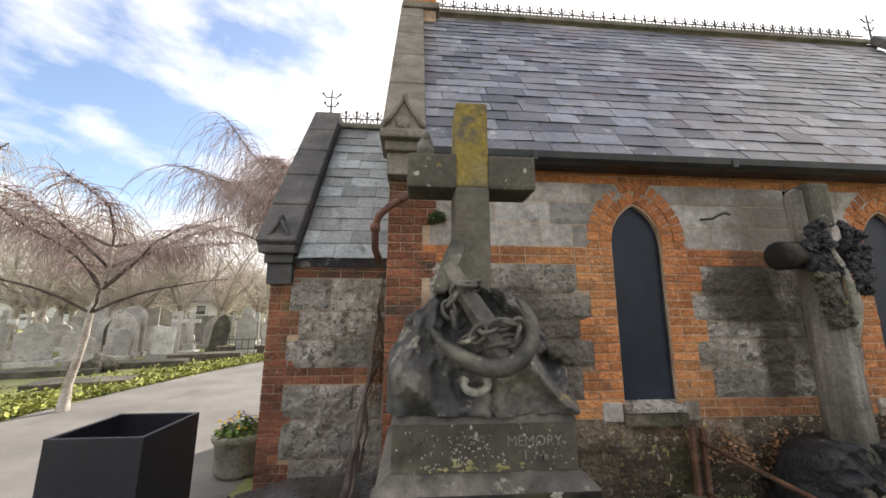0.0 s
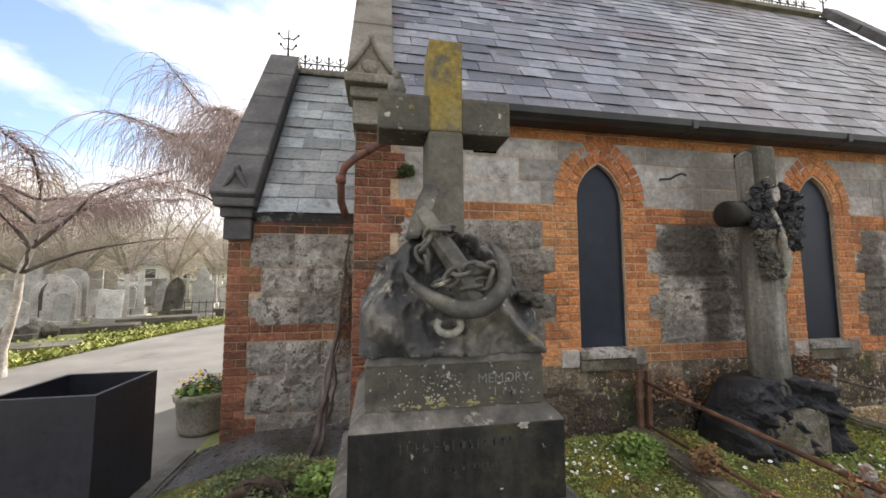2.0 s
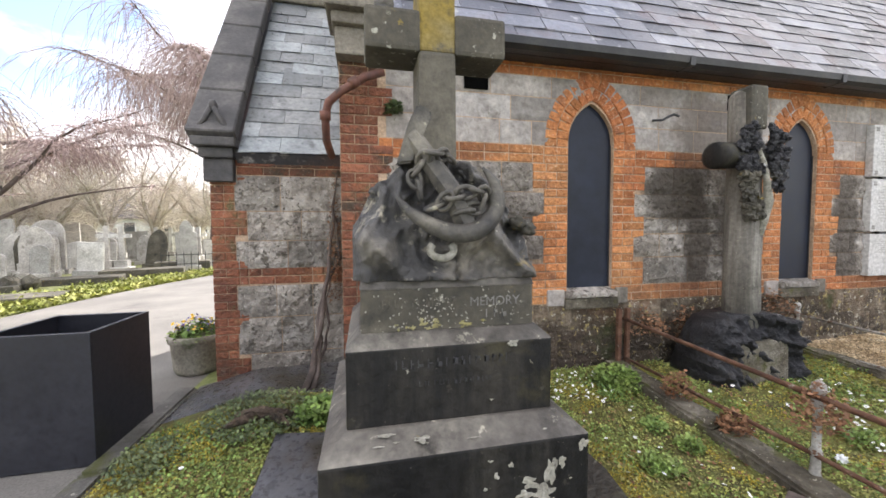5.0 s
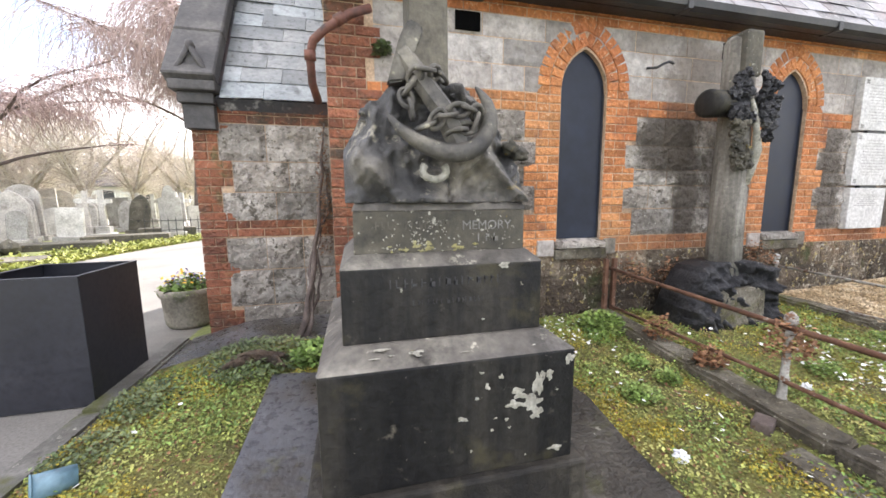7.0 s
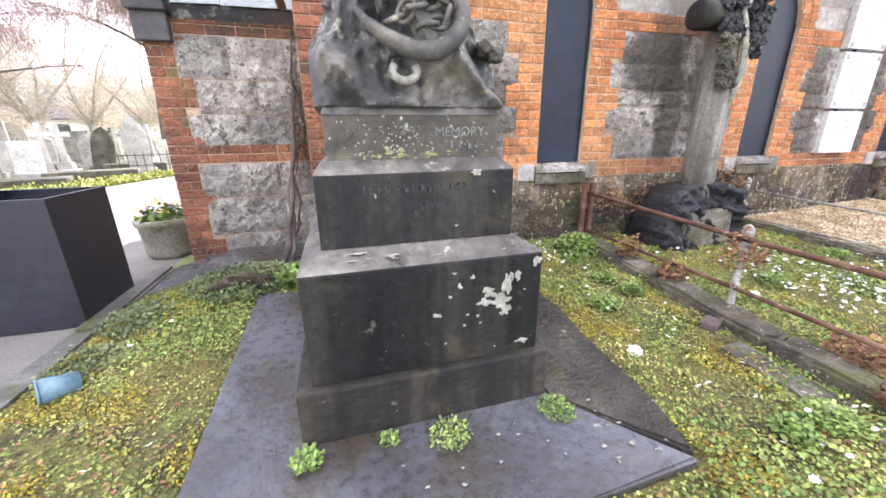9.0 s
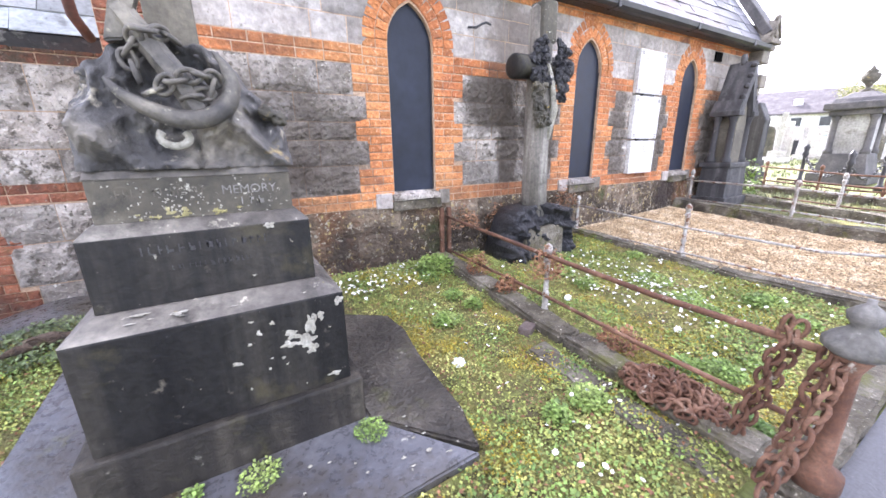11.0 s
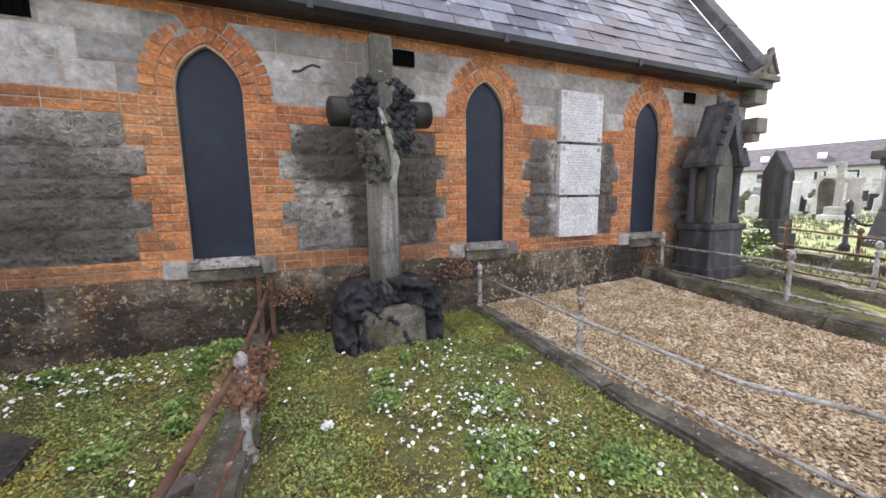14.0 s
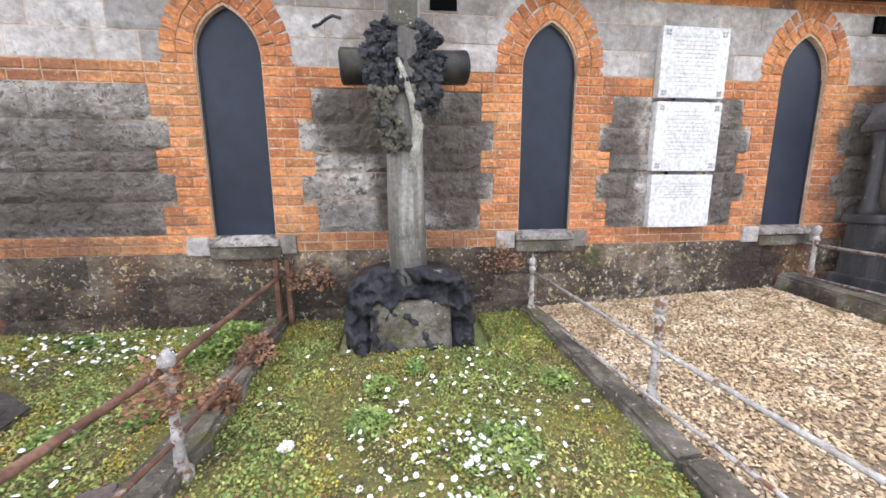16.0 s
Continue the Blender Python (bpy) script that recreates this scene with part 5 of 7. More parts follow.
for k in range(190):
    a, q = rr.uniform(0, 6.28), math.sqrt(rr.random())
    x, y = 2.39 + 0.15 * q * math.cos(a), 0.72 + 0.24 * q * math.sin(a)
    z = G(x, y) + 0.06 + (1 - q) * 0.11 * rr.random() + 0.02
    ob = new("link", link)
    ob.parent = heap
    ob.matrix_basis = Matrix.Translation(Vector((x, y, z)) - ORIGIN[heap.name]) @ Euler((rr.uniform(0, 6), rr.uniform(0, 6), rr.uniform(0, 6))).to_matrix().to_4x4()

# painted rails round the gravel
rail("grave_rail", [(4.63, 3.28, 0.535), (4.79, 1.9, 0.435), (4.89, 0.85, 0.40), (5.04, 0.31, 0.45)], 0.0125, M_PAINTED, "thin flaking white iron top rail", "grave rails")
rail("grave_rail", [(4.63, 3.28, 0.21), (4.80, 1.7, 0.15), (5.0, 0.33, 0.08)], 0.011, M_PAINTED, "thin flaking white iron lower rail", "grave rails")
iron_post(4.83, 1.92, 0.62, M_PAINTED, "flaking white cast iron post in the kerb", "rail posts")
iron_post(4.62, 3.2, 0.52, M_PAINTED, "flaking white cast iron post by the wall", "rail posts")
iron_post(5.07, 0.31, 0.62, M_PAINTED, "flaking white cast iron corner post", "rail posts")
for dz, r in ((0.47, 0.016), (0.16, 0.012)):
    rail("grave_rail", [(x, kerb_y(x) + 0.13, G(x, 0.4) + dz - 0.02 * (dz > 0.4)) for x in (5.07, 6.1, 7.2)], r, M_PAINTED, "flaking white iron rail along the road", "grave rails")
    rail("grave_rail", [(7.3, 3.2, G(7.3, 3.2) + dz), (7.28, 1.8, G(7.3, 1.8) + dz + 0.06), (7.2, 0.42, G(7.2, 0.4) + dz + 0.03)], r, M_PAINTED, "flaking white iron rail across the plots", "grave rails")
    rail("grave_rail", [(8.6, 2.4, G(8.6, 2.4) + dz), (8.6, 1.4, G(8.6, 1.4) + dz), (8.55, 0.5, G(8.55, 0.5) + dz)], r, M_RUST, "rusty iron rail between far plots", "grave rails")
for x, y in ((7.3, 3.1), (7.28, 1.75), (7.2, 0.42), (6.1, 0.36), (8.57, 0.46), (8.6, 1.6)):
    iron_post(x, y, 0.66, M_PAINTED, "flaking white cast iron post in the kerb", "rail posts")

for dz in (0.5, 0.24):
    rail("grave_rail", [(9.95, 3.1, G(9.95, 3.1) + dz), (9.93, 1.8, G(9.93, 1.8) + dz - 0.02), (9.9, 0.55, G(9.9, 0.55) + dz)], 0.016, M_RUST, "rusty iron rail between far plots", "grave rails")
for y in (0.6, 1.4, 2.2, 3.0):
    iron_post(9.93, y, 0.62, M_RUST, "rusty iron post in the far kerb", "rusty posts")

# ---------------------------------------------------------------- gravel
rr = random.Random(21)
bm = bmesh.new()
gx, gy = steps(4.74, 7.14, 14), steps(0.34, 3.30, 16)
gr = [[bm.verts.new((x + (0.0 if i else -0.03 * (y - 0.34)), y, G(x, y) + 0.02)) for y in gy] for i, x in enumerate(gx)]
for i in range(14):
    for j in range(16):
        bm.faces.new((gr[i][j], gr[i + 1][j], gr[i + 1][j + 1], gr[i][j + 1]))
single("gravel_bed", bm, M_BED, (0, 0, 0), "dark bed under the tan gravel, coloured as shade between pebbles", "gravel", "", "structure")
verts, faces = [], []
for k in range(26000):
    y = rr.uniform(0.36, 3.29)
    x = rr.uniform(4.84 - 0.05 * (y - 0.36), 7.10)
    s = rr.uniform(0.007, 0.017)
    p = Vector((x, y, G(x, y) + 0.022 + rr.uniform(0, 0.008)))
    rot = Euler((rr.uniform(-0.6, 0.6), rr.uniform(-0.6, 0.6), rr.uniform(0, 6.3))).to_matrix()
    i = len(verts)
    for q in ((1.2, 0.1, 0), (0.1, 0.9, 0.1), (-1.1, 0.2, 0), (0, -0.9, 0), (0.1, 0, 0.6), (0, 0, -0.6)):
        verts.append(p + rot @ (Vector(q) * s * rr.uniform(0.8, 1.2)))
    for f in ((0, 1, 4), (1, 2, 4), (2, 3, 4), (3, 0, 4), (1, 0, 5), (2, 1, 5), (3, 2, 5), (0, 3, 5)):
        faces.append(tuple(i + a for a in f))
stuff("gravel", verts, faces, M_GRAVEL, "loose tan and cream gravel", "gravel")

# ---------------------------------------------------------------- soil and plants of the plots
PLOT1 = (-1.34, 2.30, 0.32, 3.30)
PLOT2 = (2.5, 4.66, 0.34, 3.30)


def bump_z(x, y):
    return 0.03 * noise.noise(Vector((x * 2.1, y * 2.1, 1.5))) + 0.015 * noise.noise(Vector((x * 6, y * 6, 4.0)))


def under_stone(x, y):
    return (-0.41 < x < 1.40 + 0.06 * (y - 1.0) and 0.93 < y < 2.78 - 0.165 * (x + 0.4) and y < 2.55 - 0.5 * (x - 1.0)) or (3.0 < x < 4.15 and y > 2.72)


def bed(name, x0, x1, y0, y1, label):
    bm = bmesh.new()
    xs, ys = steps(x0, x1, 50), steps(y0, y1, 44)
    gr = [[bm.verts.new((x, y, G(x, y) + (-0.03 if under_stone(x, y) else 0.008 + 0.8 * max(bump_z(x, y), -0.01)))) for y in ys] for x in xs]
    for i in range(50):
        for j in range(44):
            bm.faces.new((gr[i][j], gr[i + 1][j], gr[i + 1][j + 1], gr[i][j + 1]))
    return single(name, bm, M_SOIL, (0, 0, 0), label, "soil", "", "structure", True)


bed("soil_bed", -1.34, 2.38, 0.31, 3.31, "mossy dark soil of the grave plot")
bed("soil_bed", 2.5, 4.68, 0.33, 3.31, "mossy dark soil of the daisy plot")
bed("soil_bed", 7.28, 9.9, 0.5, 3.31, "mossy dark soil of the far plot")


def in_plot(x0, x1, y0, y1, thin=0.5):
    def place(rng):
        while True:
            x, y = rng.uniform(x0, x1), rng.uniform(y0, y1)
            if under_stone(x, y):
                continue
            if x < -0.4 and y > 3.15:
                continue
            if noise.noise(Vector((x * 1.9, y * 1.9, 7.7))) + 0.4 * noise.noise(Vector((x * 6, y * 6, 2.2))) < -thin + rng.uniform(-0.15, 0.15):
                continue
            return x, y, G(x, y) + max(bump_z(x, y), -0.005)
    return place


R = random.Random(31)
for where, n, text in (((-1.32, 2.35, 0.30, 3.28), 1.0, "grave plot"), ((2.54, 4.64, 0.32, 3.28), 0.75, "daisy plot")):
    v, f = leaves(int(42000 * n), in_plot(*where, 9.0), (0.006, 0.018), 1.5, 1.2, R, 1.2)
    stuff("ground_cover", v, f, M_LEAF, "tiny mossy clover over the " + text, "weeds")
    v, f = leaves(int(20000 * n), in_plot(*where, 0.22), (0.011, 0.027), 1.1, 1.1, R)
    stuff("clover_cover", v, f, M_LEAF, "yellow-green clover leaves over the " + text, "weeds")
    v, f = leaves(int(15000 * n), in_plot(*where, 0.0), (0.010, 0.026), 2.2, 1.3, R)
    stuff("weed_cover", v, f, M_LUSH, "green weeds in patches over the " + text, "weeds")
    v, f = leaves(int(4200 * n), in_plot(*where, 9.0), (0.010, 0.026), 1.4, 0.6, R)
    stuff("leaf_litter", v, f, M_DRY, "dry brown leaf litter on the " + text, "leaf litter")
v, f = leaves(9000, in_plot(7.3, 9.8, 0.5, 3.2, 0.25), (0.015, 0.04), 0.8, 1.0, R)
stuff("ground_cover", v, f, M_FARWEED, "low weeds over the far grave plot", "weeds")


# golden moss, in patches
def moss_spots(x0, x1, y0, y1):
    inner = in_plot(x0, x1, y0, y1, 9.0)

    def place(q):
        while True:
            x, y, z = inner(q)
            if noise.noise(Vector((x * 2.2 + 5, y * 2.2, 3.3))) + 0.5 * noise.noise(Vector((x * 7, y * 7, 1.2))) > 0.12 + q.uniform(-0.1, 0.1):
                return x, y, z
    return place


v, f = leaves(30000, moss_spots(-1.32, 2.26, 0.32, 3.2), (0.008, 0.017), 2.2, 1.4, R)
stuff("moss_cover", v, f, M_MOSS, "golden green moss over the grave plot", "moss")
v, f = leaves(16000, moss_spots(2.46, 4.64, 0.34, 3.2), (0.008, 0.017), 2.2, 1.4, R)
stuff("moss_cover", v, f, M_MOSS, "golden green moss over the daisy plot", "moss")


def clump(name, x, y, r, h, n, size, material, label, category, group, seed, lift=None):
    """A loose mound of leaves, denser towards its middle."""
    rng = random.Random(seed)
    z0 = G(x, y) if lift is None else lift

    def place(q):
        a, t = q.uniform(0, 6.3), math.sqrt(q.random()) * (0.75 + 0.25 * noise.noise(Vector((seed, q.random() * 3, 1))))
        return x + r * t * math.cos(a), y + r * t * math.sin(a), z0 + h * (1 - t * t) * q.random()
    v, f = leaves(n, place, size, 0.6, 1.1, rng)
    ob = new(name, raw(name, [Vector(p) - Vector((x, y, z0)) for p in v], f, material))
    ob.location = (x, y, z0)
    return tagged(ob, label, category, group, "stuff" if material in (M_DRY, M_IVY) else "")


clump("green_weed", 2.25, 2.95, 0.26, 0.16, 1500, (0.02, 0.05), M_LUSH, "lush green weed growing by the wall", "weed", "weeds", 1)
clump("green_weed", -0.15, 2.95, 0.2, 0.12, 700, (0.03, 0.06), M_LUSH, "bright green tuft beside the ledger", "weed", "weeds", 2)
clump("ledger_weed", 0.98, 1.30, 0.10, 0.03, 620, (0.006, 0.016), M_LUSH, "small yellow-green weed in the ledger joint", "weed", "weeds", 3, 0.055)
clump("ledger_weed", 0.52, 1.30, 0.11, 0.015, 300, (0.008, 0.022), M_LUSH, "sprawling yellow-green weed in the ledger joint", "weed", "weeds", 4, 0.055)
clump("ledger_weed", 0.29, 1.33, 0.05, 0.03, 90, (0.012, 0.026), M_LUSH, "tiny weed at the foot of the monument", "weed", "weeds", 6, 0.055)
clump("ledger_weed", 0.0, 1.32, 0.07, 0.05, 170, (0.012, 0.028), M_LUSH, "small weed at the ledger corner", "weed", "weeds", 5, 0.055)
for k, (x, y, r) in enumerate(((3.75, 1.35, 0.25), (4.3, 0.95, 0.2), (3.95, 1.75, 0.22), (2.9, 0.7, 0.16), (2.52, 0.42, 0.1), (2.05, 0.95, 0.14), (1.15, 3.05, 0.16))):
    clump("green_weed", x, y, r, 0.07, 1300, (0.012, 0.028), M_LUSH, "lush green weed among the clover", "weed", "weeds", 10 + k)
for k, (x, y, r, z, h) in enumerate(((2.5, 1.72, 0.14, 0.36, 0.25), (2.52, 2.6, 0.14, 0.12, 0.22), (2.5, 2.15, 0.12, 0.10, 0.16), (2.60, 1.15, 0.16, 0.05, 0.12), (3.25, 3.2, 0.2, 0.35, 0.35), (4.35, 3.22, 0.22, 0.55, 0.25), (2.75, 3.2, 0.22, 0.45, 0.25))):
    clump("dead_bramble", x, y, r * 1.1, h, 420, (0.015, 0.042), M_DRY, "withered brown bramble caught on the rail", "bramble", "brambles", 30 + k, z)


# daisies
def daisies(name, spots, label):
    v, f, yv, yf = [], [], [], []
    rng = random.Random(len(spots))
    for x, y in spots:
        z = G(x, y) + 0.03 + rng.uniform(0, 0.04)
        s = rng.uniform(0.008, 0.0165)
        t = Euler((rng.uniform(-0.6, 0.6), rng.uniform(-0.6, 0.6), 0)).to_matrix()
        for k in range(7):
            a = 2 * math.pi * k / 7 + rng.uniform(-0.15, 0.15)
            d = Vector((math.cos(a), math.sin(a), 0.25))
            w = Vector((-math.sin(a), math.cos(a), 0)) * 0.38
            i = len(v)
            v += [Vector((x, y, z)) + t @ (q * s) for q in (d * 0.1, d * 0.65 + w, d * 1.05, d * 0.65 - w)]
            f.append((i, i + 1, i + 2, i + 3))
    return stuff(name, v, f, M_PETAL, label, "daisies")


R = random.Random(77)
sp = []
for _ in range(330):
    sp.append((R.gauss(3.72, 0.30), R.gauss(1.75, 0.46)))
for _ in range(70):
    sp.append((R.uniform(2.6, 4.6), R.uniform(0.5, 2.7)))
daisies("daisy_patch", [(x, y) for x, y in sp if 2.5 < x < 4.6 and 0.4 < y < 2.66], "small white daisies scattered through the clover")
sp = [(R.uniform(0.75, 2.15), R.gauss(2.92, 0.16)) for _ in range(230)] + [(R.uniform(1.55, 2.25), R.uniform(0.5, 2.6)) for _ in range(45)] + [(R.uniform(-1.2, -0.5), R.uniform(1.2, 3.0)) for _ in range(8)]
daisies("daisy_patch", [(x, y) for x, y in sp if not under_stone(x, y) and y < 3.25], "small white daisies along the foot of the wall")

R = random.Random(91)
for k in range(16):
    x, y = (R.uniform(2.65, 4.5), R.uniform(0.5, 2.5)) if k < 10 else (R.uniform(1.55, 2.2), R.uniform(0.5, 2.9))
    clump("green_weed", x, y, R.uniform(0.07, 0.16), R.uniform(0.05, 0.1), 420, (0.014, 0.034), M_LUSH, "taller green weed among the clover", "weed", "weeds", 200 + k)


def on_road(q):
    x = q.uniform(1.5, 9.0)
    y = kerb_y(x) - 0.05 - abs(q.gauss(0, 0.45))
    return x, y, G(x, y) + 0.007


v, f = leaves(170, on_road, (0.012, 0.026), 0.0, 0.15, R)
stuff("fallen_petals", v, f, M_PETAL, "scattered white petals on the tarmac", "petals")

# odds and ends on the ground
bm = bmesh.new()
box(bm, 2.20, 2.33, 1.60, 1.69, G(2.3, 1.66), G(2.3, 1.66) + 0.06, 0.012, None, 25)
single("loose_stone", bm, M_BARK, (2.3, 1.66, G(2.3, 1.66)), "dark loose block of stone on the soil", "stone")
for k, (x, y, s) in enumerate(((1.63, 1.56, 0.035), (2.92, 1.85, 0.032), (3.20, 1.10, 0.024))):
    bm = bmesh.new()
    lump(bm, (x, y, G(x, y) + 0.03), (s, s * 0.8, 0.022), 0.7, 3, 60 + k, 3.0)
    single("crumpled_paper", bm, M_PAPER, (x, y, G(x, y) + 0.02), "crumpled scrap of white paper in the weeds", "litter", "litter")
cup = thing("plastic_cup", (-1.13, 2.07, 0.02), "light blue plastic cup lying on its side", "cup")
bm = bmesh.new()
a, b = Vector((-1.17, 2.02, 0.085)), Vector((-1.06, 2.10, 0.07))
tube(bm, [a, a + (b - a) * 0.5, b], [0.058, 0.053, 0.046], 20)
bm.faces.ensure_lookup_table()
bmesh.ops.delete(bm, geom=[max(bm.faces, key=lambda q: len(q.verts) * 10 - (q.calc_center_median() - a).length)], context="FACES_ONLY")
back = bmesh.ops.solidify(bm, geom=bm.faces[:], thickness=0.003)
part("body", bm, M_BLUE, cup, smooth=True)
bm = bmesh.new()
side = (b - a).normalized().orthogonal().normalized()
other = (b - a).normalized().cross(side)
tube(bm, [a + 0.058 * (math.cos(k * math.pi / 12) * side + math.sin(k * math.pi / 12) * other) for k in range(24)], 0.005, 6, True)
part("rim", bm, M_BLUE, cup, smooth=True)
logs = thing("fallen_branch", (-0.55, 2.95, 0.1), "rotting dark brown root stump lying in the ivy", "branch")
for k, (line, radii) in enumerate(((((-0.72, 3.0, 0.14), (-0.6, 2.95, 0.19), (-0.5, 2.92, 0.20), (-0.38, 2.93, 0.17), (-0.3, 2.97, 0.13)), (0.02, 0.035, 0.042, 0.034, 0.015)), (((-0.55, 2.94, 0.16), (-0.6, 2.86, 0.2), (-0.68, 2.82, 0.19), (-0.76, 2.83, 0.14)), (0.03, 0.026, 0.018, 0.01)), (((-0.45, 2.93, 0.17), (-0.4, 2.86, 0.19), (-0.33, 2.83, 0.14)), (0.032, 0.024, 0.01)))):
    bm = bmesh.new()
    tube(bm, line, list(radii), 10)
    bmesh.ops.subdivide_edges(bm, edges=bm.edges[:], cuts=2, use_grid_fill=True)
    for q in bm.verts:
        q.co += noise.noise_vector(q.co * 22.0) * 0.022
    part("stem", bm, M_ROT, logs)
climb = thing("old_climber", (-0.25, 3.4, 0.13), "twisted old brown climber stem up the porch corner", "climber")
for k, off in enumerate((0.0, 0.05, -0.04)):
    bm = bmesh.new()
    pts = []
    for i in range(13):
        u = i / 12
        pts.append((-0.32 + 0.24 * u ** 0.6 + off * math.sin(u * 9 + k) + 0.012 * math.sin(i * 2.3 + k), 3.36 + 0.55 * min(u * 1.5, 1.0) + 0.01 * math.cos(i * 1.7), 0.12 + (1.85 - 0.35 * k) * u))
    tube(bm, pts, [(0.028 - 0.006 * k) * (1 - 0.06 * i) * (1 + 0.25 * math.sin(i * 2.1 + k)) for i in range(13)], 8)
    part("stem", bm, M_BARK, climb, smooth=True)
clump("ivy_remnant", -0.1, 3.86, 0.10, 1.3, 700, (0.012, 0.035), M_DRY, "dry brown ivy clinging to the corner", "ivy", "", 50, 0.75)
clump("wall_fern", 0.42, 3.25, 0.09, 0.08, 260, (0.02, 0.05), M_IVY, "small dark fern growing from the wall", "fern", "", 51, 2.36)
clump("ivy_cover", -0.55, 3.05, 0.5, 0.09, 2600, (0.014, 0.034), M_IVY, "dark green ivy spreading over the soil", "ivy", "ivy", 52)
clump("ivy_cover", -1.05, 2.75, 0.34, 0.07, 1300, (0.014, 0.03), M_IVY, "dark green ivy spreading over the soil", "ivy", "ivy", 53)
clump("ivy_cover", -1.12, 2.3, 0.26, 0.05, 800, (0.012, 0.028), M_IVY, "dark green ivy spreading over the soil", "ivy", "ivy", 54)

# ---------------------------------------------------------------- black planter and flower pot
BX0, BX1, BY0, BY1, BH = -2.02, -1.44, 2.86, 3.46, 0.82
binn = thing("steel_planter", (-1.73, 3.16, 0.004), "tall empty square black steel planter box", "planter")
t = 0.012
for name, c in (("front_panel", (BX0, BX1, BY0, BY0 + t)), ("back_panel", (BX0, BX1, BY1 - t, BY1)), ("side_panel", (BX0, BX0 + t, BY0 + t, BY1 - t)), ("side_panel", (BX1 - t, BX1, BY0 + t, BY1 - t))):
    bm = bmesh.new()
    box(bm, *c, 0.006, BH, 0.002)
    part(name, bm, M_BIN, binn)
bm = bmesh.new()
box(bm, BX0 + t, BX1 - t, BY0 + t, BY1 - t, 0.3, 0.34)
part("inner_floor", bm, M_SOIL, binn)
bm = bmesh.new()
w = 0.03
box(bm, BX0 - 0.002, BX1 + 0.002, BY0 - 0.002, BY0 + w, BH, BH + 0.008, 0.002)
box(bm, BX0 - 0.002, BX1 + 0.002, BY1 - w, BY1 + 0.002, BH, BH + 0.008, 0.002)
box(bm, BX0 - 0.002, BX0 + w, BY0 + w, BY1 - w, BH, BH + 0.008, 0.002)
box(bm, BX1 - w, BX1 + 0.002, BY0 + w, BY1 - w, BH, BH + 0.008, 0.002)
part("rim", bm, M_BIN, binn, "folded black steel rim")
pot = thing("flower_pot", (-1.52, 4.46, 0.004), "round grey clay pot of pansies beside the porch", "flower pot")
px, py = -1.52, 4.46
bm = bmesh.new()
lathe(bm, px, py, [(0.20, 0.004), (0.225, 0.05), (0.245, 0.32), (0.265, 0.33), (0.268, 0.39), (0.25, 0.40), (0.235, 0.39), (0.23, 0.34), (0.0, 0.34)], 28)
part("pot", bm, M_POT, pot, smooth=True)


def tuft(n, r, h, z, size, material, seed):
    rng = random.Random(seed)

    def place(q):
        a, s = q.uniform(0, 6.3), math.sqrt(q.random())
        return px + r * s * math.cos(a), py + r * s * math.sin(a), z + h * (1 - s * s) * q.random()
    return leaves(n, place, size, 0.8, 1.2, rng)


for nm, args in (("foliage", (700, 0.26, 0.16, 0.34, (0.03, 0.06), M_LUSH, 1)), ("pansy_bloom", (60, 0.24, 0.1, 0.44, (0.03, 0.055), M_YOLK, 2)), ("violet_bloom", (40, 0.2, 0.08, 0.45, (0.03, 0.06), M_VIOLET, 3))):
    v, f = tuft(*args)
    ob = new(nm, raw(nm, [Vector(p) - Vector((px, py, 0.004)) for p in v], f, args[5]))
    ob.parent = pot
    tagged(ob, "", "", "", "stuff")


# ---------------------------------------------------------------- trees
def bar(v, f, pts, rs, sides=3):
    """Adds a thin three-sided branch to a vertex and face list."""
    n = len(pts)
    i0 = len(v)
    for i, p in enumerate(pts):
        d = (pts[min(i + 1, n - 1)] - pts[max(i - 1, 0)]).normalized()
        u = d.orthogonal().normalized()
        w = d.cross(u)
        for k in range(sides):
            a = 2 * math.pi * k / sides
            v.append(p + rs[i] * (math.cos(a) * u + math.sin(a) * w))
    for i in range(n - 1):
        for k in range(sides):
            a, b = i0 + i * sides + k, i0 + i * sides + (k + 1) % sides
            f.append((a, b, b + sides, a + sides))


def limb_path(rng, start, way, length, bend, n=6):
    pts, p, d = [start.copy()], start.copy(), way.normalized()
    for _ in range(n):
        d = (d + Vector((rng.uniform(-0.25, 0.25), rng.uniform(-0.25, 0.25), bend + rng.uniform(-0.1, 0.1)))).normalized()
        p = p + d * length / n
        pts.append(p.copy())
    return pts


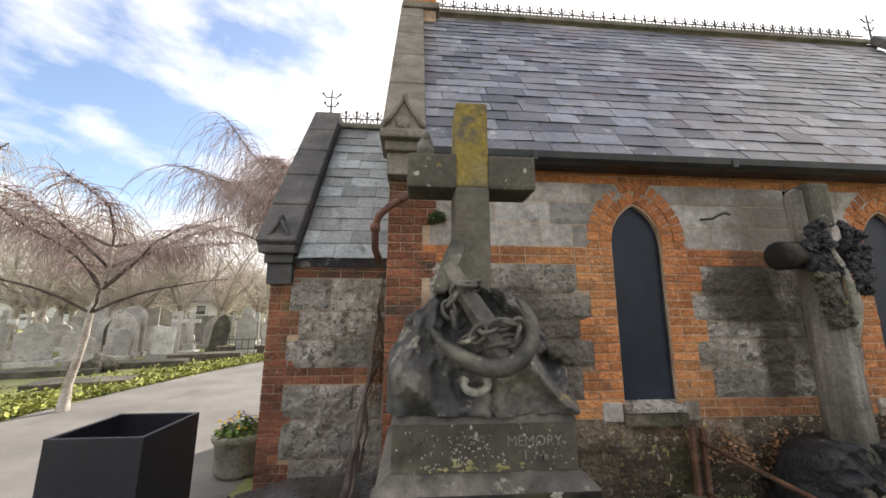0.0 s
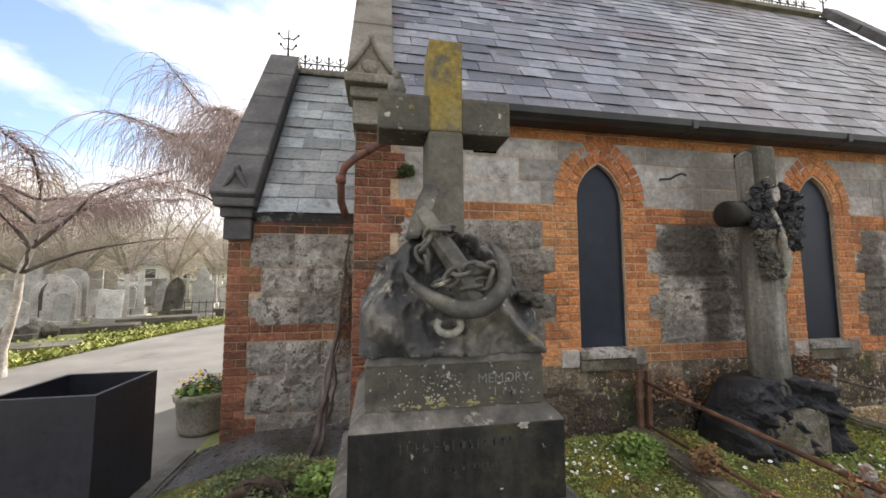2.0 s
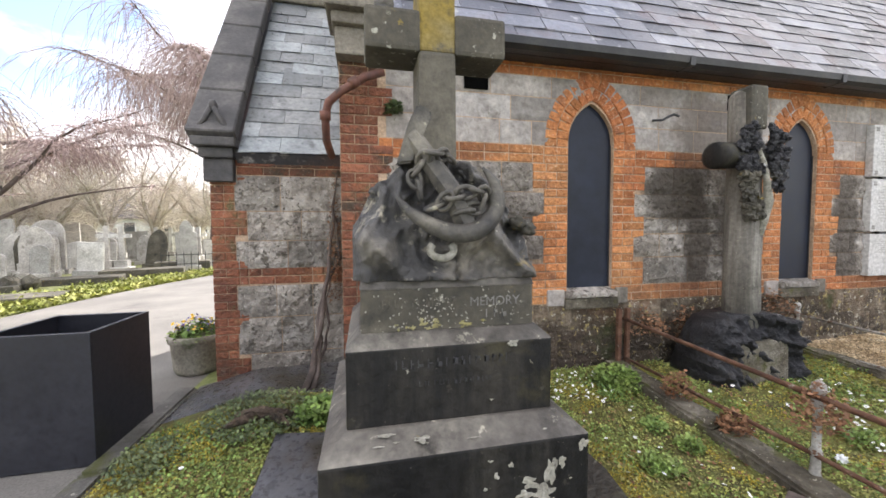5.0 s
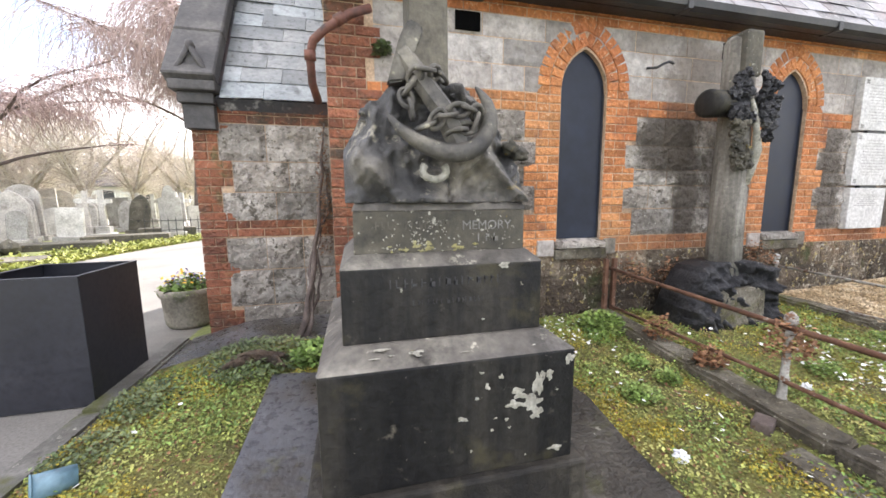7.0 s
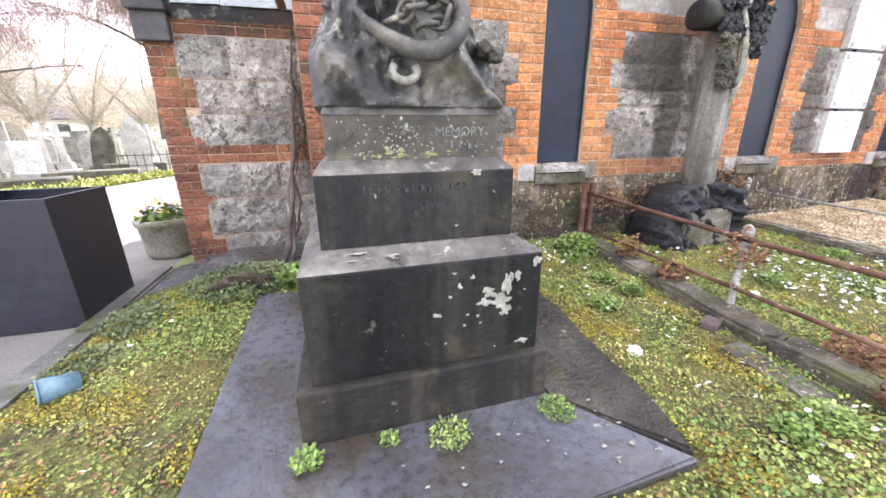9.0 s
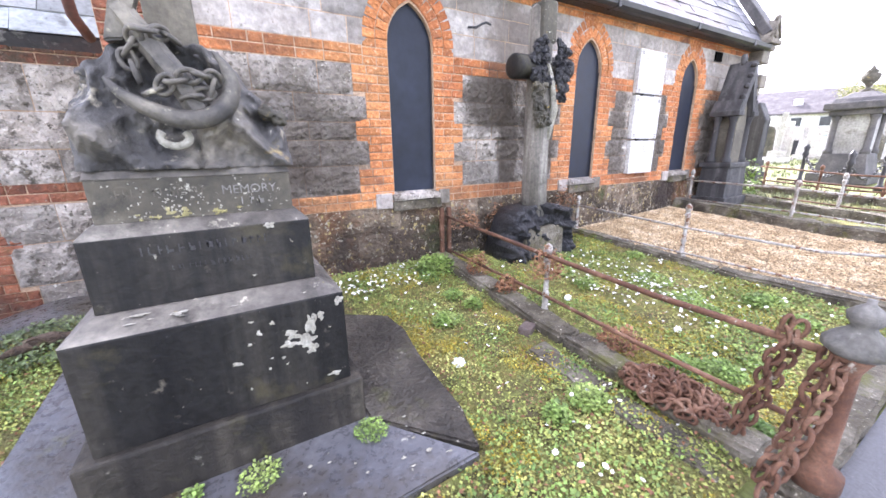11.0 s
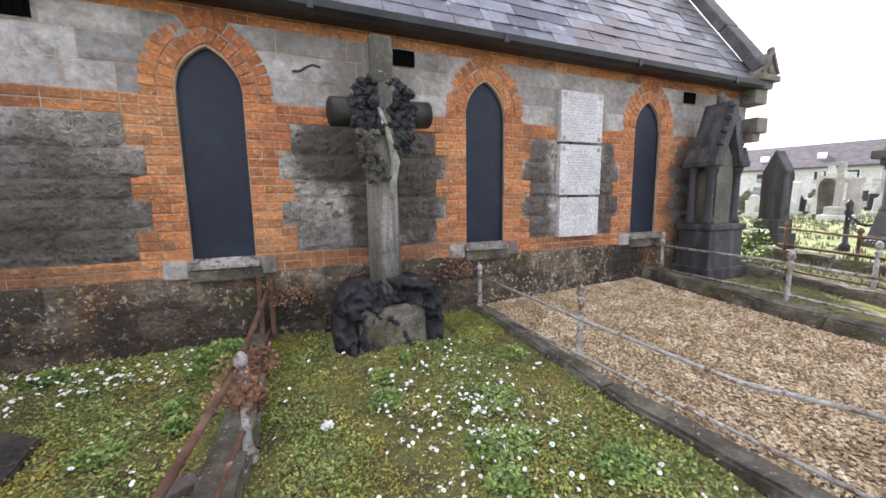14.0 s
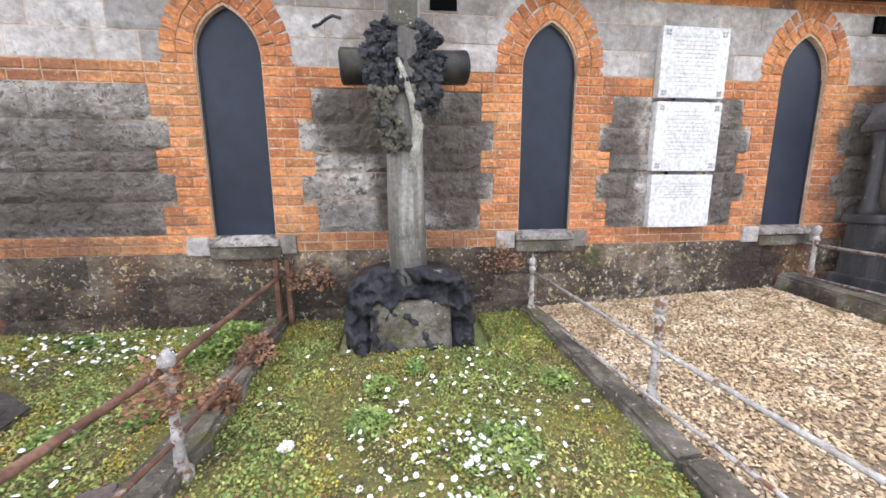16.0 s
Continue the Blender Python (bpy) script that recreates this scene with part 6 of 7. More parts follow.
def weeping_tree(name, base, height, spread, limbs, twigs, hang, label, seed, bark, lean=(0, 0), radius=0.1, twigmat=None, low=1.9, thick=0.0075, droop=-0.62):
    rng = random.Random(seed)
    base = Vector(base)
    th = thing(name, base, label, "tree")
    top = base + Vector((lean[0], lean[1], height * 0.72))
    v, f = [], []
    trunk = [base + (top - base) * (k / 7) + Vector((0.05 * math.sin(k * 1.9 + seed), 0.05 * math.cos(k * 1.3), 0)) * (0 < k < 7) for k in range(8)]
    trunk[0] = base - Vector((0, 0, 0.03))
    bar(v, f, trunk, [radius * (1.35 if k == 0 else 1 - 0.07 * k) for k in range(8)], 9)
    ob = new("trunk", raw("trunk", [p - base for p in v], f, bark, True))
    ob.parent = th
    ends = []
    for k in range(limbs):
        a = 2 * math.pi * (k + rng.random() * 0.6) / limbs
        start = trunk[4 + k % 4]
        way = Vector((math.cos(a), math.sin(a), rng.uniform(0.5, 1.15)))
        pts = limb_path(rng, start, way, spread * rng.uniform(0.7, 1.15), -0.10)
        v, f = [], []
        bar(v, f, pts, [radius * 0.42 * (1 - 0.13 * i) for i in range(len(pts))], 6)
        ob = new("limb", raw("limb", [p - base for p in v], f, M_BARK, True))
        ob.parent = th
        ends.append(pts)
    v, f = [], []
    for k in range(twigs):
        pts = rng.choice(ends)
        i = rng.randrange(2, len(pts))
        start = pts[i] + (pts[i - 1] - pts[i]) * rng.random()
        a = rng.uniform(0, 6.3)
        way = Vector((math.cos(a), math.sin(a), rng.uniform(0.1, 1.0)))
        length = hang * rng.uniform(0.5, 1.25)
        path = limb_path(rng, start, way, length, droop, 7)
        cut = low + rng.uniform(-0.35, 0.35)
        path = [p for p in path if p.z > base.z + cut]
        if len(path) < 3:
            continue
        bar(v, f, path, [thick * (1 - 0.1 * j) for j in range(len(path))])
    ob = new("crown", raw("crown", [p - base for p in v], f, twigmat or M_TWIG))
    ob.parent = th
    tagged(ob, "fine drooping reddish bare twigs", "", "", "stuff")
    return th


weeping_tree("weeping_birch", (-5.56, 7.13, 0), 3.9, 2.6, 14, 2600, 0.9, "weeping birch with pale trunk and bare drooping twigs", 3, M_BIRCH, (0.25, 0.1), 0.07, None, 2.45, 0.0065, -0.4)
weeping_tree("weeping_birch", (-6.9, 19.3, 0), 11.4, 5.6, 16, 3600, 4.4, "tall bare weeping birch behind the path", 9, M_BARK, (0.3, 0.2), 0.15, None, 5.4, 0.011)
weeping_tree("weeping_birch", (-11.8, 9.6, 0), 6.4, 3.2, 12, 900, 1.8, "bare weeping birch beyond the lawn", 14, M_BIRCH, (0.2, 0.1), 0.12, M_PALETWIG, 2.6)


def bare_tree(name, base, height, label, seed, twigs=600, material=None, leafy=None):
    rng = random.Random(seed)
    th = thing(name, (0, 0, 0), label, "tree", "far trees")
    v, f = [], []
    fork = height * 0.28
    bar(v, f, [Vector((0, 0, -0.05)), Vector((0.05, 0, fork * 0.5)), Vector((0, 0.05, fork))], [height * 0.024, height * 0.019, height * 0.017], 8)
    ob = new("trunk", raw("trunk", v, f, M_BIRCH, True))
    ob.parent = th
    v, f = [], []
    ends = []
    for k in range(9):
        a = 2 * math.pi * (k + rng.random()) / 9
        pts = limb_path(rng, Vector((0, 0, fork * rng.uniform(0.7, 1.0))), Vector((math.cos(a), math.sin(a), rng.uniform(0.9, 2.4))), height * rng.uniform(0.5, 0.75), 0.05)
        bar(v, f, pts, [height * 0.0105 * (1 - 0.13 * i) for i in range(len(pts))], 5)
        ends.append(pts)
    ob = new("branchwork", raw("branchwork", v, f, M_BIRCH, True))
    ob.parent = th
    tagged(ob, "", "", "", "stuff")
    v, f = [], []
    tips = []
    for k in range(twigs):
        pts = rng.choice(ends)
        i = rng.randrange(1, len(pts))
        start = pts[i] + (pts[i - 1] - pts[i]) * rng.random()
        a = rng.uniform(0, 6.3)
        path = limb_path(rng, start, Vector((math.cos(a), math.sin(a), rng.uniform(0.0, 1.3))), height * rng.uniform(0.1, 0.26), -0.03, 4)
        bar(v, f, path, [0.012 * (1 - 0.15 * j) for j in range(len(path))])
        tips += path[2:]
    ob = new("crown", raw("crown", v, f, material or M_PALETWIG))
    ob.parent = th
    tagged(ob, "fine bare twigs paled for sunlit haze", "", "", "stuff")
    if leafy:
        lv, lf = leaves(leafy, lambda q: q.choice(tips) + Vector((q.uniform(-0.3, 0.3), q.uniform(-0.3, 0.3), q.uniform(-0.3, 0.3))), (0.1, 0.22), 0.5, 1.0, rng)
        ob = new("foliage", raw("foliage", lv, lf, M_FRESH))
        ob.parent = th
        tagged(ob, "sparse fresh yellow-green leaves", "", "", "stuff")
    th.location = base
    return th


tree_a = bare_tree("bare_tree", (-15.5, 17.0, 0), 8.0, "pale bare tree among the headstones", 2)
tree_b = bare_tree("bare_tree", (-10.5, 21.5, 0), 6.5, "pale bare tree among the headstones", 5)
rr = random.Random(6)
for k in range(24):
    a, d = radians(rr.uniform(109, 140)), rr.uniform(20, 44)
    copy_thing(rr.choice((tree_a, tree_b)), pose(0.2 + d * math.cos(a), 0.3 + d * math.sin(a), 0, 0, 0, rr.uniform(0, 360)))
bare_tree("leafing_tree", (58.0, 10.3, 0.48), 8.6, "round tree with fresh yellow-green leaves", 8, 1400, None, 16000)


# ---------------------------------------------------------------- headstones
def stone_outline(kind, w, h):
    a = w / 2
    if kind == "round":
        return [(-a, 0), (a, 0), (a, h * 0.75)] + [(a * math.cos(t), h * 0.75 + h * 0.25 * math.sin(t)) for t in (math.pi * k / 8 for k in range(1, 8))] + [(-a, h * 0.75)]
    if kind == "gothic":
        return [(-a, 0), (a, 0), (a, h * 0.62), (a * 0.82, h * 0.8), (a * 0.45, h * 0.93), (0, h), (-a * 0.45, h * 0.93), (-a * 0.82, h * 0.8), (-a, h * 0.62)]
    if kind == "shoulder":
        return [(-a, 0), (a, 0), (a, h * 0.72), (a * 0.6, h * 0.76), (a * 0.55, h * 0.86), (a * 0.3, h * 0.97), (0, h), (-a * 0.3, h * 0.97), (-a * 0.55, h * 0.86), (-a * 0.6, h * 0.76), (-a, h * 0.72)]
    return [(-a, 0), (a, 0), (a, h), (-a, h)]


LABELS = {"round": "grey round-topped headstone, weathered", "gothic": "grey pointed headstone, weathered", "shoulder": "grey shouldered headstone, weathered", "square": "plain grey square headstone"}
GRAVES = {}


def headstone(x, y, w, h, kind, turn=0.0, lean=0.0, material=None, label=None):
    key = (kind, round(w, 1), round(h, 1), (material or M_GRAVE).name)
    if key in GRAVES:
        ob = copy_thing(GRAVES[key], pose(x, y, G(x, y), 0, lean, turn))
        if label:
            ob["label"] = label
        return ob
    th = thing("headstone", (0, 0, 0), label or LABELS[kind], "headstone", "headstones")
    bm = bmesh.new()
    prism(bm, stone_outline(kind, w, h), "y", -0.06, 0.06)
    bmesh.ops.translate(bm, verts=bm.verts, vec=(0, 0, 0.12))
    bmesh.ops.bevel(bm, geom=[e for e in bm.edges if abs(e.verts[0].co.y - e.verts[1].co.y) < 0.01], offset=0.012, segments=1, affect="EDGES")
    part("slab", bm, material or M_GRAVE, th)
    bm = bmesh.new()
    box(bm, -w * 0.62, w * 0.62, -0.16, 0.16, -0.05, 0.14, 0.015)
    part("plinth", bm, material or M_GRAVE, th)
    th.matrix_basis = pose(x, y, G(x, y), 0, lean, turn)
    GRAVES[key] = th
    return th


KINDS = ("round", "gothic", "shoulder", "square")
for x, y, w, h, kind, turn, lean, dark in (
        (-10.9, 11.4, 1.2, 1.55, "shoulder", 25, -3, 0), (-12.4, 11.6, 1.0, 1.9, "gothic", 25, 0, 0), (-9.7, 11.6, 0.8, 1.0, "round", 25, 2, 0),
        (-9.75, 13.2, 1.1, 2.0, "gothic", 20, 0, 0), (-9.5, 12.9, 0.6, 1.2, "round", 20, 3, 0), (-10.6, 14.0, 0.8, 1.7, "gothic", 20, -2, 1),
        (-9.8, 16.4, 0.9, 1.5, "round", 18, 4, 0), (-9.2, 18.0, 0.8, 1.6, "gothic", 15, 0, 0), (-7.7, 15.8, 0.9, 1.9, "gothic", 15, 7, 1),
        (-6.9, 17.4, 0.8, 1.7, "shoulder", 10, 0, 1), (-7.6, 18.8, 0.9, 1.6, "round", 10, -4, 0), (-6.2, 18.2, 0.8, 1.8, "gothic", 10, 0, 0)):
    headstone(x - 0.6, y + 1.4, w * 0.74, h * 0.78, kind, turn, lean, M_TOMB2 if dark else M_GRAVE)
rr = random.Random(44)
for k in range(70):
    a, d = radians(rr.uniform(110, 139)), rr.uniform(17, 40)
    headstone(0.2 + d * math.cos(a), 0.3 + d * math.sin(a), rr.choice((0.7, 0.9)), rr.choice((1.0, 1.4, 1.8)), rr.choice(KINDS), rr.uniform(0, 30), rr.uniform(-4, 4))
EAST = ((M_GRAVE, None), (M_MARBLE, "white marble headstone, clean and upright"), (M_SOOT, "soot-black weathered headstone in the grass"), (M_TOMB2, "dark lichened old headstone"), (M_GRAVE, None), (M_SLATEBLUE, "blue-grey granite headstone in the grass"), (M_MARBLE, "white marble headstone, clean and upright"), (M_MARBLE, "white marble headstone, clean and upright"), (M_BIN, "polished black granite headstone, clean and upright"))
for k in range(210):
    a, d = radians(rr.uniform(5.5, 28)), 17 + 34 * rr.random() ** 0.9
    material, text = EAST[k % 9]
    headstone(2.1 + d * math.cos(a), -0.2 + d * math.sin(a), rr.choice((0.4, 0.6)), rr.choice((0.5, 0.7, 0.9, 1.2)), rr.choice(KINDS), rr.uniform(60, 110), rr.uniform(-5, 5), material, text)
for x, y, w, h in ((-9.6, 11.0, 2.6, 0.14), (-8.2, 12.6, 2.4, 0.16), (-7.2, 14.4, 2.2, 0.22), (-7.3, 9.6, 1.8, 0.1), (-7.0, 16.6, 1.8, 0.3)):
    bm = bmesh.new()
    box(bm, x - w / 2, x + w / 2, y - 0.45, y + 0.45, -0.03, h, 0.02, None, 20)
    single("grave_surround", bm, M_TOMB2, (x, y, 0), "low dark stone grave surround in the grass", "grave surround", "grave surrounds")
for k, (x, y) in enumerate(((-8.9, 11.2), (-8.6, 11.3), (-8.3, 11.6), (-8.9, 11.8))):
    bm = bmesh.new()
    lump(bm, (x, y, 0.16), (0.2, 0.16, 0.2), 0.4, 2, k * 3.0, 2.0, -0.02)
    single("rubble_stone", bm, M_TOMB2, (x, y, 0), "broken lump of dark stone in the grass", "stone", "rubble")

def cross_grave(x, y, h, turn):
    g = G(x, y)
    th = thing("stone_cross", (0, 0, 0), "pale grey stone cross on a stepped plinth", "grave cross", "stone crosses")
    bm = bmesh.new()
    box(bm, -0.3, 0.3, -0.3, 0.3, -0.05, 0.18, 0.015)
    box(bm, -0.2, 0.2, -0.2, 0.2, 0.17, 0.42, 0.015)
    part("plinth", bm, M_GRAVE, th)
    bm = bmesh.new()
    box(bm, -0.075, 0.075, -0.06, 0.06, 0.4, h, 0.012)
    part("shaft", bm, M_GRAVE, th)
    bm = bmesh.new()
    box(bm, -0.3, 0.3, -0.058, 0.058, h - 0.45, h - 0.3, 0.012)
    part("crossbar", bm, M_GRAVE, th)
    th.matrix_basis = pose(x, y, g, 0, 0, turn)
    return th


first_cross = cross_grave(17.5, 3.6, 1.7, 80)
for k in range(60):
    west = k % 2
    a, d = (radians(rr.uniform(111, 136)), rr.uniform(18, 34)) if west else (radians(rr.uniform(6, 24)), rr.uniform(17, 34))
    x, y = 0.8 + d * math.cos(a), d * math.sin(a)
    copy_thing(first_cross, pose(x, y, G(x, y), 0, rr.uniform(-3, 3), rr.uniform(0, 25) if west else rr.uniform(65, 100)))

# iron grave fence beside the path
fence = thing("iron_fence", (-7.2, 15.4, 0), "low black iron fence around a grave", "fence")
for z in (0.25, 0.6):
    bm = bmesh.new()
    tube(bm, [(-7.2, 15.4, z), (-4.9, 16.4, z)], 0.015, 5)
    part("rail", bm, M_LEAD, fence)
for k in range(12):
    bm = bmesh.new()
    x, y = -7.2 + 2.3 * k / 11, 15.4 + k / 11
    tube(bm, [(x, y, -0.02), (x, y, 0.66), (x, y, 0.74)], [0.014, 0.014, 0.003], 5)
    part("bar", bm, M_LEAD, fence)

# rough grass along the path
R = random.Random(55)


def verge(q):
    y = q.uniform(5.6, 15.5)
    left = path_left(y) if y > 6.5 else -14 + (y + 9) / 15.5 * 8.1
    x = left - abs(q.gauss(0, 0.9)) - 0.02
    return x, y, -0.01


v, f = leaves(9000, verge, (0.06, 0.16), 0.3, 1.3, R, 0.7)
stuff("verge_grass", v, f, M_VERGE, "rough grass and weeds along the path, brightened as in sun", "grass")

# ---------------------------------------------------------------- monuments beyond the gravel
gx, gy = 8.05, 2.98
gg = G(gx, gy)
goth = thing("gothic_monument", (gx, gy, gg), "blackened gothic grave monument with columns and steep gable", "grave monument")
bm = bmesh.new()
box(bm, gx - 0.5, gx + 0.5, gy - 0.32, gy + 0.32, gg - 0.05, gg + 0.16, 0.02)
box(bm, gx - 0.44, gx + 0.44, gy - 0.27, gy + 0.27, gg + 0.15, gg + 0.66, 0.02, (0.02, 0.02))
part("base", bm, M_SOOT, goth)
bm = bmesh.new()
box(bm, gx - 0.46, gx + 0.46, gy - 0.29, gy + 0.29, gg + 0.65, gg + 0.73, 0.02)
part("moulding", bm, M_SOOT, goth)
bm = bmesh.new()
prism(bm, [(gx - 0.2, gg + 0.72), (gx + 0.2, gg + 0.72), (gx + 0.2, gg + 1.35), (gx + 0.13, gg + 1.6), (gx, gg + 1.75), (gx - 0.13, gg + 1.6), (gx - 0.2, gg + 1.35)], "y", gy - 0.16, gy + 0.16)
part("tablet", bm, M_CROSS, goth, "smooth grey pointed tablet")
for s in (-1, 1):
    cx = gx + s * 0.33
    bm = bmesh.new()
    lathe(bm, cx, gy - 0.14, [(0.095, gg + 0.72), (0.095, gg + 0.78), (0.06, gg + 0.84), (0.055, gg + 1.36), (0.075, gg + 1.42), (0.1, gg + 1.48)], 14)
    part("column", bm, M_SOOT, goth, smooth=True)
    bm = bmesh.new()
    lathe(bm, cx, gy + 0.14, [(0.095, gg + 0.72), (0.095, gg + 0.78), (0.06, gg + 0.84), (0.055, gg + 1.36), (0.075, gg + 1.42), (0.1, gg + 1.48)], 14)
    part("column", bm, M_SOOT, goth, smooth=True)
    bm = bmesh.new()
    box(bm, cx - 0.11, cx + 0.11, gy - 0.27, gy + 0.27, gg + 1.47, gg + 1.55, 0.015)
    prism(bm, [(cx - 0.10, gg + 1.545), (cx + 0.10, gg + 1.545), (cx, gg + 1.72)], "y", gy - 0.25, gy + 0.25)
    part("pinnacle", bm, M_SOOT, goth)
bm = bmesh.new()
prism(bm, [(gx - 0.36, gg + 1.5), (gx - 0.22, gg + 1.5), (gx, gg + 2.0), (gx + 0.22, gg + 1.5), (gx + 0.36, gg + 1.5), (gx, gg + 2.3)], "y", gy - 0.24, gy + 0.24)
part("gable", bm, M_SOOT, goth)
bm = bmesh.new()
for k in range(5):
    for s in (-1, 1):
        u = (k + 0.5) / 5
        lump(bm, (gx + s * 0.36 * (1 - u), gy - 0.2, gg + 1.52 + 0.8 * u), (0.045, 0.06, 0.045), 0.4, 1, k + s)
lump(bm, (gx, gy, gg + 2.34), (0.06, 0.06, 0.09), 0.3, 2, 3)
tagged(part("crocket_run", bm, M_SOOT, goth), "", "", "", "stuff")
goth.scale = (0.8, 0.8, 1.0)
clump("dark_shrub", 9.0, 3.0, 0.34, 0.75, 420, (0.05, 0.1), M_LUSH, "scrubby dark green bush between monuments", "shrub", "", 60)

ox, oy = 10.9, 3.65
og = G(ox, oy)
ob2 = thing("pointed_gravestone", (ox, oy, og), "narrow blackened pointed gravestone on a stepped base", "gravestone")
bm = bmesh.new()
box(bm, ox - 0.4, ox + 0.4, oy - 0.35, oy + 0.35, og - 0.05, og + 0.32, 0.02)
box(bm, ox - 0.33, ox + 0.33, oy - 0.28, oy + 0.28, og + 0.31, og + 0.62, 0.02)
part("base", bm, M_SOOT, ob2)
bm = bmesh.new()
prism(bm, [(oy - 0.26, og + 0.6), (oy + 0.26, og + 0.6), (oy + 0.23, og + 1.5), (oy + 0.27, og + 1.6), (oy, og + 2.05), (oy - 0.27, og + 1.6), (oy - 0.23, og + 1.5)], "x", ox - 0.2, ox + 0.2)
bmesh.ops.bevel(bm, geom=bm.edges[:], offset=0.02, segments=1, affect="EDGES")
part("shaft", bm, M_SOOT, ob2)

ob2.scale = (0.72, 0.66, 0.86)
tx, ty = 12.95, 2.55
tg = G(tx, ty)
tomb = thing("canopy_tomb", (tx, ty, tg), "large grey canopied tomb with corner pillars and an urn", "tomb")
bm = bmesh.new()
box(bm, tx - 0.85, tx + 0.85, ty - 0.72, ty + 0.72, tg - 0.05, tg + 0.22, 0.02)
box(bm, tx - 0.7, tx + 0.7, ty - 0.6, ty + 0.6, tg + 0.21, tg + 0.75, 0.02, (0.1, 0.1))
part("base", bm, M_COPE, tomb)
bm = bmesh.new()
box(bm, tx - 0.42, tx + 0.42, ty - 0.4, ty + 0.4, tg + 0.74, tg + 1.75, 0.01)
part("chest", bm, M_GRAVE, tomb, "pale marble-faced inner block")
for sx in (-1, 1):
    for sy in (-1, 1):
        bm = bmesh.new()
        x, y = tx + sx * 0.47, ty + sy * 0.42
        lathe(bm, x, y, [(0.12, tg + 0.74), (0.12, tg + 0.84), (0.085, tg + 0.88), (0.075, tg + 1.6), (0.12, tg + 1.7), (0.12, tg + 1.76)], 12)
        part("pillar", bm, M_COPE, tomb, smooth=True)
bm = bmesh.new()
box(bm, tx - 0.62, tx + 0.62, ty - 0.58, ty + 0.58, tg + 1.75, tg + 1.90, 0.02)
box(bm, tx - 0.76, tx + 0.76, ty - 0.72, ty + 0.72, tg + 1.89, tg + 2.08, 0.04)
box(bm, tx - 0.66, tx + 0.66, ty - 0.62, ty + 0.62, tg + 2.07, tg + 2.2, 0.03, (0.1, 0.1))
box(bm, tx - 0.5, tx + 0.5, ty - 0.46, ty + 0.46, tg + 2.19, tg + 2.34, 0.03, (0.24, 0.22))
part("canopy", bm, M_COPE, tomb)
bm = bmesh.new()
lathe(bm, tx, ty, [(0.16, tg + 2.3), (0.16, tg + 2.38), (0.06, tg + 2.44), (0.07, tg + 2.5), (0.2, tg + 2.64), (0.22, tg + 2.76), (0.12, tg + 2.8), (0.15, tg + 2.84), (0.05, tg + 2.92), (0.02, tg + 3.0)], 16)
part("urn", bm, M_TOMB2, tomb, "grey stone urn", True)

tomb.scale = (0.7, 0.7, 0.82)
link_far = finish(link_mesh(0.08, 0.05, 0.009, 10, 4), "link", M_LEAD, (0, 0, 0), True)
posts = [(10.1, 1.9), (11.5, 2.9), (11.7, 1.75), (14.3, 1.8), (14.2, 3.2)]
for x, y in posts:
    g = G(x, y)
    p = thing("chain_post", (x, y, g), "dark iron post holding a drooping chain", "post", "chain posts")
    bm = bmesh.new()
    lathe(bm, x, y, [(0.075, g), (0.075, g + 0.1), (0.038, g + 0.14), (0.034, g + 0.6), (0.06, g + 0.66), (0.036, g + 0.72), (0.055, g + 0.8), (0.015, g + 0.88)], 10)
    part("shaft", bm, M_LEAD, p, smooth=True)
for a, b in ((0, 2), (0, 1), (1, 4), (2, 3), (3, 4)):
    (xa, ya), (xb, yb) = posts[a], posts[b]
    n = 9
    pts = []
    for k in range(n):
        u = k / (n - 1)
        x, y = xa + (xb - xa) * u, ya + (yb - ya) * u
        pts.append((x, y, G(x, y) + 0.62 - 0.3 * math.sin(math.pi * u)))
    c = thing("iron_chain", pts[0], "dark drooping iron chain between posts", "chain", "chains")
    chain(pts, c, link_far, 0.065, a, 0.1)
for k in range(6):
    x = 8.9 + 0.55 * k
    iron_post(x, kerb_y(x) + 0.10, 0.7, M_RUST, "rusty iron post along the road kerb", "rusty posts")
rail("grave_rail", [(x, kerb_y(x) + 0.10, G(x, 0.5) + 0.5) for x in (8.57, 9.5, 10.6, 11.8)], 0.02, M_RUST, "rusty iron rail along the road", "grave rails")


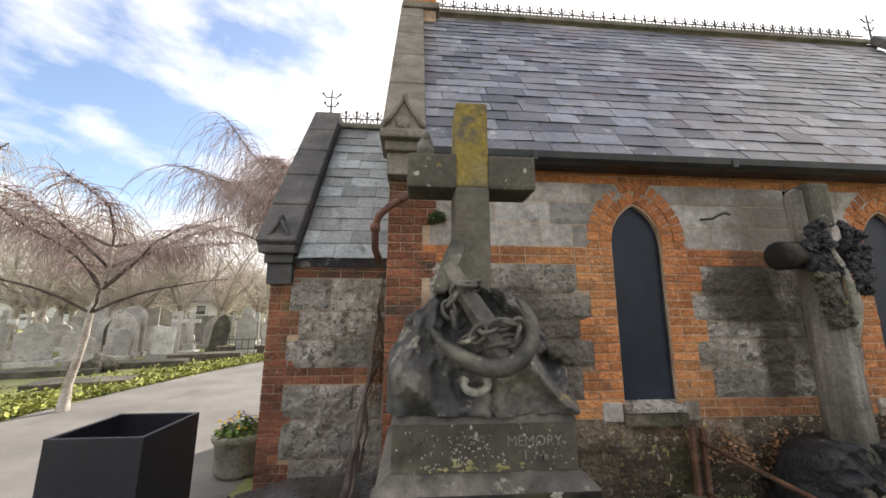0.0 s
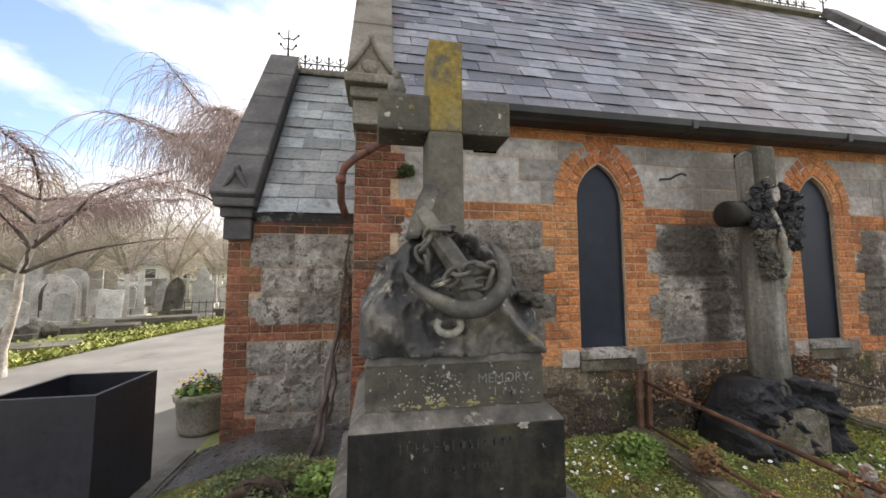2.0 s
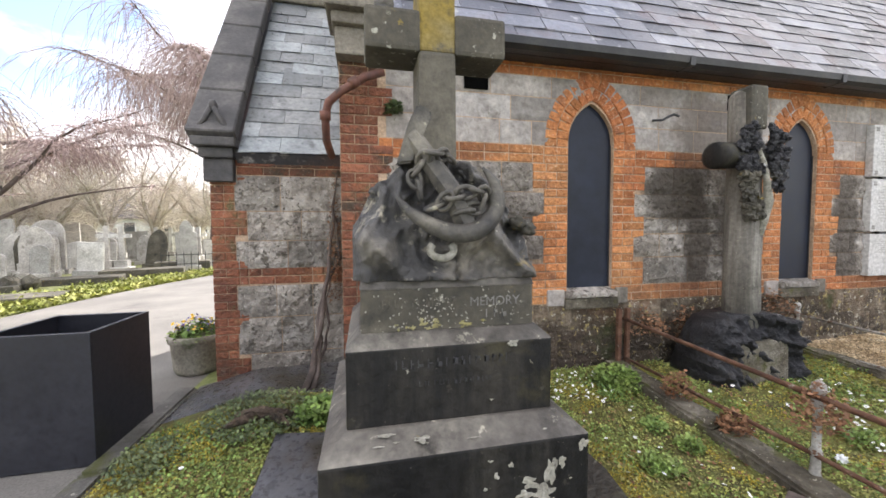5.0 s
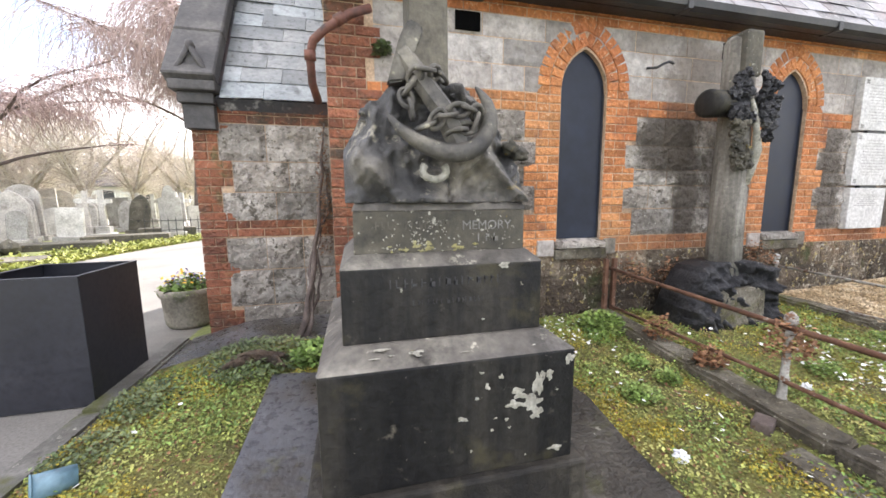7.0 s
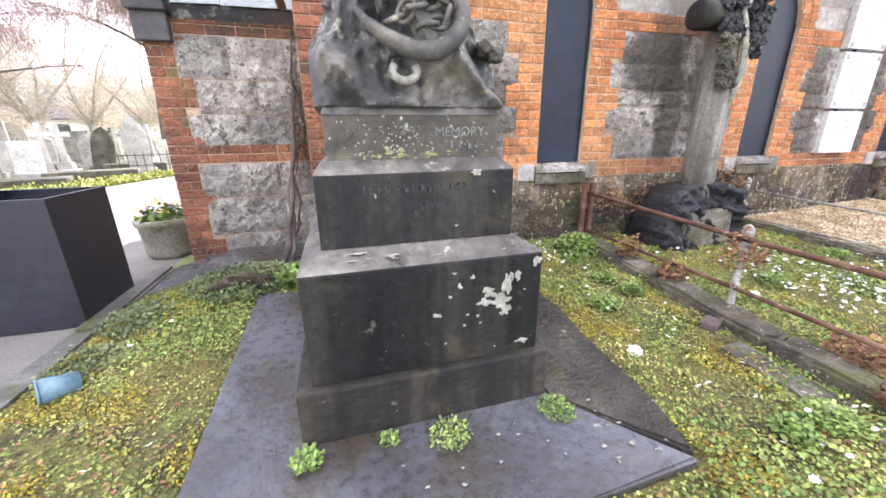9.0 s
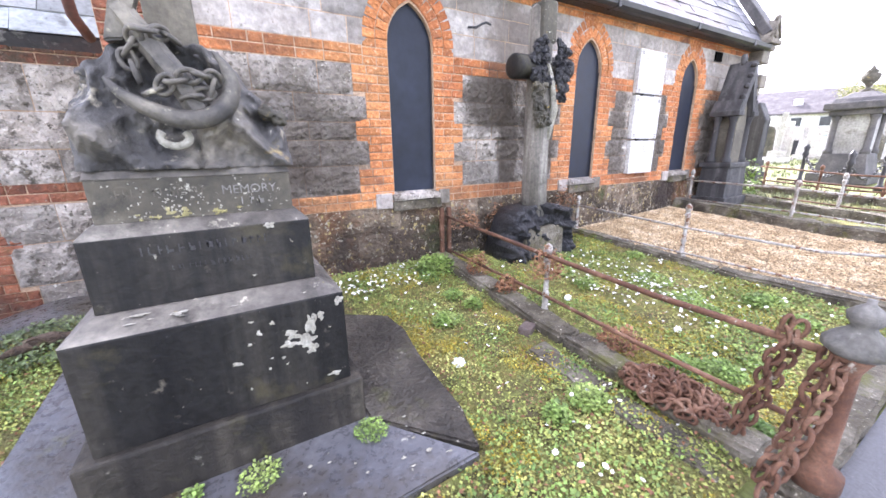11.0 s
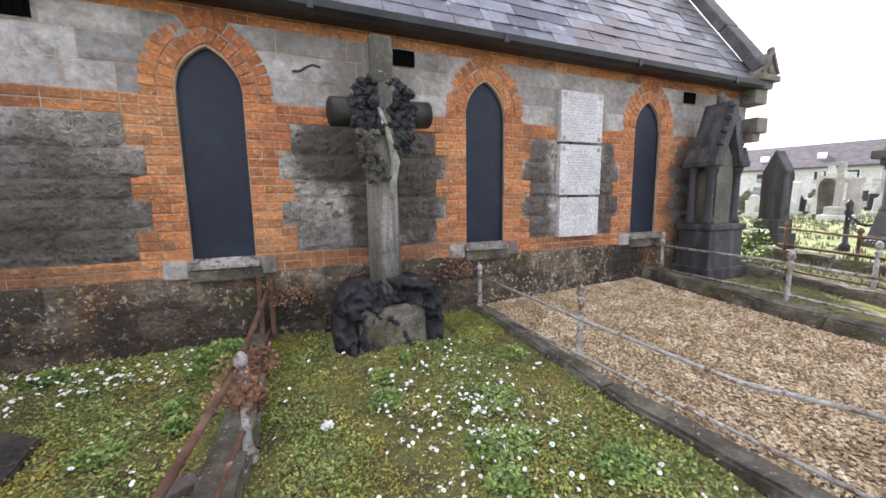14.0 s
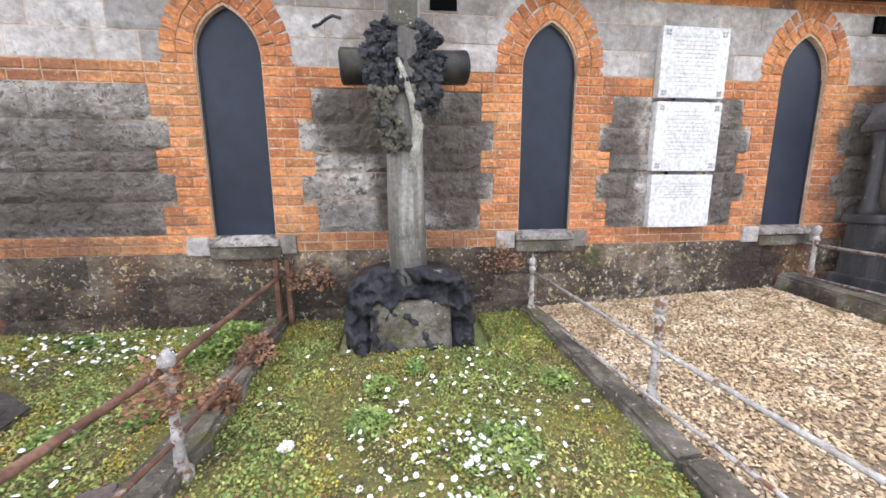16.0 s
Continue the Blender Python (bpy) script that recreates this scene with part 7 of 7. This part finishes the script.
# ---------------------------------------------------------------- houses
def house(name, base, length, depth, eave, ridge, turn, windows, label, back=False):
    th = thing(name, (0, 0, 0), label, "house", "houses")
    bm = bmesh.new()
    box(bm, 0, length, 0, depth, -0.5, eave)
    prism(bm, [(0, eave), (depth, eave), (depth / 2, ridge)], "x", 0.01, length - 0.01)
    part("wall", bm, M_RENDER, th)
    bm = bmesh.new()
    prism(bm, [(-0.35, eave - 0.1), (depth / 2, ridge + 0.05), (depth + 0.35, eave - 0.1), (depth + 0.35, eave + 0.1), (depth / 2, ridge + 0.28), (-0.35, eave + 0.1)], "x", -0.3, length + 0.3)
    part("roof", bm, M_ROOFTILE, th)
    n = windows
    off = depth + 0.01 if back else -0.02
    for k in range(n):
        x = length * (k + 0.5) / n
        bm = bmesh.new()
        box(bm, x - 0.55, x + 0.55, off - 0.05, off + 0.06, eave - 1.5, eave - 0.35)
        w = part("window", bm, M_PAPER, th)
        bm = bmesh.new()
        box(bm, x - 0.47, x + 0.47, off - 0.075, off + 0.085, eave - 1.42, eave - 0.43)
        part("pane", bm, M_GLASS, w)
        if k % 2 and n > 6:
            bm = bmesh.new()
            u = 0.35
            y, z = depth / 2 * u, eave + (ridge - eave) * u
            prism(bm, [(depth - p, q) if back else (p, q) for p, q in [(y - 0.35, z + 0.0), (y + 0.35, z + 0.7 * (ridge - eave) / (depth / 2)), (y + 0.3, z + 0.7 * (ridge - eave) / (depth / 2) + 0.42), (y - 0.4, z + 0.36)]], "x", x - 0.4, x + 0.4)
            part("skylight", bm, M_PAPER, th)
    th.matrix_basis = pose(*base, 0, 0, turn)
    return th


house("terrace_house", (72.0, 13.0, 0.4), 40, 9, 4.2, 7.0, 112, 16, "long pale rendered terrace under a dark tiled roof", True)
house("detached_house", (60.0, -4.0, 0.4), 13, 9, 3.2, 5.4, 98, 5, "pale rendered house under a brown tiled roof", True)
house("terrace_house", (-46.0, 42.0, 0.0), 40, 8, 3.0, 6.2, 8, 12, "long low terrace under a dark roof beyond the graves")
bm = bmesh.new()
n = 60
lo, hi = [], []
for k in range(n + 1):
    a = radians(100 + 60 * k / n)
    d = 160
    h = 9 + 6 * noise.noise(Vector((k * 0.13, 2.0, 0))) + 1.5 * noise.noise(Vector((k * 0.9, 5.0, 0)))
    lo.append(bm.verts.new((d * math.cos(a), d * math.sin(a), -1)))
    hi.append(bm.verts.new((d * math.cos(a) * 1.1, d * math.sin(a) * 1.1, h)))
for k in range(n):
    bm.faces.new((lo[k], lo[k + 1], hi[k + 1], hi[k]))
single("backdrop", bm, M_HILL, (0, 0, 0), "low wooded hill far beyond the cemetery, greyed with haze", "hill", "", "structure", True)

# rough grass tufts on the lawn beyond the plots
rng = random.Random(505)
v, f = [], []
for k in range(2600):
    x, y = 9.0 + 15 * rng.random() ** 1.4, rng.uniform(0.9, 8.0)
    if abs(x - tx) < 1.0 and abs(y - ty) < 0.9 or y > 3.2 and x < 10.4:
        continue
    z = G(x, y)
    for j in range(5):
        a, h, w = rng.uniform(0, 6.3), rng.uniform(0.04, 0.11), rng.uniform(0.008, 0.016)
        c, s = math.cos(a), math.sin(a)
        i = len(v)
        ox1, oy1 = x + rng.uniform(-0.06, 0.06), y + rng.uniform(-0.06, 0.06)
        v += [Vector((ox1 - s * w, oy1 + c * w, z - 0.005)), Vector((ox1 + s * w, oy1 - c * w, z - 0.005)), Vector((ox1 + c * h * 0.5, oy1 + s * h * 0.5, z + h))]
        f.append((i, i + 1, i + 2))
stuff("grass_tufts", v, f, M_FARWEED, "rough grass tufts on the lawn between graves", "grass")


# ---------------------------------------------------------------- bricks, stones and slates, each a piece of its own
PIECES = {}


def chamfer(w, d, h, c, seed=0):
    """A block seen from the front (-y): its face is drawn in by a chamfer and slightly uneven."""
    rr = random.Random(seed)
    j = lambda s: rr.uniform(-s, s)
    a, b = w / 2, h / 2
    vs = [(-a, d, -b), (a, d, -b), (a, d, b), (-a, d, b), (-a, c, -b), (a, c, -b), (a, c, b), (-a, c, b)]
    vs += [(x + j(c * 0.4), j(c * 0.5), z + j(c * 0.4)) for x, z in ((-a + c, -b + c), (a - c, -b + c), (a - c, b - c), (-a + c, b - c))]
    fs = [(4, 5, 1, 0), (5, 6, 2, 1), (6, 7, 3, 2), (7, 4, 0, 3), (8, 9, 5, 4), (9, 10, 6, 5), (10, 11, 7, 6), (11, 8, 4, 7), (11, 10, 9, 8)]
    return vs, [f[::-1] for f in fs]


def rough_block(w, h, seed, deep=0.03):
    """A rock-faced stone: the face is a small grid pushed in and out."""
    rr = random.Random(seed)
    n, m = (9, 5) if w > 0.3 else (5, 5)
    vs, fs = [], []
    for j in range(m + 1):
        for i in range(n + 1):
            rim = i in (0, n) or j in (0, m)
            x, z = -w / 2 + w * i / n, -h / 2 + h * j / m
            if not rim:
                x, z = x + rr.uniform(-0.2, 0.2) * w / n, z + rr.uniform(-0.2, 0.2) * h / m
            else:
                x, z = x * rr.uniform(0.994, 1.0), z * rr.uniform(0.985, 1.0)
            vs.append((x, 0.004 if rim else -deep * (0.35 * rr.random() + 0.65 * min(max(0.5 + 1.1 * noise.noise(Vector((x * 9, z * 12, seed * 0.37 % 50))), 0.0), 1.0)), z))
    for j in range(m):
        for i in range(n):
            k = j * (n + 1) + i
            fs.append((k, k + 1, k + n + 2, k + n + 1))
    k = len(vs)
    vs += [(-w / 2, 0.06, -h / 2), (w / 2, 0.06, -h / 2), (w / 2, 0.06, h / 2), (-w / 2, 0.06, h / 2)]
    c = (0, n, (m + 1) * (n + 1) - 1, m * (n + 1))
    fs += [(k, k + 1, c[1], c[0]), (k + 1, k + 2, c[2], c[1]), (k + 2, k + 3, c[3], c[2]), (k + 3, k, c[0], c[3])]
    return vs, fs


class Layer:
    """Collects pieces of one kind: the first ones as objects, the rest as one joined mesh."""

    def __init__(self, name, parent, material, limit, label):
        self.name, self.parent, self.material, self.left, self.label = name, parent, material, limit, label
        self.v, self.f = [], []

    def put(self, key, make, m, near=True):
        if near and self.left > 0:
            self.left -= 1
            if (self.name, self.material.name, key) not in PIECES:
                PIECES[self.name, self.material.name, key] = raw(self.name, *make(), self.material)
            ob = new(self.name, PIECES[self.name, self.material.name, key])
            ob.parent = self.parent
            ob.matrix_basis = m
        else:
            vs, fs = make()
            i = len(self.v)
            self.v += [m @ Vector(p) for p in vs]
            self.f += [tuple(i + a for a in f) for f in fs]

    def close(self):
        if self.v:
            stuff(self.name + "_rest", self.v, self.f, self.material, self.label, "", self.parent)


RB = random.Random(3)
bricks = Layer("brick", wall_south, M_BRICK, 300, "further orange bricks")
oldbricks = Layer("old_brick", wall_south, M_OLDBRICK, 120, "further old red bricks")
stones = Layer("stone", wall_south, M_LIME, 300, "further limestone blocks")
ashlar = Layer("ashlar_stone", wall_south, M_ASHLAR, 200, "further smooth grey stones")
plinths = Layer("plinth_stone", wall_plinth, M_PLINTH, 200, "further damp plinth stones")


def lay_brick(layer, xa, xb, za, zb, y, near):
    w, h = round(xb - xa - 0.009, 3), round(zb - za - 0.009, 3)
    if w < 0.03:
        return
    kind = RB.randrange(4)
    m = pose((xa + xb) / 2, y + RB.uniform(-0.003, 0.002), (za + zb) / 2, 0, RB.uniform(-0.5, 0.5), RB.uniform(-0.4, 0.4))
    layer.put((round(w, 2), round(h, 3), kind), lambda: chamfer(w, 0.05, h, 0.006, kind), m, near)


def run_bricks(layer, xa, xb, za, zb, y, shift, near=True):
    x = xa
    first = True
    while x < xb - 0.02:
        w = 0.225 if not first else (0.1125 if shift else 0.225)
        if RB.random() < 0.18:
            w = 0.1125
        e = x + w
        if xb - e < 0.06:
            e = xb
        lay_brick(layer, x, e, za, zb, y, near)
        x, first = e, False


def brick_near(x):
    return x < 5.2


# jambs, toothed into the stone
def reach(k):
    """How far the brickwork runs from the window's edge in each course."""
    return 0.24 if (k // 3) % 2 else 0.35


C = 0.0752
for c in WINDOWS:
    for k in range(18):
        za = 0.903 + k * C
        if za > SPRING:
            break
        r = reach(k)
        for s in (-1, 1):
            xa, xb = sorted((c + s * HALF, c + s * (HALF + r)))
            if k % 2:
                cut = 0.1125 if s > 0 else r - 0.1125
            else:
                cut = 0.215 if s > 0 else r - 0.215
            if r < 0.3 and not k % 2:
                lay_brick(bricks, xa, xb, za, za + C, WALL_Y, brick_near(c))
            else:
                lay_brick(bricks, xa, xa + cut, za, za + C, WALL_Y, brick_near(c))
                lay_brick(bricks, xa + cut, xb, za, za + C, WALL_Y, brick_near(c))
    # rubbed brick arch, two rings of headers
    for ring, (ga, gb) in enumerate(((0.0, 0.115), (0.118, 0.235))):
        r = RAD + (ga + gb) / 2
        end = math.acos((RAD - HALF) / r)
        n = max(5, round(r * end / 0.078))
        for s in (-1, 1):
            for k in range(n):
                a = end * (k + 0.5) / n
                x = c + s * (HALF - RAD + r * math.cos(a))
                z = SPRING + 0.02 + r * math.sin(a)
                h = r * end / n - 0.008
                m = Matrix.Translation((x, WALL_Y - 0.006, z)) @ Matrix.Rotation(-s * a, 4, "Y")
                kind = RB.randrange(4)
                bricks.put((0.11, round(h, 3), kind), lambda h=h, kind=kind: chamfer(0.11, 0.05, h, 0.006, kind), m, brick_near(c))

# bands
for k, za in enumerate((0.752, 0.8275)):
    xs = [0.30] + [q for c in WINDOWS for q in (c - HALF, c + HALF)] + [X1]
    for a, b in zip(xs[::2], xs[1::2]):
        run_bricks(bricks, a, b, za, za + 0.0755, WALL_Y, k, False if a > 5 else True)
for k, za in enumerate((2.033, 2.111)):
    xs = [0.30] + [q for c in WINDOWS for q in (c - HALF - reach(15 + k), c + HALF + reach(15 + k))] + [X1]
    for a, b in zip(xs[::2], xs[1::2]):
        run_bricks(bricks, a, b, za, za + 0.078, WALL_Y, k, False if a > 5 else True)
for k, za in enumerate((2.79, 2.866)):
    run_bricks(bricks, 0.30, X1, za, za + 0.076, WALL_Y - 0.02 * k, k, False)
# corner pier
k, z = 0, 0.06
while z < 2.78:
    run_bricks(oldbricks, 0.0, 0.30 if (k // 3) % 2 else 0.42, z, z + 0.0765, WALL_Y - 0.004, k % 2, z > 0.8)
    z += 0.0765
    k += 1
oldbricks.close()
bricks.close()


# stone fields
def stone_rows(z0, z1, n, seed):
    rr = random.Random(seed)
    cuts = [z0 + (z1 - z0) * (k + (rr.uniform(-0.18, 0.18) if 0 < k < n else 0)) / n for k in range(n + 1)]
    return list(zip(cuts, cuts[1:]))


RS = random.Random(17)


def lay_stones(layer, spans, za, zb, deep, wide=(0.28, 0.55)):
    for a, b in spans:
        x = a
        while x < b - 0.01:
            w = RS.uniform(*wide)
            e = b if b - (x + w) < 0.16 else x + w
            seed = RS.randrange(10 ** 6)
            W, H = e - x - 0.007, zb - za - 0.007
            m = pose((x + e) / 2, WALL_Y + RS.uniform(-0.002, 0.004), (za + zb) / 2)
            layer.put(seed, lambda W=W, H=H, seed=seed: rough_block(W, H, seed, deep), m)
            x = e


for za, zb in stone_rows(0.903, 2.033, 5, 2):
    k = int(((za + zb) / 2 - 0.903) / C)
    spans, x = [], 0.36
    for c in WINDOWS:
        spans.append((x, c - HALF - reach(k) + 0.005))
        x = c + HALF + reach(k) - 0.005
    spans.append((x, X1))
    lay_stones(stones, spans, za, zb, 0.030)
for za, zb in stone_rows(2.189, 2.79, 3, 5):
    spans, x = [], 0.36
    for c in WINDOWS:
        r = max(arch_half(zb, 0.225) - 0.02, 0.0)
        if r < 0.03:
            continue
        spans.append((x, c - r))
        x = c + r
    spans.append((x, X1))
    lay_stones(ashlar, spans, za, zb, 0.005, (0.3, 0.62))
for za, zb in stone_rows(0.0, 0.752, 3, 9):
    lay_stones(plinths, [(0.36, X1)], za, zb, 0.016, (0.22, 0.5))
stones.close()
ashlar.close()
plinths.close()

# porch wall pieces
pb = Layer("brick", wall_porch, M_OLDBRICK, 200, "further red bricks")
ps = Layer("stone", wall_porch, M_LIME, 120, "further limestone blocks")
k, z = 0, 0.02
while z < 1.93:
    r = 0.20 if (k // 3) % 2 else 0.30
    x = PX0
    run_bricks(pb, PX0, PX0 + r, z, z + 0.0765, PY - 0.003, k % 2)
    if 0.90 < z < 1.02:
        run_bricks(pb, PX0 + r, PX1, z, z + 0.0765, PY, k % 2)
    z += 0.0765
    k += 1
for j in range(2):
    run_bricks(pb, PX0, PX1, 1.95 + j * 0.076, 2.026 + j * 0.076, PY - 0.006 * j, j)
for (z0, z1, n, sd) in ((0.0, 0.93, 3, 3), (1.085, 1.95, 3, 4)):
    for za, zb in stone_rows(z0, z1, n, sd):
        kk = int((za + zb) / 2 / 0.0765)
        x = PX0 + (0.20 if (kk // 3) % 2 else 0.30)
        while x < PX1 - 0.01:
            w = RS.uniform(0.28, 0.55)
            e = PX1 if PX1 - (x + w) < 0.16 else x + w
            seed = RS.randrange(10 ** 6)
            W, H = e - x - 0.007, zb - za - 0.007
            ps.put(seed, lambda W=W, H=H, seed=seed: rough_block(W, H, seed, 0.026), pose((x + e) / 2, PY + 0.001, (za + zb) / 2))
            x = e
pb.close()
ps.close()


# slates
def slate(w, l, t, seed):
    rr = random.Random(seed)
    j = lambda: rr.uniform(-0.006, 0.006)
    vs = [(-w / 2, 0 + j(), 0), (w / 2, 0 + j(), 0), (w / 2, l, 0), (-w / 2, l, 0), (-w / 2 + 0.003, 0.003 + j(), t), (w / 2 - 0.003, 0.003 + j(), t), (w / 2, l, t), (-w / 2, l, t)]
    return vs, [(0, 3, 2, 1), (4, 5, 6, 7), (0, 1, 5, 4), (1, 2, 6, 5), (2, 3, 7, 6), (3, 0, 4, 7)]


def lay_slates(parent, xa, xb, foot, up, out, length, gauge, width, limit, label, seed, material=M_SLATE):
    rr = random.Random(seed)
    lay = Layer("slate", parent, material, limit, label)
    rows = int(length / gauge)
    turn = Matrix((Vector((1, 0, 0)), up, out)).transposed().to_4x4()
    for k in range(rows):
        g = gauge * (1.0 - 0.012 * k) if rows > 14 else gauge
        s = k * gauge
        x = xa - (width / 2 if k % 2 else 0)
        while x < xb:
            w = width * rr.choice((0.85, 1.0, 1.0, 1.15))
            a, b = max(x, xa), min(x + w, xb)
            if b - a > 0.05:
                kind = rr.randrange(3)
                W = round(b - a - 0.004, 2)
                p = foot + Vector(((a + b) / 2, 0, 0)) + up * (s - 0.01 + rr.uniform(-0.006, 0.006)) + out * (0.022 + rr.uniform(0, 0.006))
                m = Matrix.Translation(p) @ turn @ Euler((radians(-2.6 + rr.uniform(-0.7, 1.2)), radians(rr.uniform(-0.9, 0.9)), radians(rr.uniform(-0.8, 0.8)))).to_matrix().to_4x4()
                lay.put((W, kind, gauge), lambda W=W, kind=kind: slate(W, gauge * 1.5, 0.009, kind), m, k < 10)
            x += w
    lay.close()


lay_slates(roof_main, X0 + 0.31, X1 - 0.2, ROOF_FOOT, UP, OUT, ROOF_LEN - 0.05, 0.205, 0.37, 300, "further grey and purple slates", 5)
lay_slates(roof_porch, PX0 + 0.28, PX1, Vector((0, 3.86, 2.13)), PUP, POUT, (PRY - 3.86) / math.cos(PPITCH) - 0.04, 0.20, 0.40, 200, "further grey slates", 6, M_PSLATE)
